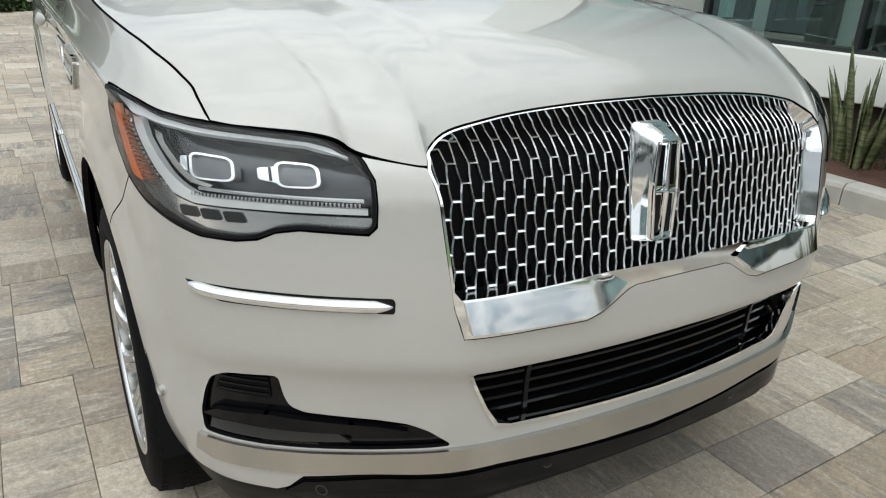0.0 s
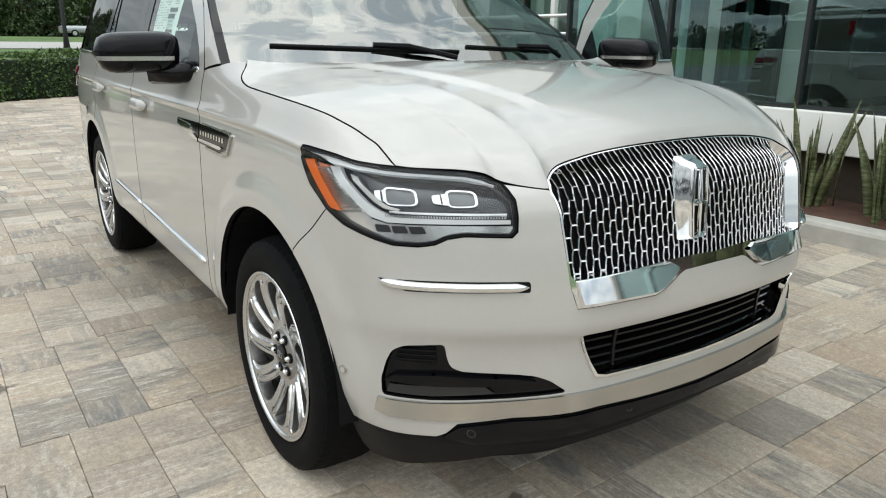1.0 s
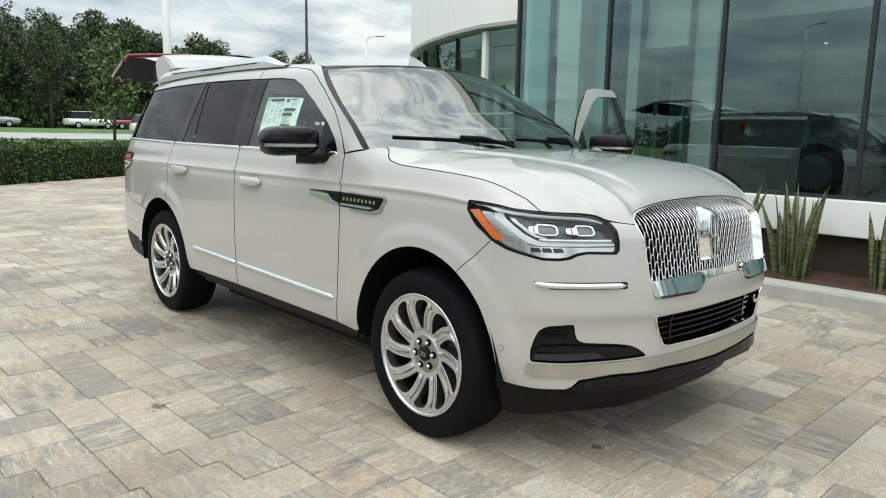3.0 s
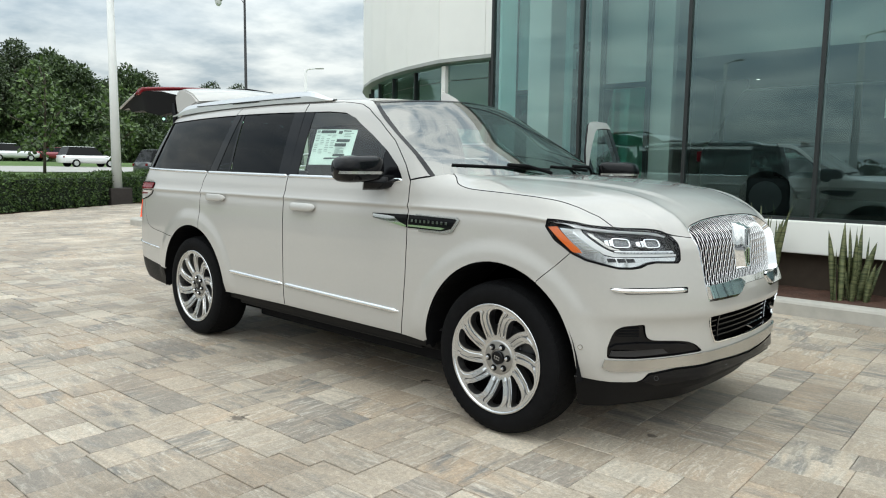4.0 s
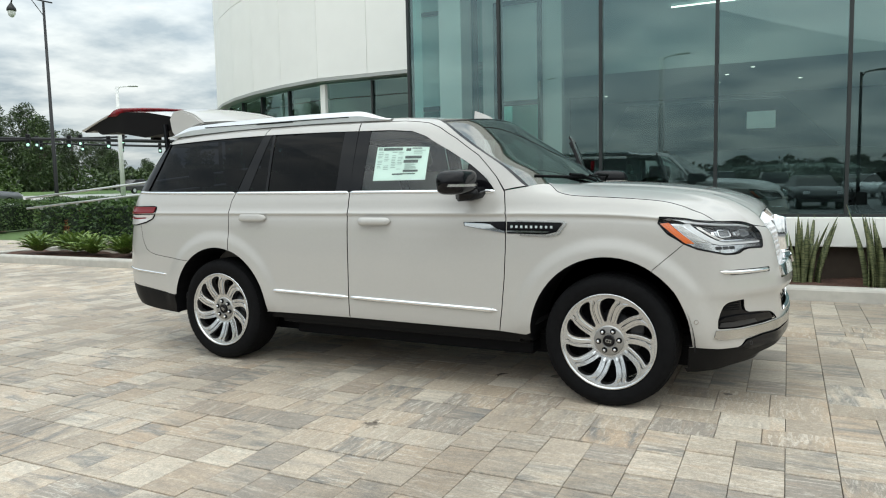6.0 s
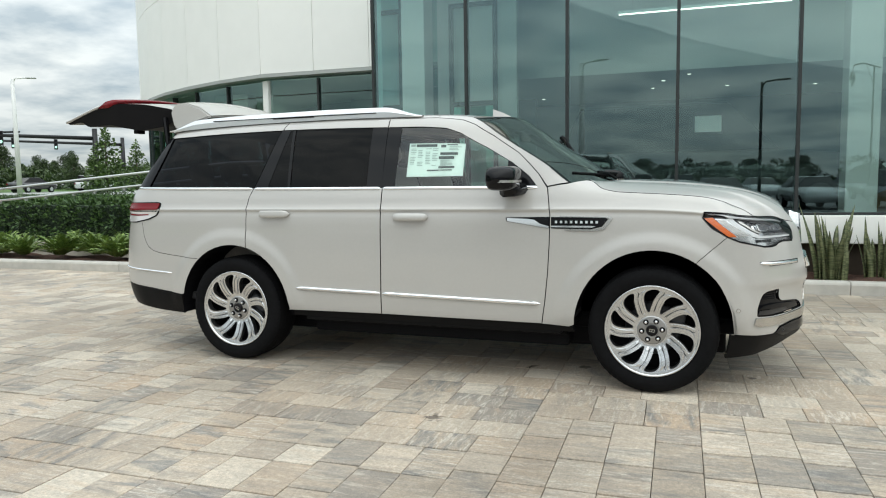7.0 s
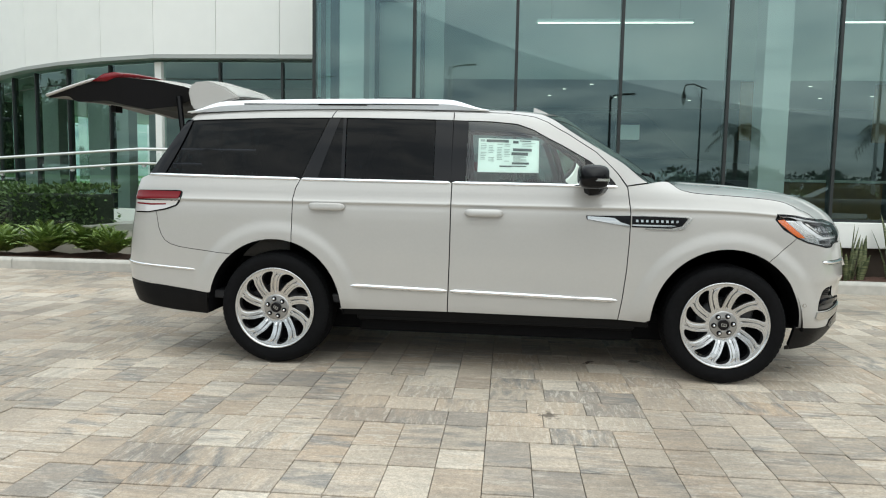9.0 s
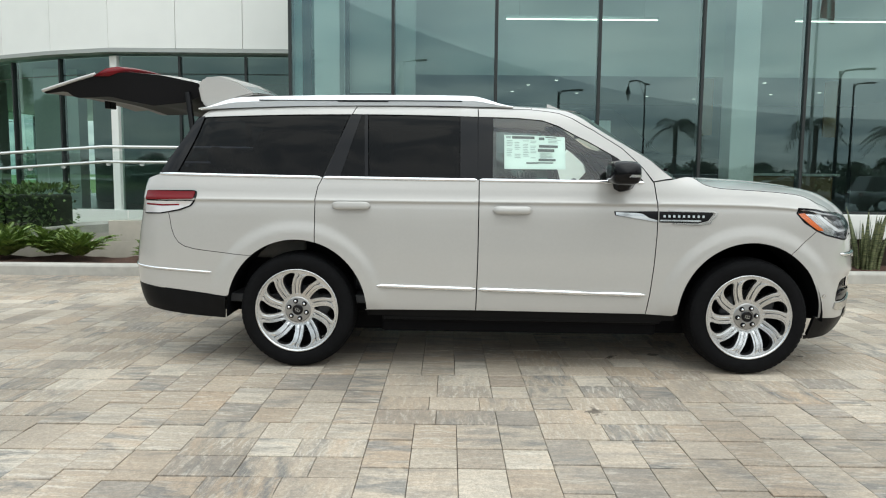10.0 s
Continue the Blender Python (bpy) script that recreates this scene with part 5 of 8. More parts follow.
def seat(x, y, w, name, back_h=0.66):
    def cushion(lo, hi, m):
        bm = bmesh.new()
        box(bm, lo, hi, 0.05, 4)
        for v in bm.verts:
            v.co = m @ v.co
        return bm
    base = part(name, cushion((-0.26, -w / 2, -0.08), (0.28, w / 2, 0.08), Matrix.Translation((x, y, 0.80))), LEATHER, suv, "cream leather car seat", smooth=True)
    R = Matrix.Translation((x - 0.24, y, 0.84)) @ Matrix.Rotation(radians(-17), 4, "Y")
    part("seat_back", cushion((-0.07, -w / 2, 0.0), (0.06, w / 2, back_h), R), LEATHER, base, smooth=True)
    n = 1 if w < 0.8 else 3
    for k in range(n):
        yy = (k - (n - 1) / 2) * w / n
        part("headrest", cushion((-0.05, yy - 0.13, back_h + 0.05), (0.05, yy + 0.13, back_h + 0.22), R), LEATHER, base, smooth=True)
        bm = tube([R @ Vector((0, yy - 0.05, back_h - 0.05)), R @ Vector((0, yy - 0.05, back_h + 0.1))], 0.008, 6)
        tube([R @ Vector((0, yy + 0.05, back_h - 0.05)), R @ Vector((0, yy + 0.05, back_h + 0.1))], 0.008, 6, bm)
        part("headrest_post", bm, CHROME, base)
    part("seat_base", boxes(((x - 0.22, y - w / 2 + 0.04, 0.5), (x + 0.22, y + w / 2 - 0.04, 0.74)), bevel=0.02), CABIN_DARK, base)


for y in (-0.42, 0.42):
    seat(-1.55, y, 0.54, "front_seat")
    seat(-2.55, y, 0.54, "rear_seat")
seat(-3.40, 0, 1.25, "third_row_seat", 0.52)
bm = bmesh.new()
box(bm, (-1.06, -0.13, 1.66), (-1.03, 0.13, 1.74), 0.012)
part("inner_mirror", bm, GLOSS_BLACK, suv)

# --- window sticker on the front passenger window ---
def on_glass(s, t):
    return skin(s, t) + np.array([0, 0.014, 0])


ST0, ST1, SB, STT = 2.915, 3.335, 1.398, 1.638
sticker = panel("window_sticker", [(ST0, SB), (ST1, SB), (ST1, STT), (ST0, STT)], on_glass, PAPER, suv, flange=0, label="white printed price sheet behind the passenger window")
tagged(sticker, "white printed price sheet behind the passenger window")
rs = random.Random(5)


def ink(a0, b0, a1, b1, m):
    """A bar of print; a runs from the sheet's rear edge, b from its top, 0 to 1."""
    s0, s1 = ST1 - a0 * (ST1 - ST0), ST1 - a1 * (ST1 - ST0)
    t0, t1 = STT - b0 * (STT - SB), STT - b1 * (STT - SB)
    panel("print_bar", [(s0, t0), (s1, t0), (s1, t1), (s0, t1)], lambda s, t: on_glass(s, t) + np.array([0, -0.0015, 0]), m, sticker, flange=0, step=0.2, edge=0.1)


ink(0.13, 0.03, 0.50, 0.11, PRINT)
ink(0.03, 0.03, 0.11, 0.10, PRINT_GREY)
ink(0.57, 0.05, 0.66, 0.13, PRINT)
ink(0.68, 0.03, 0.86, 0.06, PRINT)
ink(0.57, 0.28, 0.88, 0.36, PRINT)
ink(0.55, 0.40, 0.82, 0.49, PRINT)
ink(0.56, 0.70, 0.84, 0.76, PRINT)
ink(0.36, 0.80, 0.56, 0.84, PRINT)
ink(0.56, 0.80, 0.80, 0.83, PRINT)
for c0, n in ((0.04, 10), (0.17, 11), (0.31, 10), (0.43, 11)):
    for k in range(n):
        if rs.random() < 0.8:
            ink(c0, 0.16 + 0.05 * k, c0 + 0.07 + 0.03 * rs.random(), 0.178 + 0.05 * k, PRINT_GREY)
for k in range(7):
    ink(0.58, 0.52 + 0.026 * k, 0.68 + 0.14 * rs.random(), 0.532 + 0.026 * k, PRINT_GREY)
for k in range(3):
    ink(0.72, 0.10 + 0.045 * k, 0.86 + 0.08 * rs.random(), 0.118 + 0.045 * k, PRINT_GREY)

# --- roof rails, fin, wipers, mirrors ---
for sg in (1, -1):
    xs = np.linspace(-3.86, -1.62, 46)
    pts = []
    for x in xs:
        e = min((x + 3.86) / 0.30, (-1.62 - x) / 0.30, 1)
        e = max(e, 0)
        h = 0.012 + 0.062 * (e * e * (3 - 2 * e))
        dropz = float(np.interp(x, ROOF_DROP[:, 0], ROOF_DROP[:, 1]))
        w, z0 = 0.735, 1.835 + dropz
        ring = [(w + 0.020, z0), (w + 0.022, z0 + h * 0.55), (w + 0.012, z0 + h), (w - 0.016, z0 + h + 0.003), (w - 0.028, z0 + h * 0.5), (w - 0.026, z0)]
        pts.append([(x, -sg * a, b) for a, b in ring])
    bm = bmesh.new()
    ids = [[bm.verts.new(p) for p in row] for row in pts]
    for a, b in zip(ids, ids[1:]):
        for k in range(5):
            bm.faces.new((a[k], b[k], b[k + 1], a[k + 1]) if sg > 0 else (a[k], a[k + 1], b[k + 1], b[k]))
    rail = part("roof_rail", bm, RAIL_ALU, suv, "polished aluminium roof rail", smooth=False)
    bm = boxes(((-3.42, min(-sg * 0.755, -sg * 0.762), 1.868), (-1.98, max(-sg * 0.755, -sg * 0.762), 1.874)))
    part("rail_slot", bm, GLOSS_BLACK, rail)
    bm = boxes(((-2.86, min(-sg * 0.757, -sg * 0.764), 1.862), (-2.50, max(-sg * 0.757, -sg * 0.764), 1.872)))
    part("rail_slot", bm, GLOSS_BLACK, rail)
bm = bmesh.new()
ids = []
for u in np.linspace(0, 1, 10):
    h = 0.095 * (1 - u) ** 0.65 * min(1, u * 9 + 0.25)
    x = -1.30 + 0.17 * u - 0.0
    w = 0.024 * (1 - u) ** 0.4 + 0.002
    ids.append([bm.verts.new((x, -w, 1.845)), bm.verts.new((x - 0.02 * (h / 0.095), -w * 0.25, 1.845 + h)), bm.verts.new((x - 0.02 * (h / 0.095), w * 0.25, 1.845 + h)), bm.verts.new((x, w, 1.845))])
for a, b in zip(ids, ids[1:]):
    for k in range(3):
        bm.faces.new((a[k], b[k], b[k + 1], a[k + 1]))
bm.faces.new(ids[0])
part("roof_fin", bm, PAINT, suv, "body-coloured shark fin aerial")
for y0, y1, xb in ((-0.74, 0.02, 0.0), (0.08, 0.68, 0.0)):
    def scr(y, up):
        vv = y / 0.93
        x = -0.545 + 0.215 * (1 - vv * vv) - 0.02 - up * 0.62
        return Vector((x, y, 1.352 + up * 0.45 + 0.018))
    bl = [scr(y0 + (y1 - y0) * k / 10, 0.085 - 0.045 * k / 10) for k in range(11)]
    wp = part("wiper", tube(bl, 0.009, 6), MATT_BLACK, suv, "black windscreen wiper", smooth=True)
    mid = bl[5]
    part("wiper_arm", tube([mid + Vector((0, 0, 0.016)), mid + Vector((0.04, 0.14, 0.012)), scr(y0 + (y1 - y0) * 0.95, -0.03) + Vector((0, 0, 0.01))], 0.011, 6), MATT_BLACK, wp)
for sg in (1, -1):
    fdo = [o for o in suv.children if o.name.startswith("front_door")][0 if sg > 0 else 1]
    base = Vector((-0.925, -sg * 1.135, 1.376))
    bm = bmesh.new()
    ids = []
    for u in np.linspace(0, 1, 15):
        # loft across the car: outer tip to inner end
        y = (u - 0.5) * 0.325
        e = (1 - abs(2 * u - 1) ** 5.0) ** 0.5 if 0 < u < 1 else 0.05
        ring = []
        for a in np.linspace(0, 2 * math.pi, 24, endpoint=False):
            ca, sa = math.cos(a), math.sin(a)
            px = 0.108 * e * math.copysign(abs(ca) ** 0.6, ca) * (1.0 if ca > 0 else 0.8)
            pz = (0.074 if sa > 0 else 0.082) * e * math.copysign(abs(sa) ** 0.55, sa)
            ring.append(bm.verts.new(base + Vector((px, -sg * y * -1, pz + 0.012 * u))))
        ids.append(ring)
    for a, b in zip(ids, ids[1:]):
        for k in range(24):
            bm.faces.new((a[k], a[(k + 1) % 24], b[(k + 1) % 24], b[k]))
    bm.faces.new(ids[0][::-1])
    bm.faces.new(ids[-1])
    bmesh.ops.recalc_face_normals(bm, faces=bm.faces)
    mir = part("side_mirror", bm, GLOSS_BLACK, fdo, "gloss black door mirror with clear repeater strip", smooth=True)
    bm = bmesh.new()
    rows3 = []
    for y in np.linspace(-0.158, 0.115, 16):
        u = y / 0.325 + 0.5
        e = (1 - abs(2 * u - 1) ** 5.0) ** 0.5
        rows3.append([bm.verts.new(base + Vector((0.108 * e * 1.0 + 0.003, sg * y, dz))) for dz in (-0.028, -0.012)])
    for a, b in zip(rows3, rows3[1:]):
        bm.faces.new((a[0], b[0], b[1], a[1]) if sg > 0 else (a[0], a[1], b[1], b[0]))
    u0 = rows3[0]
    o0 = [bm.verts.new(base + Vector((-0.03, sg * -0.146, dz))) for dz in (-0.027, -0.010)]
    bm.faces.new((o0[0], u0[0], u0[1], o0[1]))
    bmesh.ops.recalc_face_normals(bm, faces=bm.faces)
    bmesh.ops.solidify(bm, geom=bm.faces[:], thickness=0.004)
    part("repeater", bm, SATIN, mir)
    bm = tube([base + Vector((0.0, sg * 0.05, -0.068)), base + Vector((0.05, sg * 0.12, -0.078)), base + Vector((0.10, sg * 0.20, -0.07))], 0.035, 8, radii=[0.055, 0.045, 0.038])
    part("mirror_arm", bm, GLOSS_BLACK, mir, smooth=True)

# --- raised tailgate ---
def gate(u, v):
    """u along the gate from the hinge, v across."""
    x = -3.80 - 1.215 * u
    z = np.interp(x, [-5.02, -4.75, -4.6, -4.35, -4.135, -3.9, -3.80], [1.925, 2.005, 2.045, 2.06, 2.045, 2.0, 1.96])
    w = np.interp(u, [0, 0.5, 1], [0.66, 0.76, 0.72])
    return x, w * v, z


bm = bmesh.new()
us, vs_ = np.linspace(0, 1, 30), np.linspace(-1, 1, 21)
topv, botv = [], []
for u in us:
    rt, rb = [], []
    for v in vs_:
        x, y, z = gate(u, v)
        crown = 0.05 * (1 - v**2)
        thick = z - np.interp(x, [-5.02, -4.86, -4.79, -4.53, -4.4, -4.22, -4.0, -3.86, -3.80], [1.912, 1.93, 1.880, 1.892, 1.862, 1.83, 1.86, 1.925, 1.93])
        rt.append(bm.verts.new((x, y, z + crown)))
        rb.append(bm.verts.new((x + 0.02, y * 0.97, z + crown * 0.5 - thick)))
    topv.append(rt)
    botv.append(rb)
for A, up in ((topv, True), (botv, False)):
    for a, b in zip(A, A[1:]):
        for k in range(20):
            f = bm.faces.new((a[k], b[k], b[k + 1], a[k + 1]))
            i = A.index(a)
            # underside faces near the tip get the lit trim colour
            f.material_index = 0 if up else (3 if i > 21 else 1)
            if up and 5 < i < 14 and 2 < k < 17:
                f.material_index = 2
for k in (0, 20):
    for i in range(29):
        f = bm.faces.new((topv[i][k], topv[i + 1][k], botv[i + 1][k], botv[i][k]))
        f.material_index = 1
for i in (0, 29):
    for k in range(20):
        f = bm.faces.new((topv[i][k], topv[i][k + 1], botv[i][k + 1], botv[i][k]))
        f.material_index = 1
bmesh.ops.recalc_face_normals(bm, faces=bm.faces)
tg = part("tailgate", bm, [PAINT, GATE_TRIM, GLOSS_BLACK, GATE_TRIM_LIT], suv, "raised tailgate, dark trim underneath", smooth=True)
tg.data.set_sharp_from_angle(angle=radians(35))
bm = bmesh.new()
ids = []
for v in np.linspace(-1, 1, 25):
    y = 0.725 * v
    c = 0.045 * (1 - v * v)
    sec = [(-3.58, 1.885), (-3.46, 1.915), (-3.58, 1.995), (-3.72, 2.040), (-3.83, 2.030), (-3.875, 1.97), (-3.85, 1.85), (-3.79, 1.805), (-3.74, 1.83)]
    ids.append([bm.verts.new((x, y, z + c)) for x, z in sec])
for a, b in zip(ids, ids[1:]):
    for k in range(9):
        bm.faces.new((a[k], a[(k + 1) % 9], b[(k + 1) % 9], b[k]))
bm.faces.new(ids[0][::-1])
bm.faces.new(ids[-1])
bmesh.ops.recalc_face_normals(bm, faces=bm.faces)
bmesh.ops.bevel(bm, geom=[e for e in bm.edges if len(e.link_faces) == 2 and e.calc_face_angle() > 0.6], offset=0.014, segments=2, affect="EDGES")
part("roof_spoiler", bm, PAINT, tg, "body-coloured roof spoiler swung up with the gate", smooth=True).data.set_sharp_from_angle(angle=radians(38))
for v in (-1, 1):
    bm = tube([(*gate(u, v)[:2], gate(u, v)[2] + 0.002) for u in np.linspace(0.66, 0.995, 10)], 0.012, 6)
    part("gate_edge", bm, PAINT, tg, smooth=True)
bm = bmesh.new()
ids = []
for v in np.linspace(-1, 1, 21):
    ids.append([bm.verts.new((x, 0.76 * v, z + 0.05 * (1 - v * v))) for x, z in ((-4.38, 2.075), (-4.44, 2.098), (-4.52, 2.085), (-4.615, 2.03), (-4.50, 2.03))])
for a, b in zip(ids, ids[1:]):
    for k in range(5):
        bm.faces.new((a[k], a[(k + 1) % 5], b[(k + 1) % 5], b[k]))
bm.faces.new(ids[0][::-1])
bm.faces.new(ids[-1])
bmesh.ops.recalc_face_normals(bm, faces=bm.faces)
part("tail_light_bar", bm, RED_LENS, tg, "red full-width light bar", smooth=True)
for sg in (1, -1):
    part("gas_strut", tube([(-3.92, -sg * 0.70, 1.60), (-3.96, -sg * 0.69, 1.93)], 0.022, 8), GLOSS_BLACK, tg)
part("gate_latch", boxes(((-4.90, -0.05, 1.87), (-4.85, 0.05, 1.95)), bevel=0.005), MATT_BLACK, tg)
part("rear_wiper", tube([(-4.02, -0.10, 2.10), (-4.08, 0.15, 2.13), (-4.1, 0.45, 2.12)], 0.014, 6), MATT_BLACK, tg)

# --- the open driver door: inner trim, then swung on its hinge ---
ld = [o for o in suv.children if o.name.startswith("front_door")][1]
panel("door_trim", side(shrink(DOOR_F[:6] + [(3.50, 1.31), (3.505, 0.8), (3.512, 0.42)], 0.02), -1), skin, CABIN_DARK, ld, off=-0.07, flange=0.0, step=0.08, edge=0.05)
panel("door_edge", side([(3.50, 1.80), (3.50, 0.43), (3.512, 0.43), (3.512, 1.80)], -1), skin, CABIN_DARK, ld, off=-0.02, flange=0.05)
H = Matrix.Translation((-0.66, 0.96, 0)) @ Matrix.Rotation(radians(-76), 4, "Z") @ Matrix.Translation((0.66, -0.96, 0))
ld.matrix_basis = H

# ---- the place: materials ----
def paver_material():
    m = bpy.data.materials.new("paver_concrete")
    m.use_nodes = True
    nt = m.node_tree
    N, L = nt.nodes, nt.links
    b = N["Principled BSDF"]
    b.inputs["Specular IOR Level"].default_value = 0.45
    geo, oi = N.new("ShaderNodeNewGeometry"), N.new("ShaderNodeObjectInfo")

    def math_(op, a, c):
        nd = N.new("ShaderNodeMath")
        nd.operation = op
        for k, v in enumerate((a, c)):
            if hasattr(v, "links"):
                L.new(v, nd.inputs[k])
            else:
                nd.inputs[k].default_value = v
        return nd.outputs[0]

    def blend(fac, a, color):
        nd = N.new("ShaderNodeMix")
        nd.data_type = "RGBA"
        L.new(fac, nd.inputs[0])
        L.new(a, nd.inputs[6])
        nd.inputs[7].default_value = (*color, 1)
        return nd.outputs[2]

    def span(v, a0, a1, b0, b1):
        nd = N.new("ShaderNodeMapRange")
        nd.inputs["From Min"].default_value, nd.inputs["From Max"].default_value = a0, a1
        nd.inputs["To Min"].default_value, nd.inputs["To Max"].default_value = b0, b1
        L.new(v, nd.inputs[0])
        return nd.outputs[0]

    def grainy(vec, scale, detail, rough, stretch=None, shift=(0, 0, 0), warp=0.0):
        nd = N.new("ShaderNodeTexNoise")
        nd.inputs["Scale"].default_value, nd.inputs["Detail"].default_value, nd.inputs["Roughness"].default_value, nd.inputs["Distortion"].default_value = scale, detail, rough, warp
        if stretch:
            mp = N.new("ShaderNodeMapping")
            mp.inputs["Scale"].default_value, mp.inputs["Location"].default_value = stretch, shift
            L.new(vec, mp.inputs[0])
            vec = mp.outputs[0]
        L.new(vec, nd.inputs["Vector"])
        return nd.outputs["Fac"]

    fr = math_("FRACT", math_("ADD", geo.outputs["Random Per Island"], oi.outputs["Random"]), 0.0)
    fr2, fr3 = math_("FRACT", math_("MULTIPLY", fr, 17.31), 0.0), math_("FRACT", math_("MULTIPLY", fr, 41.7), 0.0)
    ramp_ = N.new("ShaderNodeValToRGB")
    e = ramp_.color_ramp.elements
    cols = [(0.0, (0.340, 0.271, 0.202)), (0.13, (0.396, 0.331, 0.259)), (0.28, (0.299, 0.247, 0.190)), (0.40, (0.432, 0.373, 0.299)), (0.52, (0.354, 0.274, 0.199)), (0.64, (0.244, 0.213, 0.179)), (0.74, (0.368, 0.304, 0.235)), (0.86, (0.488, 0.428, 0.348)), (1.0, (0.308, 0.253, 0.195))]
    e[0].position, e[0].color = cols[0][0], (*cols[0][1], 1)
    e[1].position, e[1].color = cols[-1][0], (*cols[-1][1], 1)
    for p, c in cols[1:-1]:
        k = e.new(p)
        k.color = (*c, 1)
    L.new(fr, ramp_.inputs[0])
    # each piece is cast with streaks across its short way, shifted from piece to piece
    off = N.new("ShaderNodeVectorMath")
    off.operation = "MULTIPLY_ADD"
    comb = N.new("ShaderNodeCombineXYZ")
    for k in range(3):
        L.new(fr, comb.inputs[k])
    off.inputs[1].default_value = (17, 31, 0)
    L.new(comb.outputs[0], off.inputs[0])
    L.new(geo.outputs["Position"], off.inputs[2])
    way = N.new("ShaderNodeAttribute")
    way.attribute_name = "grain"

    def streaks(long_, short, detail, rough, shift, warp):
        a = grainy(off.outputs[0], 1.0, detail, rough, (long_, short, 5.0), shift, warp)
        c = grainy(off.outputs[0], 1.0, detail, rough, (short, long_, 5.0), shift, warp)
        nd = N.new("ShaderNodeMix")
        nd.data_type = "FLOAT"
        L.new(way.outputs["Fac"], nd.inputs[0])
        L.new(a, nd.inputs[2])
        L.new(c, nd.inputs[3])
        return nd.outputs[0]

    broad = streaks(2.6, 9.0, 9, 0.66, (0, 0, 0), 0.5)
    fine = streaks(6.0, 34.0, 8, 0.72, (7, 3, 1), 0.8)
    # slate grey bands, strong in some pieces and absent from others
    slate = math_("MULTIPLY", span(broad, 0.46, 0.62, 0.0, 1.0), span(fr2, 0.15, 0.95, 0.10, 0.95))
    col = blend(slate, ramp_.outputs[0], (0.16, 0.155, 0.145))
    # cream bloom and rusty veins
    cream = math_("MULTIPLY", span(fine, 0.50, 0.62, 0.0, 1.0), span(fr3, 0.1, 1.0, 0.18, 0.60))
    col = blend(cream, col, (0.60, 0.55, 0.47))
    rust = math_("MULTIPLY", span(broad, 0.46, 0.34, 0.0, 0.55), fr3)
    col = blend(rust, col, (0.40, 0.29, 0.20))
    speck = grainy(geo.outputs["Position"], 130.0, 8, 0.82)
    flake = grainy(geo.outputs["Position"], 48.0, 8, 0.72, warp=0.4)
    wide = grainy(geo.outputs["Position"], 0.55, 4, 0.5)
    val = math_("MULTIPLY", span(math_("ADD", wide, speck), 0.74, 1.26, 0.60, 1.40), span(flake, 0.34, 0.66, 0.74, 1.26))
    hs = N.new("ShaderNodeHueSaturation")
    L.new(col, hs.inputs["Color"])
    L.new(val, hs.inputs["Value"])
    L.new(span(flake, 0.35, 0.65, 0.50, 0.74), b.inputs["Roughness"])
    # two small oil stains with ragged edges
    last = hs.outputs[0]
    for at, size in (((-1.17, -1.785, 0), 0.085), ((0.62, -0.43, 0), 0.045), ((-0.49, -0.45, 0), 0.07)):
        far_ = N.new("ShaderNodeVectorMath")
        far_.operation = "DISTANCE"
        far_.inputs[1].default_value = at
        L.new(geo.outputs["Position"], far_.inputs[0])
        rag = N.new("ShaderNodeTexNoise")
        rag.inputs["Scale"].default_value, rag.inputs["Detail"].default_value = 22.0, 5
        L.new(geo.outputs["Position"], rag.inputs["Vector"])
        sc = N.new("ShaderNodeMath")
        sc.operation = "MULTIPLY_ADD"
        sc.inputs[1].default_value = size * 1.8
        L.new(rag.outputs["Fac"], sc.inputs[0])
        L.new(far_.outputs["Value"], sc.inputs[2])
        st = N.new("ShaderNodeMapRange")
        st.inputs["From Min"].default_value, st.inputs["From Max"].default_value = size * 1.35, size * 1.55
        st.inputs["To Min"].default_value, st.inputs["To Max"].default_value = 0.75, 0.0
        L.new(sc.outputs[0], st.inputs[0])
        mxs = N.new("ShaderNodeMix")
        mxs.data_type = "RGBA"
        mxs.inputs[7].default_value = (0.05, 0.038, 0.03, 1)
        L.new(st.outputs[0], mxs.inputs[0])
        L.new(last, mxs.inputs[6])
        last = mxs.outputs[2]
    L.new(last, b.inputs["Base Color"])
    bp = N.new("ShaderNodeBump")
    bp.inputs["Strength"].default_value, bp.inputs["Distance"].default_value = 0.5, 0.004
    L.new(math_("ADD", speck, flake), bp.inputs["Height"])
    L.new(bp.outputs[0], b.inputs["Normal"])
    return m


PAVER = paver_material()
JOINT = material("joint_sand", (0.22, 0.195, 0.16), 0.9, vary=0.3, scale=40)
ASPHALT = material("asphalt", (0.11, 0.11, 0.11), 0.85, vary=0.2, scale=5, bump=0.3, bump_scale=120)
ROAD_LIGHT = material("road_concrete", (0.36, 0.35, 0.33), 0.85, vary=0.12, scale=2, bump=0.2, bump_scale=60)
GRASS = material("mown_grass", (0.075, 0.13, 0.03), 0.9, vary=0.35, scale=3, bump=0.6, bump_scale=30)
CONCRETE = material("kerb_concrete", (0.42, 0.40, 0.36), 0.8, vary=0.16, scale=9, bump=0.25, bump_scale=90)
MULCH = material("red_brown_mulch", (0.075, 0.035, 0.022), 0.95, vary=0.5, scale=40, bump=1.0, bump_scale=60)
WALL_WHITE = material("white_metal_panel", (0.83, 0.825, 0.785), 0.42, vary=0.03, scale=2, spec=0.4)
WALL_TRIM = material("grey_metal_trim", (0.40, 0.41, 0.39), 0.4, 0.3, vary=0.05, scale=10)
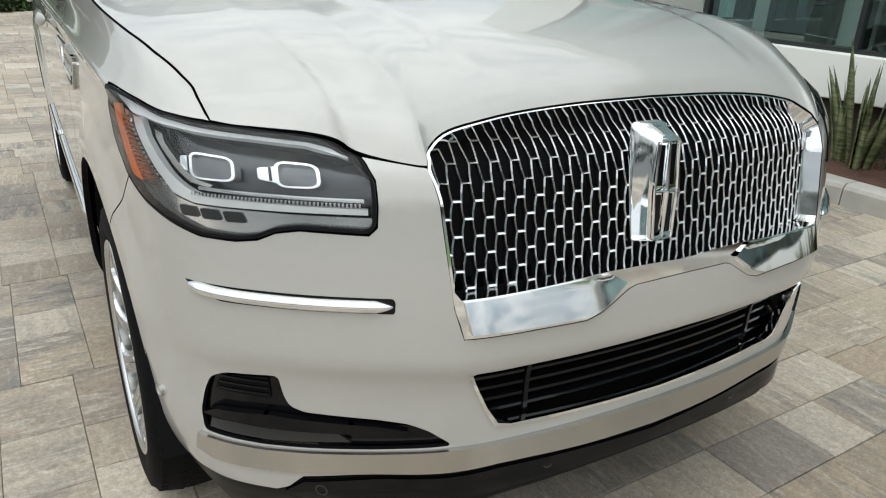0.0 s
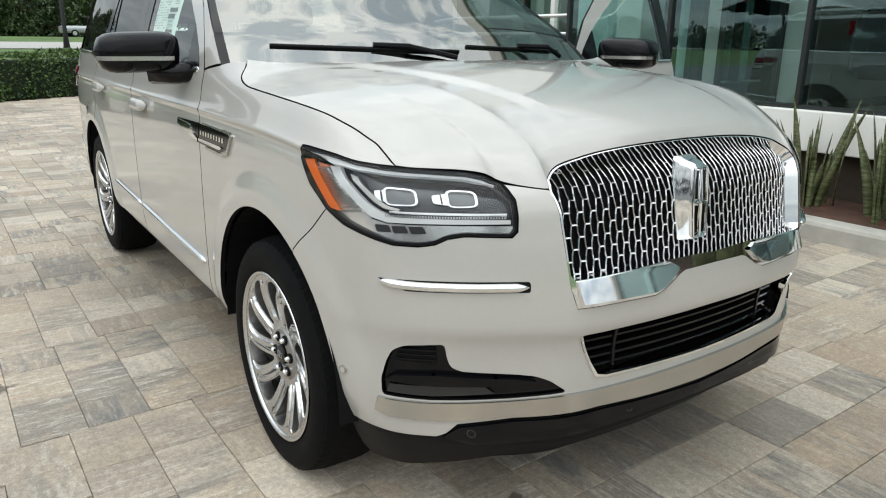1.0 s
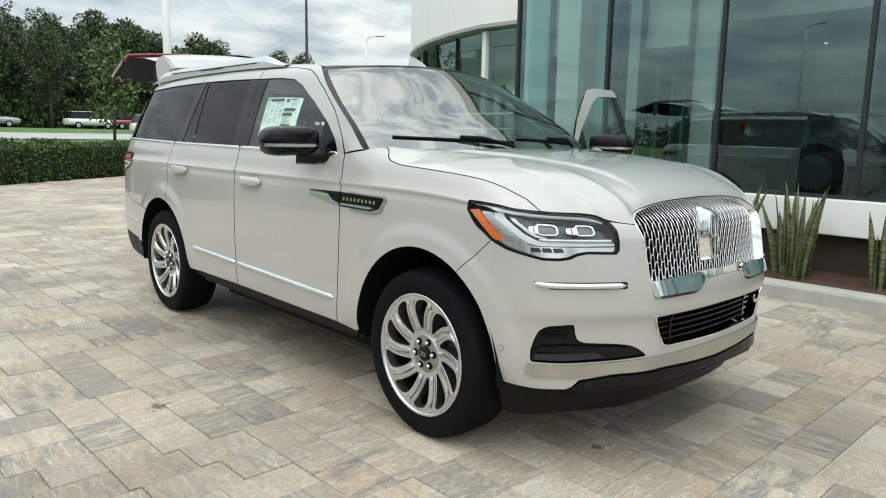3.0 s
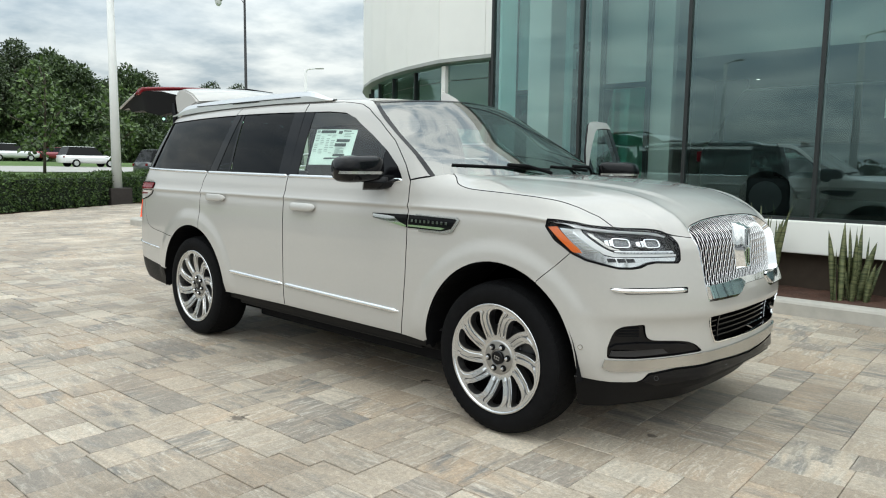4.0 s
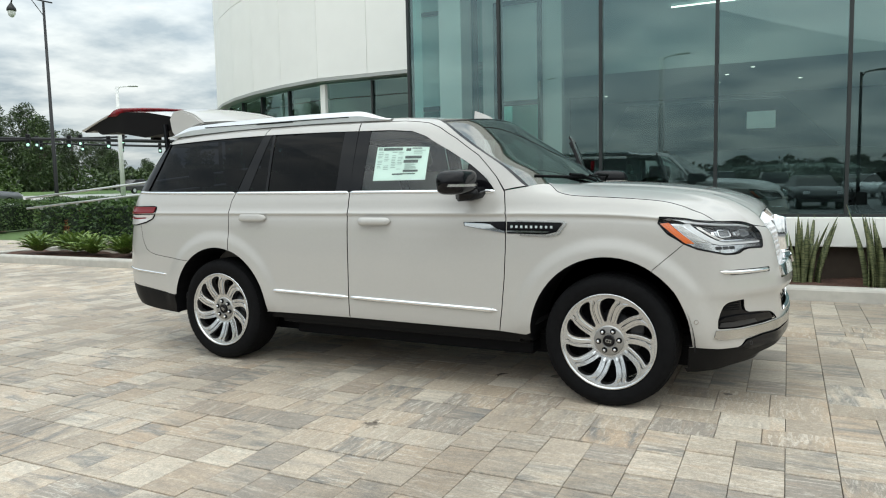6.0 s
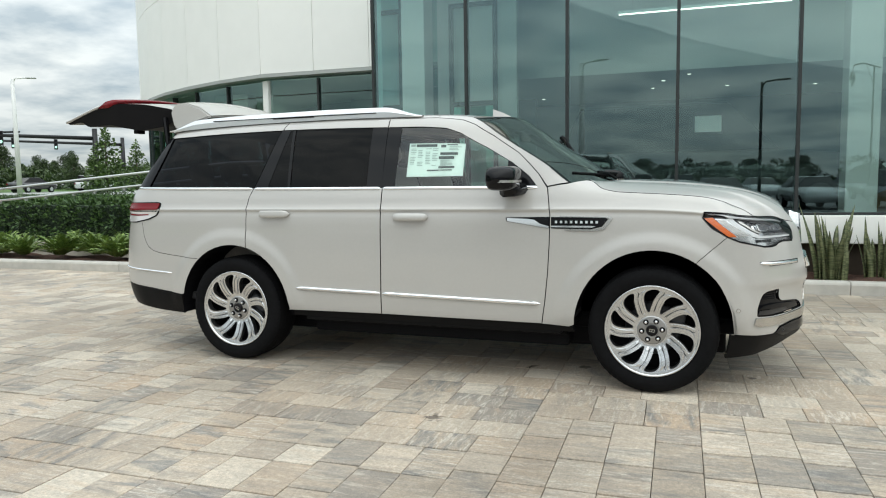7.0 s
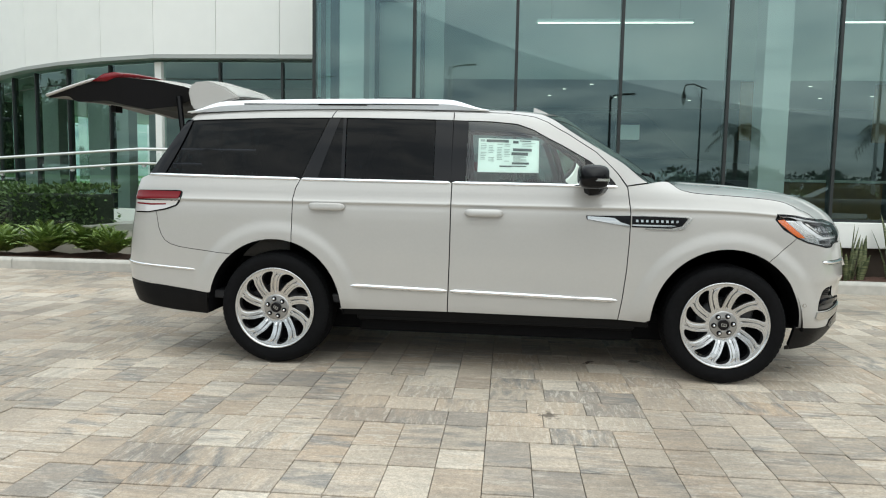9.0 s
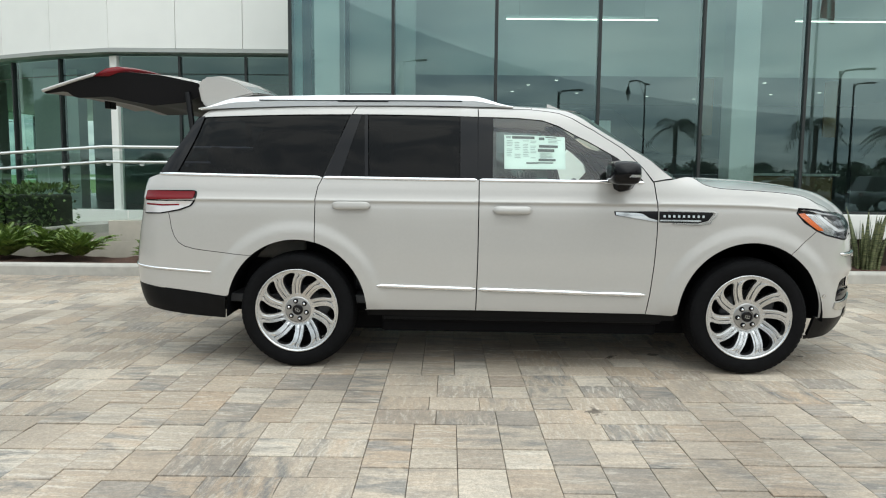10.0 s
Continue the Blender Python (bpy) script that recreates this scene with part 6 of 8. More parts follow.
MULLION = material("dark_mullion", (0.03, 0.034, 0.034), 0.4, 0.4)
ALUM = material("brushed_aluminium", (0.62, 0.63, 0.62), 0.32, 0.9, vary=0.05, scale=80)
STUCCO = material("beige_stucco", (0.46, 0.42, 0.35), 0.85, vary=0.1, scale=8, bump=0.3, bump_scale=120)
RECESS = material("brown_plinth", (0.055, 0.040, 0.028), 0.8, vary=0.2, scale=10)
FACADE = glass("green_facade_glass", (0.74, 0.95, 0.89), 2.4, sheen=(0.74, 1.0, 1.0))
FACADE_F = glass("green_shop_glass", (0.66, 0.86, 0.78), 2.1, sheen=(0.72, 0.97, 0.92))
RAIL_GLASS = glass("rail_glass", (0.86, 0.92, 0.90), 1.5)
INT_WALL = material("showroom_white_wall", (0.90, 0.91, 0.89), 0.7, vary=0.03, scale=3)
INT_FLOOR = material("showroom_floor_tile", (0.30, 0.30, 0.29), 0.25, vary=0.06, scale=2)
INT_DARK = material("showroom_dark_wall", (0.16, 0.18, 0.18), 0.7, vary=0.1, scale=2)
WOOD = material("showroom_wood", (0.32, 0.19, 0.09), 0.5, vary=0.15, scale=12)
POLE_BLACK = material("black_pole", (0.012, 0.012, 0.013), 0.45, 0.3)
POLE_WHITE = material("white_pole", (0.66, 0.66, 0.64), 0.45, vary=0.04, scale=4)
CONE_ORANGE = material("cone_orange", (0.85, 0.09, 0.02), 0.5, vary=0.05, scale=10)


def lamp_material(name, color, power):
    m = bpy.data.materials.new(name)
    m.use_nodes = True
    b = m.node_tree.nodes["Principled BSDF"]
    b.inputs["Emission Color"].default_value, b.inputs["Emission Strength"].default_value = (*color, 1), power
    return m


CEIL_LIGHT = lamp_material("linear_light", (1, 0.97, 0.9), 1.5)
DOWN_LIGHT = lamp_material("downlight_glow", (1, 0.97, 0.9), 0.7)


def leaf_material(name, dark, light, rough=0.5):
    m = bpy.data.materials.new(name)
    m.use_nodes = True
    nt = m.node_tree
    b = nt.nodes["Principled BSDF"]
    b.inputs["Roughness"].default_value = rough
    g = nt.nodes.new("ShaderNodeNewGeometry")
    r_ = nt.nodes.new("ShaderNodeValToRGB")
    r_.color_ramp.elements[0].color, r_.color_ramp.elements[1].color = (*dark, 1), (*light, 1)
    nt.links.new(g.outputs["Random Per Island"], r_.inputs[0])
    nt.links.new(r_.outputs[0], b.inputs["Base Color"])
    b.inputs["Subsurface Weight"].default_value = 0.0
    return m


LEAF_HEDGE = leaf_material("hedge_leaf", (0.028, 0.06, 0.014), (0.10, 0.17, 0.04))
LEAF_TREE = leaf_material("oak_leaf", (0.024, 0.046, 0.015), (0.075, 0.115, 0.034))
LEAF_PINE = leaf_material("pine_needle", (0.024, 0.042, 0.016), (0.065, 0.096, 0.032))
LEAF_YOUNG = leaf_material("young_tree_leaf", (0.03, 0.06, 0.012), (0.10, 0.16, 0.035))
LEAF_FERN = leaf_material("coontie_frond", (0.06, 0.115, 0.022), (0.23, 0.32, 0.07))
LEAF_FAR = leaf_material("far_leaf", (0.02, 0.034, 0.016), (0.05, 0.068, 0.03))
BARK = material("bark", (0.07, 0.055, 0.042), 0.9, vary=0.3, scale=10, bump=0.6, bump_scale=30)


def snake_material():
    m = bpy.data.materials.new("sansevieria_leaf")
    m.use_nodes = True
    nt = m.node_tree
    b = nt.nodes["Principled BSDF"]
    b.inputs["Roughness"].default_value = 0.45
    tc, mp, n1 = nt.nodes.new("ShaderNodeTexCoord"), nt.nodes.new("ShaderNodeMapping"), nt.nodes.new("ShaderNodeTexNoise")
    mp.inputs["Scale"].default_value = (8, 8, 55)
    nt.links.new(tc.outputs["Object"], mp.inputs[0])
    nt.links.new(mp.outputs[0], n1.inputs["Vector"])
    n1.inputs["Scale"].default_value, n1.inputs["Detail"].default_value = 1.0, 3
    r_ = nt.nodes.new("ShaderNodeValToRGB")
    r_.color_ramp.elements[0].position, r_.color_ramp.elements[1].position = 0.40, 0.60
    r_.color_ramp.elements[0].color, r_.color_ramp.elements[1].color = (0.065, 0.085, 0.036, 1), (0.19, 0.205, 0.10, 1)
    nt.links.new(n1.outputs["Fac"], r_.inputs[0])
    nt.links.new(r_.outputs[0], b.inputs["Base Color"])
    return m


SNAKE = snake_material()

# ---- ground ----
TWIST = radians(1.4)


def place(x, y):
    """Plan axes of the building and paving, turned slightly from the car's."""
    c, s = math.cos(TWIST), math.sin(TWIST)
    return x * c - y * s, x * s + y * c


def sheet(name, x0, x1, y0, y1, z, mat, label, nx=1, ny=1, turned=False, category="ground"):
    pts = np.array([[(*(place(x, y) if turned else (x, y)), z) for y in np.linspace(y0, y1, ny + 1)] for x in np.linspace(x0, x1, nx + 1)])
    return tagged(mesh_part(name, grid_mesh(name, pts), mat, None), label, category, kind="structure")


def terrain(x):
    """The land rises to the street on the west side."""
    return float(np.interp(x, [-900, -72, -64, -46, -26, 900], [1.35, 1.35, 0.95, 0.70, -0.115, -0.115]))


gx_ = [-900, -300, -120, -72, -68, -64, -46, -36, -26, 900]
gnd = np.array([[(x, y, terrain(x)) for y in (-900, -200, 0, 200, 900)] for x in gx_])
tagged(mesh_part("ground", grid_mesh("ground", gnd), GRASS, None), "wide green grass ground reaching the horizon", "ground", kind="structure")
sheet("pavement", -24.2, 12, -9, 7.5, -0.10, JOINT, "sandy joints and bed of the paved forecourt", category="pavement")
sheet("asphalt_yard", -60, 90, -84, -9.02, -0.06, ASPHALT, "dark asphalt car park behind the forecourt", category="ground")

# ---- building ----
BX0, BX1, BY = -4.40, 9.6, 4.72
GX = [BX0 + 1.492 * k for k in range(10)]
SILL, TOP = 0.86, 5.65


def wall_obj(name, bm, mat, label, category="wall"):
    return tagged(part(name, bm, mat, None), label, category, kind="structure")


def turn_mesh(bm):
    for v in bm.verts:
        v.co.x, v.co.y = place(v.co.x, v.co.y)
    return bm


def tbox(lo, hi, bevel=0.0):
    return turn_mesh(boxes((lo, hi), bevel=bevel))


# glass pavilion: white sill, panes, fins, floor and roof
sill = wall_obj("wall_south", tbox((BX0 - 0.05, BY - 0.13, 0.50), (BX1, BY + 0.14, SILL), 0.01), WALL_WHITE, "white metal sill band under the glass front")
wall_obj("plinth", tbox((BX0 + 0.1, BY + 0.02, -0.1), (BX1, BY + 0.12, 0.498)), RECESS, "recessed brown plinth below the white sill")
curtain = thing("window_1", "tall green-tinted glass curtain wall with dark mullions", "glass wall", kind="structure")
for k, x in enumerate(GX[:-1]):
    outer_face(part("pane", tbox((x + 0.02, BY - 0.01, SILL + 0.03), (GX[k + 1] - 0.02, BY + 0.014, TOP)), FACADE, curtain), (0, -1, 0))
for k, x in enumerate(GX):
    part("mullion", tbox((x - 0.022, BY - 0.045, SILL), (x + 0.022, BY + 0.11, TOP), 0.004), MULLION, curtain)
part("sill_rail", tbox((BX0, BY - 0.04, SILL), (BX1, BY + 0.10, SILL + 0.035)), MULLION, curtain)
curtain2 = thing("window_2", "green-tinted glass return wall of the pavilion", "glass wall", kind="structure")
for k in range(3):
    y0 = BY + 0.02 + 1.28 * k
    outer_face(part("pane", tbox((BX0 - 0.012, y0 + 0.02, SILL + 0.03), (BX0 + 0.012, y0 + 1.26, TOP)), FACADE, curtain2), (-1, 0, 0))
    part("mullion", tbox((BX0 - 0.04, y0 + 1.26, SILL), (BX0 + 0.06, y0 + 1.30, TOP)), MULLION, curtain2)
wall_obj("wall_west", tbox((BX0 - 0.06, BY, 0.5), (BX0 + 0.1, BY + 4.2, SILL), 0.01), WALL_WHITE, "white metal sill of the return wall")
wall_obj("floor", tbox((BX0 + 0.2, BY + 0.15, 0.30), (BX1, 19, 0.42)), INT_FLOOR, "grey showroom tile floor", "floor")
wall_obj("roof_slab", tbox((BX0 - 0.1, BY - 0.1, TOP), (BX1 + 0.1, 20, TOP + 0.5), 0.02), WALL_WHITE, "white roof slab over the glass front", "roof")
ceil = turn_mesh(boxes(((BX0 + 0.1, BY + 0.2, 5.5), (BX1, 19, 5.62)), ((BX0 + 0.1, 9.45, 3.5), (BX1, 15, 3.62)), ((BX0 + 0.1, 9.45, 3.62), (BX1, 9.6, 5.49))))
wall_obj("ceiling", ceil, INT_WALL, "white stepped showroom ceiling", "ceiling")
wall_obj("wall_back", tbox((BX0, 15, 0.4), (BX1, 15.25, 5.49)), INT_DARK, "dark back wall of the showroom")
wall_obj("wall_inner_west", tbox((-4.34, 8.75, 0.4), (-4.22, 15.2, 5.49)), INT_WALL, "white inner side wall of the showroom")
wall_obj("wall_east", tbox((BX1, BY, 0), (BX1 + 0.25, 19, 5.6)), WALL_WHITE, "white end wall of the building")
for x, w in ((-3.96, 0.39), (2.435, 0.39), (8.6, 0.39)):
    wall_obj("column", tbox((x - w / 2, BY + 0.55, 0.4), (x + w / 2, BY + 0.97, 5.49), 0.01), INT_WALL, "white square showroom column behind the glass", "column")
wall_obj("wall_inner", tbox((-4.2, 7.2, 0.4), (-2.7, 7.35, 5.49)), INT_WALL, "white inner partition with a doorway")
dr = thing("door_1", "dark framed glazed inner door", "door", kind="structure")
part("door_frame", turn_mesh(boxes(((-3.95, 7.12, 0.42), (-3.88, 7.2, 4.6)), ((-3.12, 7.12, 0.42), (-3.05, 7.2, 4.6)), ((-3.95, 7.12, 4.53), (-3.05, 7.2, 4.6)), ((-3.95, 7.12, 2.75), (-3.05, 7.2, 2.83)))), MULLION, dr)
part("door_pane", tbox((-3.87, 7.15, 0.42), (-3.13, 7.17, 2.74)), FACADE_F, dr)
for k, (x, y) in enumerate(((0.45, 8.25), (6.0, 8.25))):
    cl_ = thing("linear_ceiling_light", "slim glowing linear ceiling light", "ceiling light", group="showroom lights")
    part("light_body", tbox((x - 1.47, y - 0.04, 4.40), (x + 1.47, y + 0.04, 4.449)), ALUM, cl_)
    for xo in (-1.2, 1.2):
        part("hanger", turn_mesh(tube([(x + xo, y, 4.449), (x + xo, y, 5.5)], 0.006, 6)), ALUM, cl_)
    part("diffuser", tbox((x - 1.45, y - 0.018, 4.385), (x + 1.45, y + 0.018, 4.398)), CEIL_LIGHT, cl_)
rr_ = random.Random(3)
for k in range(14):
    x, y = rr_.uniform(-3.5, 9), rr_.uniform(10, 14)
    dl = thing("downlight", "small round ceiling downlight", "ceiling light", group="showroom downlights")
    bm = lathe([(0.0, 3.49), (0.032, 3.49), (0.042, 3.499)], 16)
    bmesh.ops.translate(bm, verts=bm.verts, vec=(*place(x, y), 0))
    part("lamp_face", bm, DOWN_LIGHT, dl)
for x, y in ((3.4, 9.6), (6.2, 9.9)):
    wp_ = thing("wood_pillar", "warm lit wooden panel inside the showroom", "panel")
    part("board", tbox((x - 0.14, y, 2.3), (x + 0.14, y + 0.06, 3.9), 0.01), WOOD, wp_)
desk = thing("reception_desk", "brown wooden reception desk inside the showroom", "desk")
part("desk_body", tbox((3.2, 10.0, 0.42), (6.4, 10.7, 1.45), 0.02), WOOD, desk)
part("desk_top", tbox((3.1, 9.9, 1.455), (6.5, 10.8, 1.51), 0.01), INT_WALL, desk)

# curved white wing: straight bays, a slight kink at the white post, then a wide curve
WX, WY = -8.83, 8.49
WZ0, WZ1, WZ2 = 3.80, 6.25, 9.6


def wing_path(back):
    """Joints of the wing's face, set back from it by some metres."""
    pts = [(WX + 1.33 * k, WY + back) for k in (4, 3, 2, 1, 0)]
    r, a0 = 14.0, radians(14)
    cx, cy = WX + r * math.sin(a0), WY + r * math.cos(a0)
    for k in range(1, 17):
        a = a0 + 1.45 * k / r
        pts.append((cx - (r - back) * math.sin(a), cy - (r - back) * math.cos(a)))
    return pts


def ribbon(path, z0, z1, thick, name):
    """A wall along a plan path, with thickness."""
    bm = bmesh.new()
    p = np.array(path)
    t = np.gradient(p, axis=0)
    n = np.stack([t[:, 1], -t[:, 0]], -1)
    n /= np.linalg.norm(n, axis=1, keepdims=True)
    if (n[1] * np.array([0, 1])).sum() < 0:
        n = -n
    ids = []
    for a, b in zip(p, p + n * thick):
        ids.append([bm.verts.new((*place(*q), z)) for q, z in ((a, z0), (a, z1), (b, z1), (b, z0))])
    for a, b in zip(ids, ids[1:]):
        for k in range(4):
            bm.faces.new((a[k], a[(k + 1) % 4], b[(k + 1) % 4], b[k]))
    bm.faces.new(ids[0])
    bm.faces.new(ids[-1][::-1])
    bmesh.ops.recalc_face_normals(bm, faces=bm.faces)
    return bm


wing = wall_obj("wall_curved", ribbon(wing_path(0.10), WZ0 + 0.05, WZ2, 0.3, "w"), WALL_TRIM, "curved white panelled upper wall")
wp = wing_path(0.0)
for a, b in zip(wp, wp[1:]):
    for z0, z1 in ((WZ0 + 0.03, WZ1 - 0.006), (WZ1 + 0.006, WZ2)):
        u_ = np.subtract(b, a) / np.linalg.norm(np.subtract(b, a))
        a2, b2 = np.array(a) + u_ * 0.005, np.array(b) - u_ * 0.005
        part("panel", ribbon([tuple(a2), tuple((a2 + b2) / 2), tuple(b2)], z0, z1, 0.09, "p"), WALL_WHITE, wing)
wall_obj("wing_trim", ribbon(wing_path(-0.03), WZ0 - 0.055, WZ0 + 0.02, 0.5, "t"), WALL_TRIM, "grey metal edge trim under the white wall", "trim")
wall_obj("soffit", ribbon(wing_path(0.5), WZ0 - 0.06, WZ0 - 0.02, 4.2, "s"), WALL_WHITE, "white soffit", "ceiling")
shop = thing("window_3", "green-tinted ground floor shop glass below the white wing", "glass wall", kind="structure")
sp = wing_path(0.22)
for i, (a, b) in enumerate(zip(sp, sp[1:])):
    u_ = np.subtract(b, a) / np.linalg.norm(np.subtract(b, a))
    n_ = Vector((*place(u_[1], -u_[0]), 0))
    if n_.y > 0:
        n_ = -n_
    for z0, z1, nm in ((0.62, WZ0 - 0.45, "pane"), (WZ0 - 0.43, WZ0 - 0.055, "transom_pane")):
        outer_face(part(nm, ribbon([a, tuple((np.array(a) + b) / 2), b], z0, z1, 0.02, "g"), FACADE_F, shop), n_)
    wide = 0.085 if i == 4 else 0.022
    q0, q1 = np.array(a) - u_ * wide, np.array(a) + u_ * wide
    part("mullion", ribbon([tuple(q0 + np.array([0, -0.05])), tuple((q0 + q1) / 2 + np.array([0, -0.05])), tuple(q1 + np.array([0, -0.05]))], 0.5, WZ0 - 0.1, 0.14, "m"), WALL_WHITE if i == 4 else MULLION, shop)
wall_obj("wing_sill", ribbon(wing_path(0.12), -0.1, 0.62, 0.25, "b"), WALL_WHITE, "white low base wall of the wing")
wall_obj("wing_floor", ribbon(wing_path(0.5), 0.3, 0.5, 5.5, "f"), INT_FLOOR, "showroom floor of the wing", "floor")
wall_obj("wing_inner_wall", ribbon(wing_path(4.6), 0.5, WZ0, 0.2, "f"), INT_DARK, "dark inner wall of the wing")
for k in (6, 9):
    a = wing_path(1.3)[k]
    wall_obj("wing_column", tbox((a[0] - 0.5, a[1] - 0.2, 0.5), (a[0] + 0.5, a[1] + 0.2, WZ0 - 0.1)), INT_WALL, "pale interior wall end behind the shop glass", "column")

# ---- planter, kerbs, ramp and railing ----
def kerb(name, path, w, h, label):
    p = spline(path, max(12, int(np.linalg.norm(np.diff(np.array(path), axis=0), axis=1).sum() / 0.25)))
    t = np.gradient(p, axis=0)
    n = np.stack([-t[:, 1], t[:, 0]], -1)
    n /= np.linalg.norm(n, axis=1, keepdims=True)
    bm = bmesh.new()
    sec = [(0, -0.1), (0, h - 0.035), (0.012, h - 0.012), (0.035, h), (w - 0.03, h), (w, h - 0.02), (w, -0.1)]
    ids = [[bm.verts.new((*place(*(q + m_ * d)), z)) for d, z in sec] for q, m_ in zip(p, n)]
    for a, b in zip(ids, ids[1:]):
        for k in range(len(sec) - 1):
            bm.faces.new((a[k], b[k], b[k + 1], a[k + 1]))
    bm.faces.new(ids[0])
    bm.faces.new(ids[-1][::-1])
    bmesh.ops.recalc_face_normals(bm, faces=bm.faces)
    return tagged(part(name, bm, CONCRETE, None), label, "kerb", kind="structure")


KY = 3.50
for k in range(9):
    x0 = -13.6 + 2.6 * k
    kerb("kerb", [(x0, KY), (x0 + 1.3, KY), (x0 + 2.592, KY)], 0.19, 0.15, "rounded pale concrete kerb along the planter")
kerb("kerb", [(-13.6, KY), (-13.85, KY + 0.12), (-13.95, KY + 0.4), (-13.95, KY + 1.2), (-13.7, 6.0)][::-1], 0.19, 0.15, "rounded end of the concrete planter kerb")


def mulch_bed(x0, x1, y0, y1, z, name="planter_bed"):
    nx, ny = int((x1 - x0) / 0.12), max(4, int((y1 - y0) / 0.12))
    pts = np.array([[(*place(x, y), z + 0.05 * noise.noise((x * 2.2, y * 2.2, 0)) + 0.03 * noise.noise((x * 9, y * 9, 3))) for y in np.linspace(y0, y1, ny)] for x in np.linspace(x0, x1, nx)])
    return tagged(mesh_part(name, grid_mesh(name, pts), MULCH, None, smooth=True), "red-brown mulch bed behind the kerb", "planter bed", kind="structure")


mulch_bed(-13.8, 9.6, KY + 0.16, BY + 0.1, 0.10)
wall_obj("ramp_wall", turn_mesh(boxes(((-12.9, 5.25, -0.1), (-4.6, 5.45, 0.30)), ((-7.4, 5.25, 0.29), (-4.6, 5.45, 0.62)), bevel=0.01)), STUCCO, "low beige stucco ramp wall")
bm = bmesh.new()
prof = [(-15.5, -0.02), (-7.4, 0.56), (-4.45, 0.56)]
a_ = [[bm.verts.new((*place(x, y), z)) for y in (5.45, 7.2)] for x, z in prof]
b_ = [[bm.verts.new((*place(x, y), -0.1)) for y in (5.45, 7.2)] for x, z in prof]
for A in (a_,):
    for p, q in zip(A, A[1:]):
        bm.faces.new((p[0], q[0], q[1], p[1]))
for p, q, r1, r2 in ((a_[0], a_[1], b_[0], b_[1]), (a_[1], a_[2], b_[1], b_[2])):
    bm.faces.new((p[0], r1[0], r2[0], q[0]))
    bm.faces.new((p[1], q[1], r2[1], r1[1]))
wall_obj("ramp", bm, CONCRETE, "pale concrete access ramp", "ramp")
railing = thing("ramp_railing", "steel handrail with clear glass panels along the ramp", "railing")


def rail_z(x, base):
    return base + float(np.interp(x, [-15.5, -7.4, -4.4], [-0.60, 0.0, 0.0]))


for base, rad in ((1.76, 0.024), (1.53, 0.022)):
    part("handrail", tube([(*place(x, 5.2), rail_z(x, base)) for x in (-14.6, -12, -10, -7.4, -6, -4.5)], rad, 10), ALUM, railing, "round steel handrail", smooth=True)
for k in range(8):
    x0, x1 = -14.4 + 1.22 * k, -14.4 + 1.22 * k + 1.20
    bm = bmesh.new()
    qs = []
    for dy in (0, 0.014):
        qs += [bm.verts.new((*place(x, 5.27 + dy), rail_z(x, z))) for x, z in ((x0, 0.45), (x1, 0.45), (x1, 1.70), (x0, 1.70))]
    for f in ((0, 1, 2, 3), (7, 6, 5, 4), (0, 4, 5, 1), (2, 6, 7, 3), (1, 5, 6, 2), (0, 3, 7, 4)):
        bm.faces.new([qs[i] for i in f])
    bmesh.ops.recalc_face_normals(bm, faces=bm.faces)
    outer_face(part("glass_panel", bm, RAIL_GLASS, railing), (0, -1, 0))
    for x in (x0 + 0.25, x1 - 0.25):
        bm = lathe([(0.0, -0.01), (0.032, -0.01), (0.032, 0.03), (0.0, 0.03)], 14, axis="y")
        bmesh.ops.translate(bm, verts=bm.verts, vec=(*place(x, 5.22), rail_z(x, 1.50)))
        part("clamp", bm, ALUM, railing)


# ---- plants ----
def card_leaf(V, F, c, d, n, L, W, fold=0.25):
    """A folded, pointed leaf of six points."""
    d, n = d / (np.linalg.norm(d) + 1e-9), n / (np.linalg.norm(n) + 1e-9)
    s = np.cross(d, n)
    k = len(V)
    V.extend([c, c + d * L * 0.45 + s * W + n * W * fold, c + d * L, c + d * L * 0.45 - s * W + n * W * fold, c + d * L * 0.5])
    F.extend([(k, k + 1, k + 4), (k + 1, k + 2, k + 4), (k + 2, k + 3, k + 4), (k + 3, k, k + 4)])


def leaf_cloud(rng, centres, radii, count, L, W, squash=0.8):
    """Leaves thrown through clumps; denser near each clump's skin."""
    V, F = [], []
    for c, r in zip(centres, radii):
        m_ = max(4, int(count * r * r))
        dirs = rng.normal(size=(m_, 3))
        dirs /= np.linalg.norm(dirs, axis=1, keepdims=True)
        rad = r * rng.uniform(0.35, 1.05, m_) ** 0.5
        pos = np.array(c) + dirs * rad[:, None] * np.array([1, 1, squash])
        for p, d in zip(pos, dirs):
            dd = d + rng.normal(size=3) * 0.7
            nn = rng.normal(size=3) + np.array([0, 0, 0.8])
            card_leaf(V, F, p, dd, nn, L * rng.uniform(0.6, 1.25), W * rng.uniform(0.7, 1.2))
    return V, F


def leaf_part(name, VF, mat, parent, label="", kind=""):
    me = bpy.data.meshes.new(name)
    me.from_pydata([tuple(v) for v in VF[0]], [], VF[1])
    return mesh_part(name, me, mat, parent, label, kind=kind)


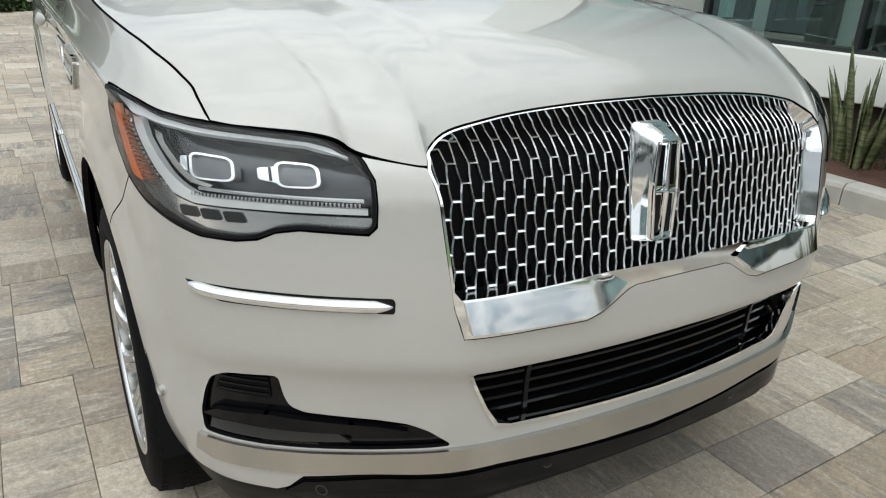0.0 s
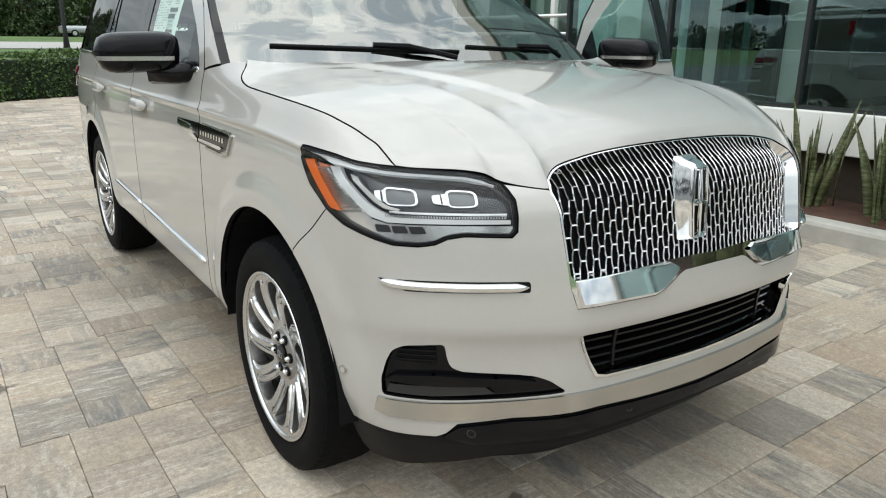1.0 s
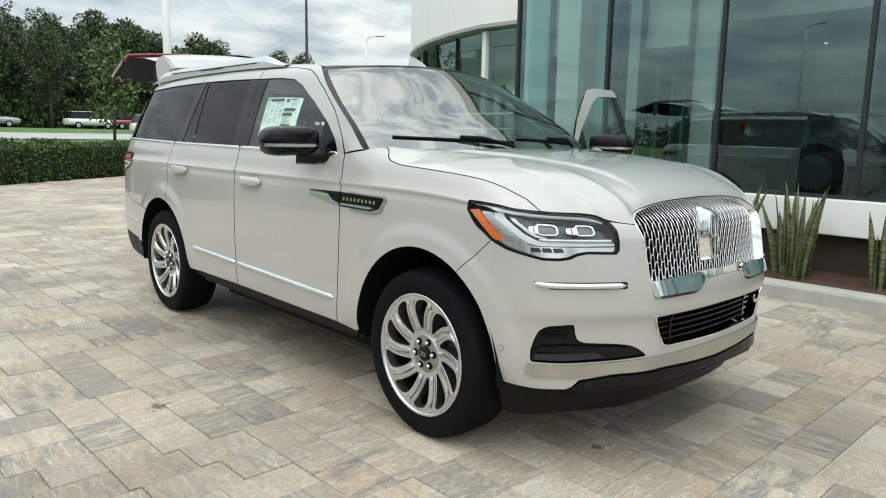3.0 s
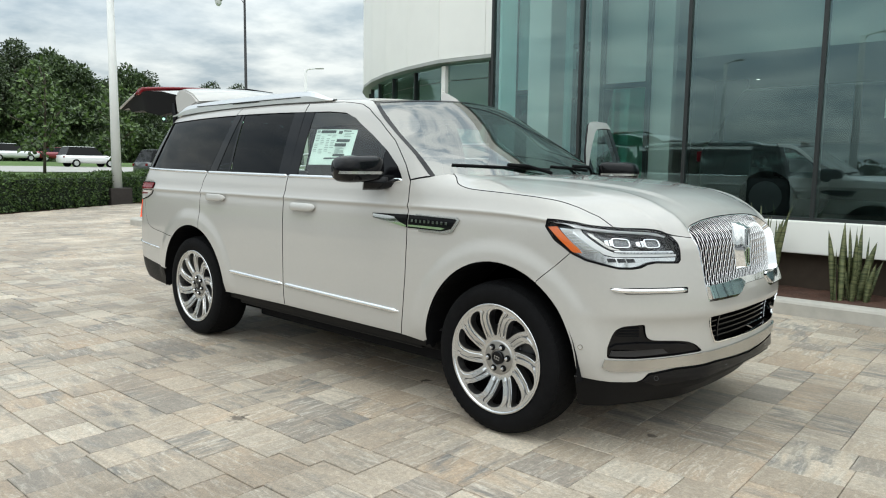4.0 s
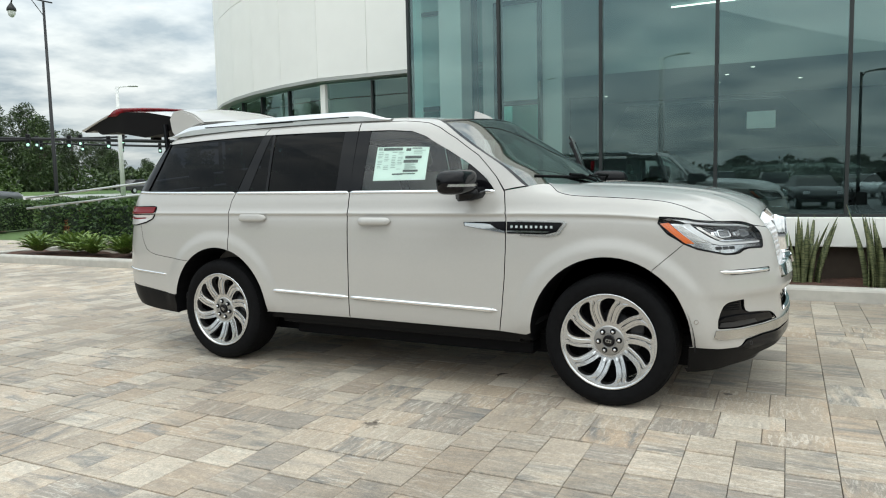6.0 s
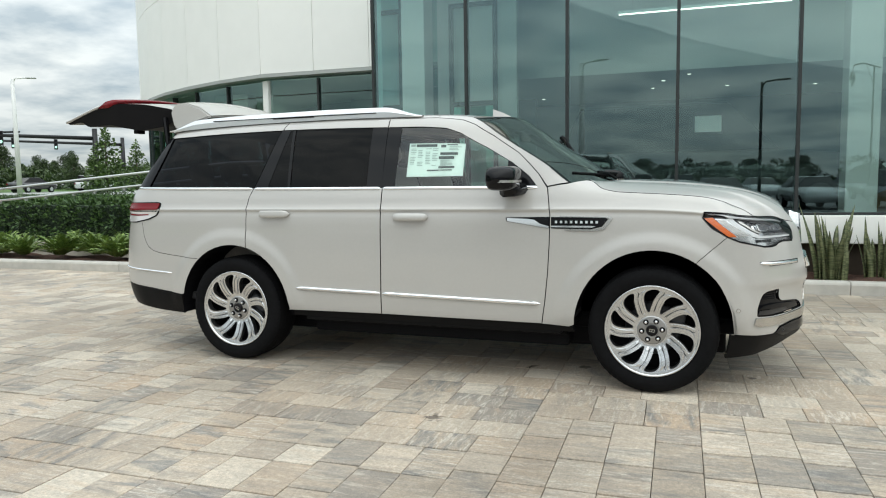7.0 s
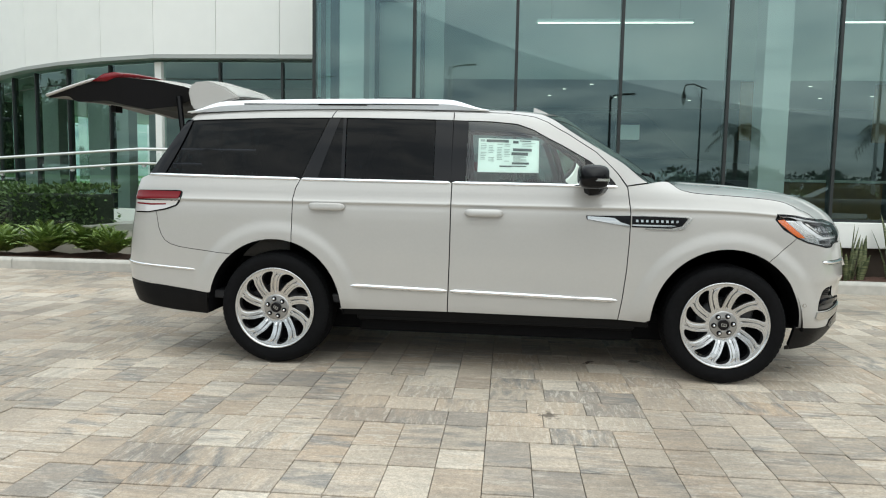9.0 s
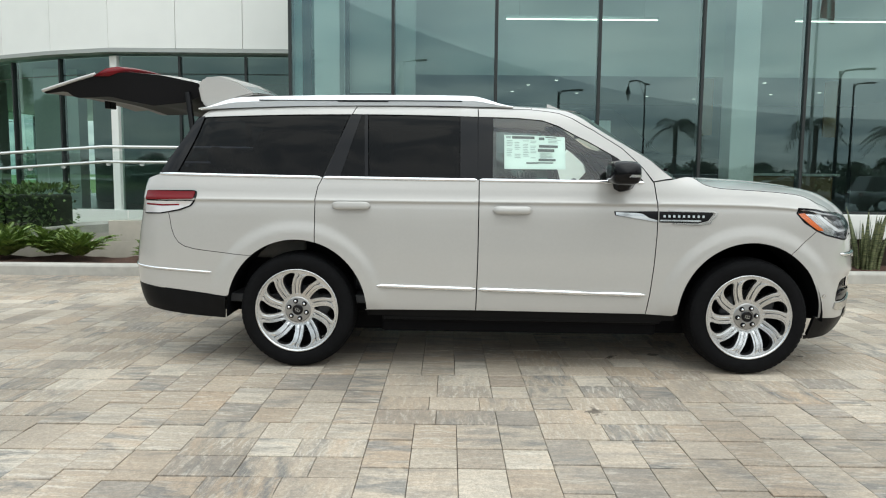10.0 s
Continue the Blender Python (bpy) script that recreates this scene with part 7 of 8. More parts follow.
def snake_plant(x, y, rng, n, h):
    t_ = thing("snake_plant", "upright mottled green snake plant in the mulch bed", "plant", (*place(x, y), 0.08), group="snake plants")
    for k in range(n):
        a, r0 = rng.uniform(0, 6.28), rng.uniform(0.02, 0.20)
        tilt = rng.uniform(0.0, 0.34)
        hh, w = h * rng.uniform(0.45, 1.05), rng.uniform(0.028, 0.046)
        face = rng.uniform(0, 3.14)
        base = np.array([r0 * math.cos(a), r0 * math.sin(a), 0])
        out = np.array([math.cos(a), math.sin(a), 0])
        bm = bmesh.new()
        rows4 = []
        for u in np.linspace(0, 1, 9):
            c = base + out * (tilt * hh * u ** 1.5) + np.array([0, 0, hh * u * math.cos(tilt * 0.6)])
            tw = face + 0.9 * u * (1 if k % 2 else -1)
            s_ = np.array([math.cos(tw), math.sin(tw), 0]) * w * (1 - 0.55 * abs(u - 0.45)) * (1 - u ** 5) + 1e-4
            nn = np.array([-math.sin(tw), math.cos(tw), 0]) * w * 0.35 * (1 - u ** 4)
            rows4.append([bm.verts.new(c - s_), bm.verts.new(c + nn), bm.verts.new(c + s_), bm.verts.new(c + nn * 0.4)])
        for p, q in zip(rows4, rows4[1:]):
            for j in range(4):
                bm.faces.new((p[j], p[(j + 1) % 4], q[(j + 1) % 4], q[j]))
        part("leaf", bm, SNAKE, t_, smooth=True)
    return t_


rng = np.random.default_rng(4)
for x, y, n, h in ((-0.95, 4.25, 18, 0.92), (-0.30, 4.25, 22, 0.95), (0.60, 4.28, 15, 0.80), (1.12, 4.3, 20, 0.92), (1.95, 4.25, 20, 0.95), (2.48, 4.3, 20, 0.85), (3.15, 4.25, 14, 0.75), (3.85, 4.3, 22, 0.92), (4.7, 4.3, 18, 0.85)):
    snake_plant(x, y, rng, int(n * 1.35), h)


def fern_shrub(x, y, rng, n, L):
    t_ = thing("coontie_shrub", "bushy bright green fern-like shrub in the mulch bed", "shrub", (*place(x, y), 0.08), group="coontie shrubs")
    V, F = [], []
    for k in range(n):
        a = rng.uniform(0, 6.28)
        el = rng.uniform(0.65, 1.45)
        o = np.array([math.cos(a), math.sin(a), 0])
        ll = L * rng.uniform(0.6, 1.1)
        pts = [o * ll * u * math.cos(el) * (1 + 0.2 * u) + np.array([0, 0, ll * (u * math.sin(el) - 0.35 * u * u)]) + np.array([0, 0, 0.03]) for u in np.linspace(0, 1, 15)]
        for i in range(2, 15):
            d = pts[i] - pts[i - 1]
            s_ = np.cross(d, np.array([0, 0, 1.0]))
            s_ /= np.linalg.norm(s_) + 1e-9
            u = i / 14
            wl_ = 0.125 * math.sin(math.pi * min(0.95, 0.18 + u * 0.8)) * L / 0.6
            for sg in (1, -1):
                card_leaf(V, F, pts[i], s_ * sg * 0.8 + d / np.linalg.norm(d) * 0.7 + np.array([0, 0, 0.25]), np.array([0, 0, 1.0]) + rng.normal(size=3) * 0.2, wl_ * rng.uniform(0.8, 1.1), 0.019 * L / 0.6)
    leaf_part("fronds", (V, F), LEAF_FERN, t_)
    return t_


for x, y, n, L in ((-12.9, 4.25, 44, 0.75), (-12.4, 4.6, 40, 0.75), (-11.9, 4.4, 44, 0.8), (-11.2, 4.2, 44, 0.75), (-10.4, 4.25, 46, 0.8), (-9.8, 4.5, 44, 0.8), (-9.05, 4.2, 48, 0.8), (-8.45, 4.3, 50, 0.9), (-7.95, 4.6, 46, 0.9), (-7.4, 4.35, 46, 0.85), (-6.35, 4.3, 18, 0.55), (-5.4, 4.4, 20, 0.6), (-8.7, 4.75, 30, 0.8), (-10.6, 4.85, 28, 0.8)):
    fern_shrub(x, y, rng, int(n * 1.5), L * 0.86)


def hedge_unit(rng, w, d, h, count, leaf=0.05):
    V, F = [], []
    for k in range(count):
        x, y, z = rng.uniform(-w / 2, w / 2), rng.uniform(-d / 2, d / 2), rng.uniform(0.04, h)
        f = rng.integers(0, 3)
        bulge = 0.82 + 0.18 * min(1, z / 0.35)
        if f == 0:
            y = -d / 2 * bulge * rng.uniform(0.85, 1.05)
        elif f == 1:
            z = h * rng.uniform(0.93, 1.04)
        o = np.array([x, y, z - h / 2])
        card_leaf(V, F, np.array([x, y, z]), o / np.linalg.norm(o) + rng.normal(size=3) * 0.6, rng.normal(size=3) + np.array([0, -0.3, 0.8]), leaf * rng.uniform(0.7, 1.3), leaf * 0.38)
    return V, F


HM = []
for k in range(4):
    me = bpy.data.meshes.new("hedge_leaves")
    vf = hedge_unit(rng, 0.95, 0.8, 1.02 + 0.04 * (k % 2), 900, 0.085)
    me.from_pydata([tuple(v) for v in vf[0]], [], vf[1])
    me.materials.append(LEAF_HEDGE)
    HM.append(me)
# near-black box in each bush, its colour standing in for shade between leaves
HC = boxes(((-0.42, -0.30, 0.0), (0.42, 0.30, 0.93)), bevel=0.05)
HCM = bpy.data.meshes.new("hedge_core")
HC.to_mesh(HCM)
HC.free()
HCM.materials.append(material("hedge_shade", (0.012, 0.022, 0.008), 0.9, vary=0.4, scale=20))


def hedge_row(p0, p1, label, z=0.0):
    p0, p1 = np.array(p0), np.array(p1)
    L = np.linalg.norm(p1 - p0)
    d = (p1 - p0) / L
    ang = math.atan2(d[1], d[0])
    for k in range(int(L / 0.86)):
        c = p0 + d * (0.43 + 0.86 * k)
        h = thing("hedge_bush", label, "hedge", (*c, z), group="hedge bushes")
        h.rotation_euler = (0, 0, ang)
        o = new("leaves", HM[int(rng.integers(0, 4))])
        o.parent = h
        o.scale = (1, 1, rng.uniform(0.94, 1.06))
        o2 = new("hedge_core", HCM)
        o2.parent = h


hedge_row((-16.2, -3.2), (-25.6, 10.6), "clipped dark green hedge bush beside the forecourt", -0.05)
hedge_row((-25.6, 10.6), (-29.5, 24.0), "clipped dark green hedge bush by the street", -0.05)
hedge_row((-14.2, -6.8), (-16.2, -3.2), "clipped dark green hedge bush beside the forecourt", -0.05)
hedge_row((-15.6, 6.0), (-8.6, 5.95), "clipped green hedge bush behind the ramp railing", 0.06)
hb = sheet("hedge_bed", -1, 1, -1, 1, 0, MULCH, "brown mulch strip under the hedge", category="planter bed")
hb.data.clear_geometry()
hb.data.from_pydata([(-15.55, -3.3, -0.04), (-16.9, -3.3, -0.04), (-26.4, 10.6, -0.04), (-24.95, 10.6, -0.04)], [], [(0, 3, 2, 1)])

# ---- street, lamps, signals, far vehicles, woods ----
def strip_sheet(name, p0, p1, width, z, mat, label, category="road"):
    p0, p1 = np.array(p0), np.array(p1)
    d = (p1 - p0) / np.linalg.norm(p1 - p0)
    n = np.array([-d[1], d[0]]) * width / 2
    pts = np.array([[(*(p0 + n), z), (*(p0 - n), z)], [(*(p1 + n), z), (*(p1 - n), z)]])
    return tagged(mesh_part(name, grid_mesh(name, pts[:, ::-1]), mat, None), label, category, kind="structure")


rx_ = np.array([(-46.2, 0.72), (-55, 0.845), (-63.5, 0.965)])
road = np.array([[(x - 0.02 * (y - 20), y, z + 0.02) for x, z in rx_[::-1]] for y in (-250, -60, 0, 40, 90, 250)])
tagged(mesh_part("road", grid_mesh("road", road[:, ::-1]), ROAD_LIGHT, None), "pale concrete street beyond the hedge", "road", kind="structure")
strip_sheet("side_path", (-17.2, 7.8), (-24, 34), 5.0, -0.085, ROAD_LIGHT, "pale concrete path beside the wing", "pavement")


def cobra_lamp(x, y, h, mat, reach, ang, base=True, label="tall white lamp post with a flat head"):
    t_ = thing("street_lamp", label, "lamp post", (x, y, terrain(x) + 0.03))
    part("pole", tube([(0, 0, 0), (0, 0, h * 0.5), (0, 0, h)], 0.1, 12, radii=[0.17, 0.14, 0.115] if mat is POLE_WHITE else [0.09, 0.075, 0.06]), mat, t_, smooth=True)
    d = Vector((math.cos(ang), math.sin(ang), 0))
    arm = part("lamp_arm", tube([Vector((0, 0, h - 0.25)), Vector((0, 0, h)) + d * 0.18, Vector((0, 0, h + 0.06)) + d * reach], 0.04, 8), mat, t_, smooth=True)
    bm = bmesh.new()
    box(bm, (reach - 0.2, -0.14, h + 0.0), (reach + 0.42, 0.14, h + 0.075), 0.03)
    bmesh.ops.rotate(bm, verts=bm.verts, cent=(0, 0, 0), matrix=Matrix.Rotation(ang, 3, "Z"))
    part("lamp_head", bm, POLE_BLACK if mat is POLE_BLACK else WALL_TRIM, t_)
    if base:
        part("base", boxes(((-0.36, -0.36, 0), (0.36, 0.36, 0.62)), bevel=0.02), material("dark_base_concrete", (0.035, 0.028, 0.026), 0.8, vary=0.2, scale=8), t_, "dark painted concrete base")
    return t_


def lantern_lamp(x, y, h, ang):
    t_ = thing("street_lamp", "black ornamental street lamp with a hanging lantern", "lamp post", (x, y, terrain(x) + 0.03))
    part("pole", tube([(0, 0, 0), (0, 0, 0.8), (0, 0, h)], 0.1, 12, radii=[0.2, 0.12, 0.07]), POLE_BLACK, t_, smooth=True)
    d = Vector((math.cos(ang), math.sin(ang), 0))
    top = Vector((0, 0, h))
    part("lamp_arm", tube([top - Vector((0, 0, 0.1)) - d * 0.5, top + Vector((0, 0, 0.0)), top + d * 0.9 + Vector((0, 0, 0.22)), top + d * 1.7 + Vector((0, 0, 0.15)), top + d * 1.8 - Vector((0, 0, 0.15))], 0.045, 8), POLE_BLACK, t_, smooth=True)
    part("brace", tube([top - Vector((0, 0, 0.9)), top + d * 0.7 + Vector((0, 0, 0.15))], 0.025, 6), POLE_BLACK, t_)
    c = top + d * 1.8
    bm = lathe([(0.03, -0.1), (0.10, -0.2), (0.24, -0.42), (0.27, -0.55), (0.25, -0.6)], 16)
    bmesh.ops.translate(bm, verts=bm.verts, vec=c)
    part("lantern_hood", bm, POLE_BLACK, t_, smooth=True)
    bm = lathe([(0.22, -0.58), (0.2, -0.8), (0.10, -0.95), (0.0, -0.98)], 16)
    bmesh.ops.translate(bm, verts=bm.verts, vec=c)
    part("globe", bm, POLE_WHITE, t_, "pale glass globe", smooth=True)
    return t_


cobra_lamp(-22.3, 6.55, 6.95, POLE_WHITE, 0.75, radians(40))
cobra_lamp(-41.7, 28.9, 7.9, POLE_WHITE, 1.0, radians(30), False)
lantern_lamp(-39.82, 22.66, 12.2, radians(215))
lantern_lamp(-46.8, 4.3, 11.6, radians(60))


def signal_mast(x, y, h, ang, length, n):
    t_ = thing("signal_mast", "dark traffic signal mast with a long arm and signal heads", "traffic signal", (x, y, terrain(x)), group="traffic signals")
    part("post", tube([(0, 0, 0), (0, 0, h + 0.8)], 0.22, 12, radii=[0.26, 0.2]), POLE_BLACK, t_, smooth=True)
    d = Vector((math.cos(ang), math.sin(ang), 0))
    part("mast_arm", tube([Vector((0, 0, h)), Vector((0, 0, h + 0.35)) + d * length], 0.12, 10, radii=[0.17, 0.08]), POLE_BLACK, t_, smooth=True)
    for k in range(n):
        c = Vector((0, 0, h + 0.35 * (0.35 + 0.62 * k / max(1, n - 1)))) + d * length * (0.35 + 0.62 * k / max(1, n - 1))
        bm = bmesh.new()
        box(bm, (-0.17, -0.14, -0.75), (0.17, 0.14, 0.35), 0.03, m=Matrix.Translation(c) @ Matrix.Rotation(ang, 4, "Z"))
        s_ = part("signal_head", bm, POLE_BLACK, t_)
        nrm_ = Vector((0.72, -0.69, 0))
        for j, (cc, pw) in enumerate((((0.6, 0.03, 0.01), 0.0), ((0.6, 0.3, 0.01), 0.0), ((0.05, 0.9, 0.4), 1.0))):
            bm = lathe([(0.0, 0.0), (0.11, 0.0), (0.12, -0.04)], 12)
            M_ = Matrix.Translation(c + nrm_ * 0.2 + Vector((0, 0, 0.18 - 0.34 * j))) @ nrm_.to_track_quat("Z", "Y").to_matrix().to_4x4()
            bmesh.ops.transform(bm, matrix=M_, verts=bm.verts)
            part("signal_lens", bm, lamp_material("green_signal", (0.05, 1, 0.5), 0.4) if pw else GLOSS_BLACK, s_)
    return t_


signal_mast(-47.0, 40.5, 4.7, radians(230), 19, 5)
signal_mast(-61, 58.0, 5.2, radians(235), 19, 4)
signal_mast(-66, 34.0, 5.0, radians(40), 12, 3)


def vehicle(x, y, ang, color, label, kind="suv", z=None, group="vehicles on the street"):
    """A parked or passing vehicle at a distance."""
    t_ = thing("parked_car", label, "car", (x, y, terrain(x) + 0.02 if z is None else z), group=group)
    t_.rotation_euler = (0, 0, ang)
    L, W, H = (4.7, 1.86, 1.7) if kind == "suv" else (5.6, 1.95, 1.85) if kind == "truck" else (4.6, 1.8, 1.45)
    sec = [(-L / 2, 0.45, 0.95), (-L / 2 + 0.12, 0.35, 1.02), (L * 0.16, 0.32, 1.04), (L / 2 - 0.25, 0.34, 0.92), (L / 2, 0.45, 0.72)]
    bm = bmesh.new()
    ids = []
    for xx, z0, z1 in sec:
        n_ = 0.86 if abs(xx) > L / 2 - 0.05 else 1
        ids.append([bm.verts.new((xx, s_ * W / 2 * k_ * n_, zz)) for s_, k_, zz in ((-1, 0.94, z0), (-1, 1.0, (z0 + z1) / 2), (-1, 0.95, z1), (1, 0.95, z1), (1, 1.0, (z0 + z1) / 2), (1, 0.94, z0))])
    for a, b in zip(ids, ids[1:]):
        for k in range(6):
            bm.faces.new((a[k], a[(k + 1) % 6], b[(k + 1) % 6], b[k]))
    bm.faces.new(ids[0])
    bm.faces.new(ids[-1][::-1])
    bmesh.ops.recalc_face_normals(bm, faces=bm.faces)
    bmesh.ops.bevel(bm, geom=bm.edges[:], offset=0.05, segments=2, affect="EDGES")
    mt = material("car_paint", color, 0.35, 0.2, 1.0, vary=0.03)
    part("body", bm, mt, t_, smooth=True)
    roof_ = {"suv": [(-L / 2 + 0.15, 1.0), (-L / 2 + 0.5, H), (L * 0.06, H), (L * 0.2, 1.02)], "truck": [(-0.5, 1.0), (-0.35, H), (0.7, H), (1.3, 1.02)], "car": [(-L / 2 + 0.5, 0.98), (-L * 0.2, H), (L * 0.06, H), (L * 0.24, 0.98)]}[kind]
    bm = bmesh.new()
    ids = [[bm.verts.new((xx, s_ * W / 2 * (0.94 if zz < 1.1 else 0.74), zz)) for s_ in (-1, 1)] for xx, zz in roof_]
    for a, b in zip(ids, ids[1:]):
        bm.faces.new((a[0], b[0], b[1], a[1]))
    bm.faces.new([i[0] for i in ids][::-1])
    bm.faces.new([i[1] for i in ids])
    bmesh.ops.recalc_face_normals(bm, faces=bm.faces)
    part("cabin_glass", bm, GLOSS_BLACK, t_)
    part("roof", boxes(((roof_[1][0] + 0.02, -W * 0.36, H - 0.03), (roof_[2][0] - 0.02, W * 0.36, H + 0.03)), bevel=0.025), mt, t_)
    for xx in (-L * 0.3, L * 0.31):
        for s_ in (-1, 1):
            bm = lathe([(0.0, -0.11), (0.22, -0.11), (0.33, -0.10), (0.34, 0.0), (0.33, 0.1), (0.0, 0.1)], 20, axis="y")
            bmesh.ops.translate(bm, verts=bm.verts, vec=(xx, s_ * (W / 2 - 0.1), 0.34))
            wh = part("wheel", bm, RUBBER, t_)
            bm = lathe([(0.0, 0.0), (0.2, 0.0), (0.215, 0.012)], 16, axis="y")
            bmesh.ops.translate(bm, verts=bm.verts, vec=(xx, s_ * (W / 2 - 0.1) + s_ * 0.112, 0.34))
            part("rim", bm, ALUM, wh)
    for s_ in (-1, 1):
        y0, y1 = sorted((s_ * W * 0.34, s_ * W * 0.44))
        part("tail_light", boxes(((-L / 2 - 0.015, y0, 0.78), (-L / 2 + 0.1, y1, 0.92)), bevel=0.01), RED_LENS, t_)
        y0, y1 = sorted((s_ * W * 0.28, s_ * W * 0.42))
        part("head_light", boxes(((L / 2 - 0.12, y0, 0.68), (L / 2 + 0.01, y1, 0.8)), bevel=0.01), DRL, t_)
    return t_


RA = math.atan2(320, -22)
for x, y, a, c, lb, kd in ((-78, 10.5, RA, (0.34, 0.36, 0.37), "grey pickup truck on the street", "truck"), (-77, 19.5, RA, (0.75, 0.76, 0.76), "white SUV on the street", "suv"), (-78, 24, RA, (0.22, 0.02, 0.03), "dark red car on the street", "car"),
                           (-62, 21, RA, (0.78, 0.78, 0.77), "white SUV waiting on the street", "suv"), (-63, 29, RA, (0.03, 0.03, 0.034), "black car waiting on the street", "car"),
                           (-38.9, 17.2, RA, (0.06, 0.065, 0.07), "dark grey SUV seen from behind", "suv"), (-62, 47, RA, (0.02, 0.02, 0.02), "black car at the junction", "car"), (-62, 55, RA, (0.7, 0.7, 0.7), "white car at the junction", "suv")):
    vehicle(x, y, a, c, lb, kd)


plat = thing("display_platform", "low grey display platform in the showroom", "platform")
part("deck", tbox((-2.3, 6.4, 0.42), (3.5, 9.1, 0.66), 0.02), INT_FLOOR, plat)
show = vehicle(*place(0.55, 7.75), TWIST, (0.03, 0.034, 0.036), "dark SUV on display in the showroom", z=0.66, group="showroom vehicles")
show.scale = (1.12, 1.12, 1.12)
for o in show.children_recursive:
    if o.name.startswith("rim"):
        o.data.materials[0] = LAMP_DARK
part("price_sheet", boxes(((-0.19, -0.86, 1.29), (0.17, -0.855, 1.52), Matrix.Translation((0, 0.0, 0)))), PAPER, show, "pale printed price sheet in the side window")


def branchy_tree(name, x, y, h, spread, rng, leafm, label, clumps=26, trunk=0.3, low=0.25, per=150, L=0.55, group="street trees", pine=False):
    t_ = thing(name, label, "tree", (x, y, terrain(x) - 0.05), group=group)
    top = Vector((rng.normal() * 0.3, rng.normal() * 0.3, h * 0.86))
    bm = tube([Vector((0, 0, 0)), top * 0.35 + Vector((rng.normal() * 0.15, rng.normal() * 0.15, 0)), top * 0.7, top], 0.2, 8, radii=[trunk, trunk * 0.72, trunk * 0.45, trunk * 0.12])
    cs, rs_ = [], []
    for k in range(clumps):
        u = low + (1 - low) * (k + rng.random()) / clumps
        if pine:
            r = spread * (0.35 + 0.65 * math.sin(math.pi * min(1, (u - low) / (1 - low) * 0.85 + 0.15))) * rng.uniform(0.3, 1.0)
        else:
            r = spread * math.sin(math.pi * (0.12 + 0.86 * (u - low) / (1 - low))) * rng.uniform(0.25, 1.0)
        a = rng.uniform(0, 6.28)
        c = np.array([r * math.cos(a), r * math.sin(a), h * u])
        cs.append(c)
        rs_.append(spread * rng.uniform(0.22, 0.42))
        if k % 3 == 0:
            st = Vector((0, 0, 0)).lerp(top, min(0.95, max(0.15, u - 0.16)))
            tube([st, (st + Vector(c)) / 2 + Vector((0, 0, 0.2)), Vector(c)], 0.05, 5, bm, radii=[trunk * 0.3, trunk * 0.18, 0.03])
    part("trunk", bm, BARK, t_, smooth=True)
    leaf_part("crown", leaf_cloud(rng, cs, rs_, per, L, L * 0.36, 0.75), leafm, t_)
    return t_


def cone_tree(x, y, h, w, rng, label):
    t_ = thing("conical_tree", label, "tree", (x, y, terrain(x) - 0.05), group="conical street trees")
    part("trunk", tube([(0, 0, 0), (0, 0, h * 0.9)], 0.1, 8, radii=[0.13, 0.03]), BARK, t_, smooth=True)
    cs, rs_ = [], []
    for k in range(70):
        u = (k + rng.random()) / 70
        r = w * (1 - u) ** 0.8 * rng.uniform(0.55, 1.0)
        a = rng.uniform(0, 6.28)
        cs.append(np.array([r * math.cos(a), r * math.sin(a), h * (0.14 + 0.86 * u)]))
        rs_.append(w * (0.12 + 0.26 * (1 - u)))
    leaf_part("crown", leaf_cloud(rng, cs, rs_, 190, 0.26, 0.10, 0.8), LEAF_YOUNG, t_)


cone_tree(-43.9, 20.6, 5.2, 1.8, rng, "conical green street tree")
cone_tree(-37.0, 31.6, 4.9, 1.5, rng, "conical green street tree")
cone_tree(-47.0, 45, 4.6, 1.3, rng, "conical green street tree")
branchy_tree("street_tree", -44, 11.5, 6.4, 2.0, rng, LEAF_YOUNG, "young round green street tree", 34, 0.1, 0.26, 60, 0.34, group="young trees")
branchy_tree("street_tree", -43, 15.2, 5.6, 1.6, rng, LEAF_YOUNG, "young round green street tree", 30, 0.1, 0.26, 60, 0.34, group="young trees")

# woods beyond the street: a few grown trees, built once and set out many times
protos = [branchy_tree("forest_tree", -112, 5, 17, 5.0, rng, LEAF_TREE, "broad dark green woodland tree", 60, 0.4, 0.10, 46, 0.62, group="woodland trees"),
          branchy_tree("forest_tree", -112, 16, 20, 4.4, rng, LEAF_PINE, "tall dark pine with an open crown", 46, 0.4, 0.34, 55, 0.55, group="woodland trees", pine=True),
          branchy_tree("forest_tree", 96, -40, 15, 5.0, rng, LEAF_FAR, "broad dark tree behind the car park", 60, 0.4, 0.06, 46, 0.62, group="car park trees"),
          branchy_tree("forest_tree", -104, 28, 13, 4.6, rng, LEAF_TREE, "low bushy woodland tree", 54, 0.3, 0.05, 50, 0.6, group="woodland trees")]
wr = random.Random(11)
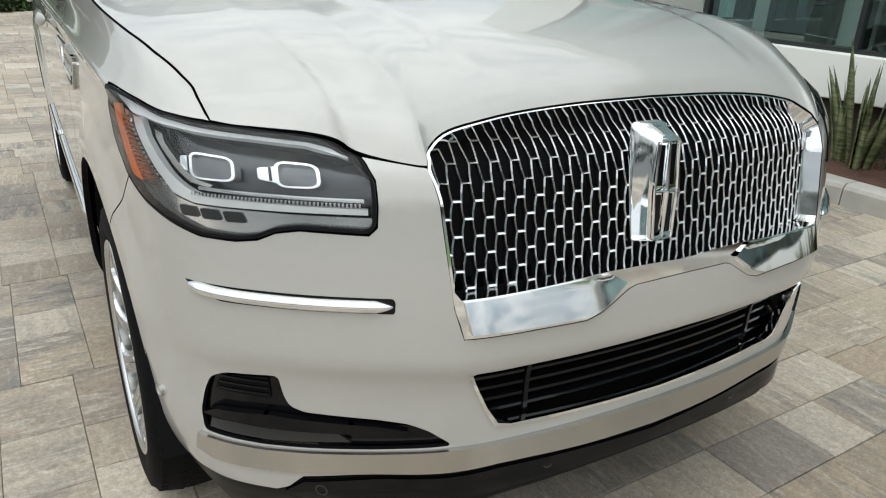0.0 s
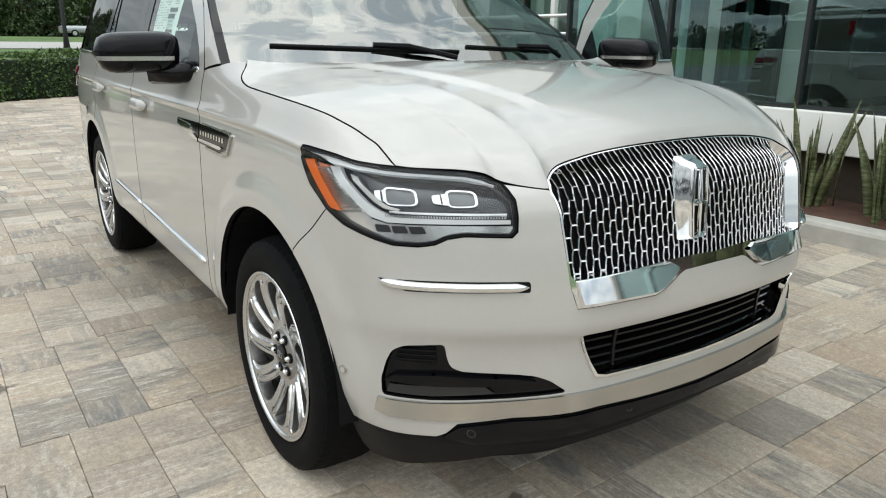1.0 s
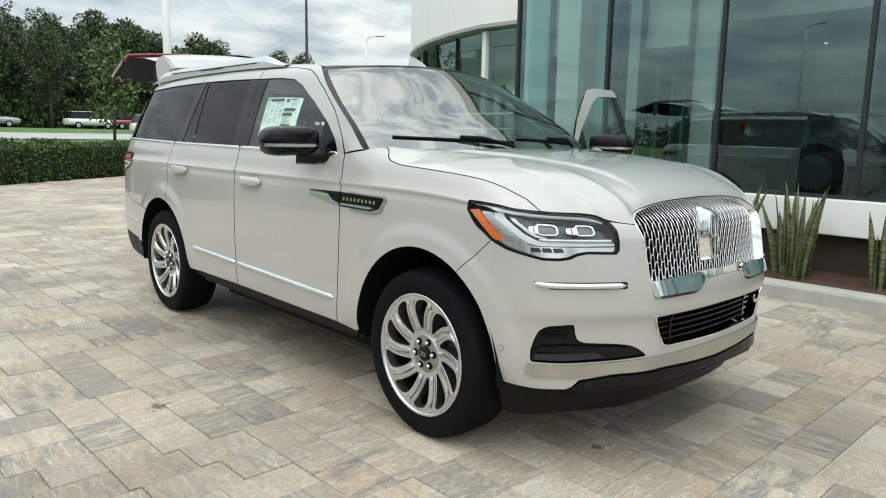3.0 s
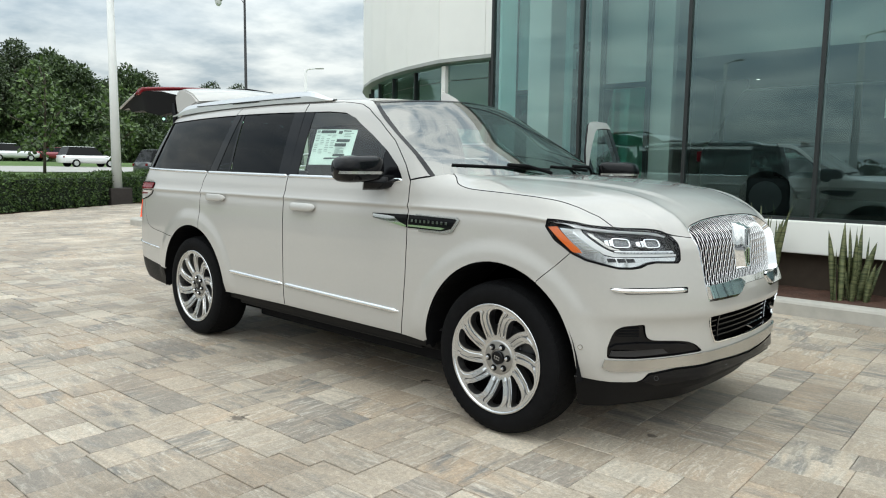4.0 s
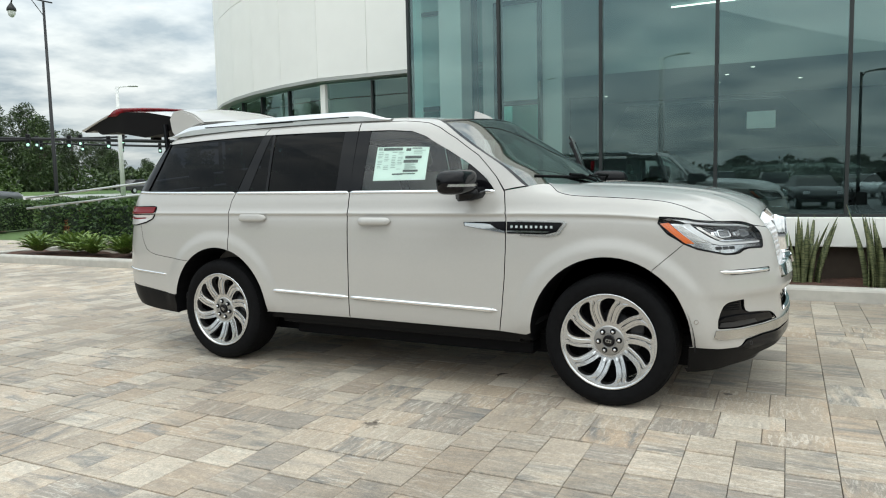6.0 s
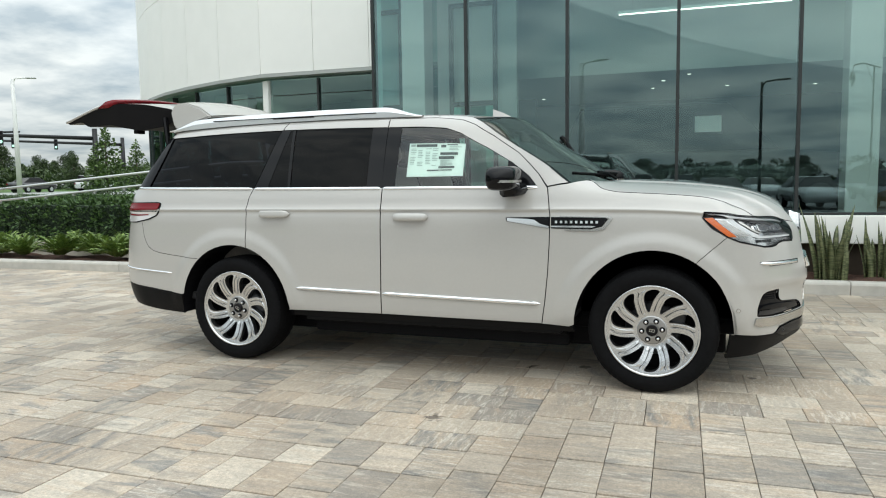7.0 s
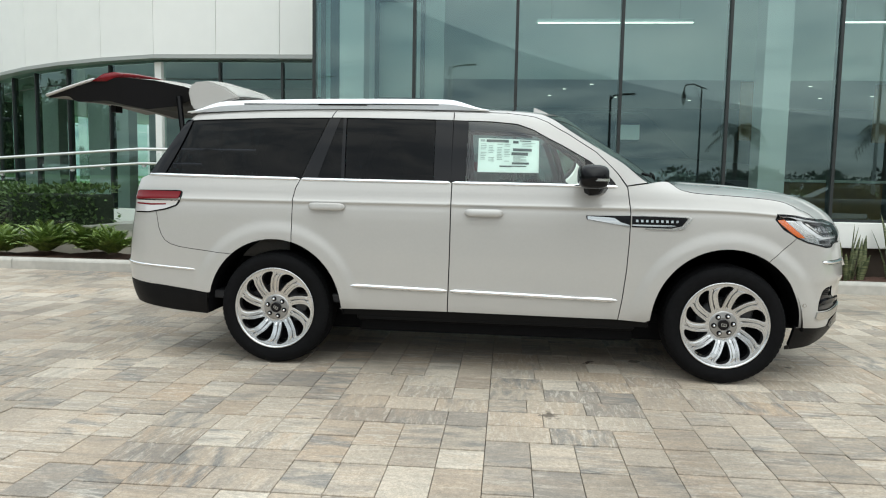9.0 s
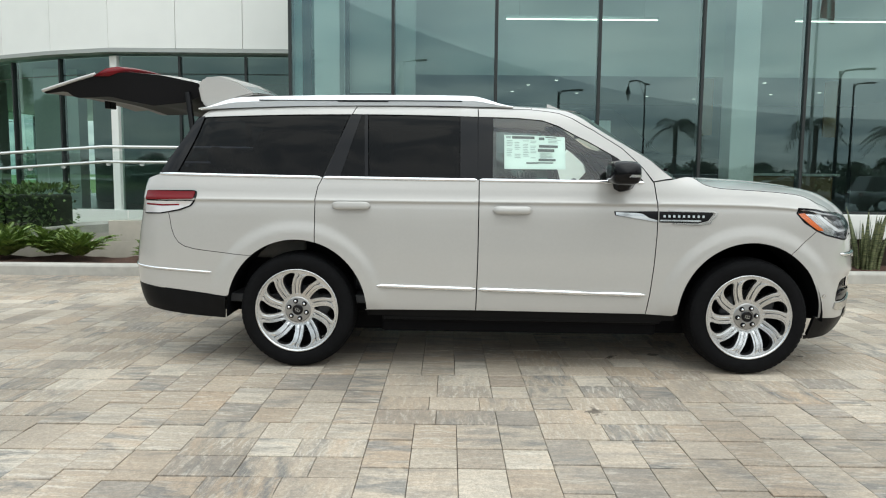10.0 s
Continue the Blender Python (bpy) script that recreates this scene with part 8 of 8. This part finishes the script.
for k in range(165):
    deg = wr.uniform(126, 198)
    a = radians(deg)
    far = wr.uniform(96, 128) if wr.random() < 0.7 else wr.uniform(88, 100)
    sc = wr.uniform(0.60, 0.84) * float(np.interp(deg, [126, 142, 145.4, 147.6, 151, 153, 155.3, 157.5, 160, 164, 168, 171], [0.26, 0.30, 0.44, 0.54, 0.68, 0.68, 0.78, 1.0, 1.06, 0.90, 0.90, 0.82]))
    px_, py_ = far * math.cos(a), far * math.sin(a)
    o = copy_thing(protos[(0, 1, 3)[k % 3]], Matrix.Translation((px_, py_, terrain(px_) - 0.05)) @ Matrix.Rotation(wr.uniform(0, 6.28), 4, "Z"))
    o.scale = (sc, sc, sc * wr.uniform(0.9, 1.1))
V, F = leaf_cloud(rng, [np.array([92 * math.cos(radians(a)) + rng.normal() * 2, 92 * math.sin(radians(a)) + rng.normal() * 2, 1.3 + rng.uniform(0.3, 2.0) * (1 if a > 150 else 0.4)]) for a in np.linspace(124, 198, 150)], [rng.uniform(1.6, 3.0) for _ in range(150)], 60, 0.55, 0.2)
und = leaf_part("undergrowth", (V, F), LEAF_TREE, None)
tagged(und, "dense dark green undergrowth along the wood's edge", "shrubs", kind="stuff")
# trees, palms, lamps and cars behind the camera, which the glass front mirrors
for k in range(90):
    a = radians(wr.uniform(188, 352))
    far = wr.uniform(78, 105)
    sc = wr.uniform(0.18, 0.36)
    o = copy_thing(protos[2], Matrix.Translation((far * math.cos(a), far * math.sin(a), -1.2)) @ Matrix.Rotation(wr.uniform(0, 6.28), 4, "Z"))
    o.scale = (sc * 1.5, sc * 1.5, sc)
V, F = leaf_cloud(rng, [np.array([82 * math.cos(radians(a)) + rng.normal() * 3, 82 * math.sin(radians(a)) + rng.normal() * 3, rng.uniform(0.2, 1.9)]) for a in np.linspace(186, 354, 230)], [rng.uniform(1.5, 2.5) for _ in range(230)], 42, 0.6, 0.24)
tagged(leaf_part("shrub_belt", (V, F), LEAF_FAR, None), "dark green belt of shrubs round the car park", "shrubs", kind="stuff")


def palm(x, y, h):
    t_ = thing("palm_tree", "tall palm with a drooping feathery crown", "tree", (x, y, -0.1), group="palms")
    part("trunk", tube([(0, 0, 0), (0.1, 0, h * 0.5), (0.05, 0.1, h * 0.82)], 0.2, 8, radii=[0.26, 0.2, 0.22]), BARK, t_, smooth=True)
    V, F = [], []
    for k in range(46):
        a, el = rng.uniform(0, 6.28), rng.uniform(-0.2, 1.35)
        o = np.array([math.cos(a), math.sin(a), 0])
        pts = [np.array([0.05, 0.1, h * 0.83]) + o * 2.5 * u * (0.35 + 0.65 * math.cos(el)) + np.array([0, 0, 2.4 * (u * math.sin(el) - 0.75 * u * u)]) for u in np.linspace(0, 1, 12)]
        for i in range(2, 12):
            d = pts[i] - pts[i - 1]
            s_ = np.cross(d, np.array([0, 0, 1.0]))
            s_ /= np.linalg.norm(s_) + 1e-9
            for sg in (1, -1):
                card_leaf(V, F, pts[i], s_ * sg + d * 1.5 + np.array([0, 0, -0.5]), np.array([0, 0, 1.0]), 0.62, 0.05)
    leaf_part("crown", (V, F), LEAF_FAR, t_)


for x, y, h in ((20.1, -51, 7.8), (30.8, -46.5, 7.6), (41, -52, 7.4)):
    palm(x, y, h)
for x, y, h, m in ((-3.94, -19.96, 7.0, POLE_WHITE), (4.5, -24.2, 6.2, POLE_BLACK), (15.2, -15.8, 6.2, POLE_BLACK), (-14, -34, 8.4, POLE_WHITE), (26, -33, 8.0, POLE_BLACK)):
    cobra_lamp(x, y, h, m, 0.9, radians(20), label="tall car park lamp post")
lantern_lamp(10.4, -28.1, 7.2, radians(200)).scale = (0.55, 0.55, 1.0)
flag = thing("flagpole", "white flagpole with a hanging striped flag", "flagpole", (17.1, -21.5, -0.06))
part("pole", tube([(0, 0, 0), (0, 0, 13.5)], 0.07, 10, radii=[0.10, 0.05]), POLE_WHITE, flag, smooth=True)
FLAG_RED, FLAG_PALE = material("flag_red", (0.40, 0.05, 0.06), 0.8, vary=0.1), material("flag_white", (0.6, 0.6, 0.58), 0.8, vary=0.1)
bm = bmesh.new()
fold = [[bm.verts.new((0.09 + 0.75 * u + 0.05 * math.sin(9 * u + 2 * v), 0.16 * math.sin(11 * u + 3 * v), 13.0 - 0.5 * u - 3.2 * v)) for u in np.linspace(0, 1, 15)] for v in np.linspace(0, 1, 8)]
for a, b in zip(fold, fold[1:]):
    for k in range(14):
        bm.faces.new((a[k], a[k + 1], b[k + 1], b[k])).material_index = (k // 2) % 2
part("flag_cloth", bm, [FLAG_RED, FLAG_PALE], flag, "hanging red and white striped flag", smooth=True)
for x, y, ang, c, kd in ((-10, -21, 82, (0.03, 0.03, 0.035), "suv"), (-6, -20, 82, (0.02, 0.02, 0.022), "suv"), (-1.5, -20.5, 82, (0.3, 0.3, 0.31), "suv"), (2.4, -21, 82, (0.05, 0.05, 0.05), "car"), (6.3, -21, 84, (0.5, 0.5, 0.5), "car"),
                         (10, -20, 80, (0.04, 0.04, 0.05), "suv"), (14.5, -18.5, 8, (0.012, 0.012, 0.013), "car"), (20.5, -19, 6, (0.03, 0.03, 0.03), "suv"), (26, -22, 80, (0.4, 0.4, 0.4), "suv"), (30, -22, 80, (0.02, 0.02, 0.02), "truck"),
                         (-14, -24, 80, (0.4, 0.4, 0.4), "car"), (-4, -36, 85, (0.5, 0.5, 0.5), "suv"), (1, -36, 85, (0.03, 0.03, 0.03), "suv"), (6, -36, 85, (0.6, 0.6, 0.6), "car"), (12, -37, 85, (0.1, 0.1, 0.1), "suv"), (18, -37, 85, (0.5, 0.5, 0.5), "truck")):
    vehicle(x, y, radians(ang), c, "parked car in the car park behind the forecourt", kd)

# traffic cone beside the planter
cone = thing("traffic_cone", "bright orange traffic cone beside the planter kerb", "traffic cone", (-14.75, 4.0, -0.01))
part("cone_body", lathe([(0.14, 0.03), (0.12, 0.08), (0.035, 0.68), (0.028, 0.70), (0.0, 0.70)], 20), CONE_ORANGE, cone, smooth=True)
part("cone_base", boxes(((-0.18, -0.18, 0), (0.18, 0.18, 0.032)), bevel=0.01), CONE_ORANGE, cone)

# ---- pavers of the forecourt, last ----
pr = random.Random(21)
PG, PGY = 0.0032, 0.0016


def paver_mesh(w, d):
    vs = []
    b = 0.0020
    for x, y, z in ((0, 0, -0.05), (w, 0, -0.05), (w, d, -0.05), (0, d, -0.05), (0, 0, -b), (w, 0, -b), (w, d, -b), (0, d, -b), (b, b, 0), (w - b, b, 0), (w - b, d - b, 0), (b, d - b, 0)):
        vs.append((x, y, z))
    f = [(8, 9, 10, 11)] + [(4 + i, 4 + (i + 1) % 4, 8 + (i + 1) % 4, 8 + i) for i in range(4)] + [(i, (i + 1) % 4, 4 + (i + 1) % 4, 4 + i) for i in range(4)]
    return vs, f


def fall(x, y):
    """The paving falls a little away from the building."""
    return -0.018 * max(0.0, -1.15 - y) if y > -4.5 else -0.018 * 3.35


# blocks of four strips; most strips run away from the kerb, with pieces of several lengths
rows_of = []
U = 0.229
FILL = ((0.30, 0.30, 0.316), (0.229, 0.345, 0.342), (0.345, 0.342, 0.229), (0.316, 0.30, 0.30), (0.345, 0.229, 0.342))
bx = -0.655 - 4 * U * 25
while bx < 10.5:
    by = -8.9 + pr.choice((0.0, 0.1, 0.3, 0.5))
    while by < 6.9:
        across = pr.random() < 0.40
        for j in range(4):
            o_ = 0.0
            for d in pr.choice(FILL):
                rows_of.append((bx + o_, by + j * U, d, U) if across else (bx + j * U, by + o_, U, d))
                o_ += d
        by += 4 * U
    bx += 4 * U
near, rest_v, rest_f, rest_g = [], [], [], []
for x, y, w, h in rows_of:
    wx, wy = place(x, y)
    if wy > KY + 0.1 and wx > -14.0:
        continue
    if wx < -15.5 - (wy + 3.0) * 0.68 or (wx < -18 and wy < -2):
        continue
    if -2.2 < wx < 1.9 and -2.9 < wy < -1.05 and len(near) < 300:
        near.append((x, y, w, h))
        continue
    v, f = paver_mesh(w - PG, h - PGY)
    k = len(rest_v)
    dz = fall(x, wy) + pr.uniform(-0.0012, 0.0012)
    for a, b, c in v:
        q = place(x + a, y + b)
        rest_v.append((q[0], q[1], c + dz))
    rest_f += [[k + i for i in ff] for ff in f]
    rest_g += [float(w > h)] * len(v)
me = bpy.data.meshes.new("pavers")
me.from_pydata(rest_v, [], rest_f)
me.attributes.new("grain", "FLOAT", "POINT").data.foreach_set("value", rest_g)
floor_ = bpy.data.objects["pavement"]
o = mesh_part("pavers", me, PAVER, floor_)
tagged(o, "mixed beige, cream and grey concrete pavers", kind="stuff")
cache = {}
for x, y, w, h in near:
    if (w, h) not in cache:
        v, f = paver_mesh(w - PG, h - PGY)
        c = bpy.data.meshes.new("paver")
        c.from_pydata(v, [], f)
        c.attributes.new("grain", "FLOAT", "POINT").data.foreach_set("value", [float(w > h)] * len(v))
        c.materials.append(PAVER)
        cache[(w, h)] = c
    p = new("paver", cache[(w, h)])
    q = place(x, y)
    p.parent = floor_
    p.location = (q[0], q[1], fall(x, q[1]) + pr.uniform(-0.0012, 0.0012))
    p.rotation_euler = (0, 0, TWIST)
# a dry leaf and a stain on the paving
lf = thing("dry_leaf", "small dark curled dry leaf on the pavers", "leaf", (-0.90, -0.63, 0.0))
V, F = [], []
card_leaf(V, F, np.array([0, 0, 0.006]), np.array([1.0, 0.25, 0.2]), np.array([0, 0, 1.0]), 0.11, 0.014, 0.6)
card_leaf(V, F, np.array([0.03, 0, 0.006]), np.array([0.6, -0.8, 0.5]), np.array([0, 0, 1.0]), 0.05, 0.012, 0.6)
leaf_part("leaf_blade", (V, F), BARK, lf)
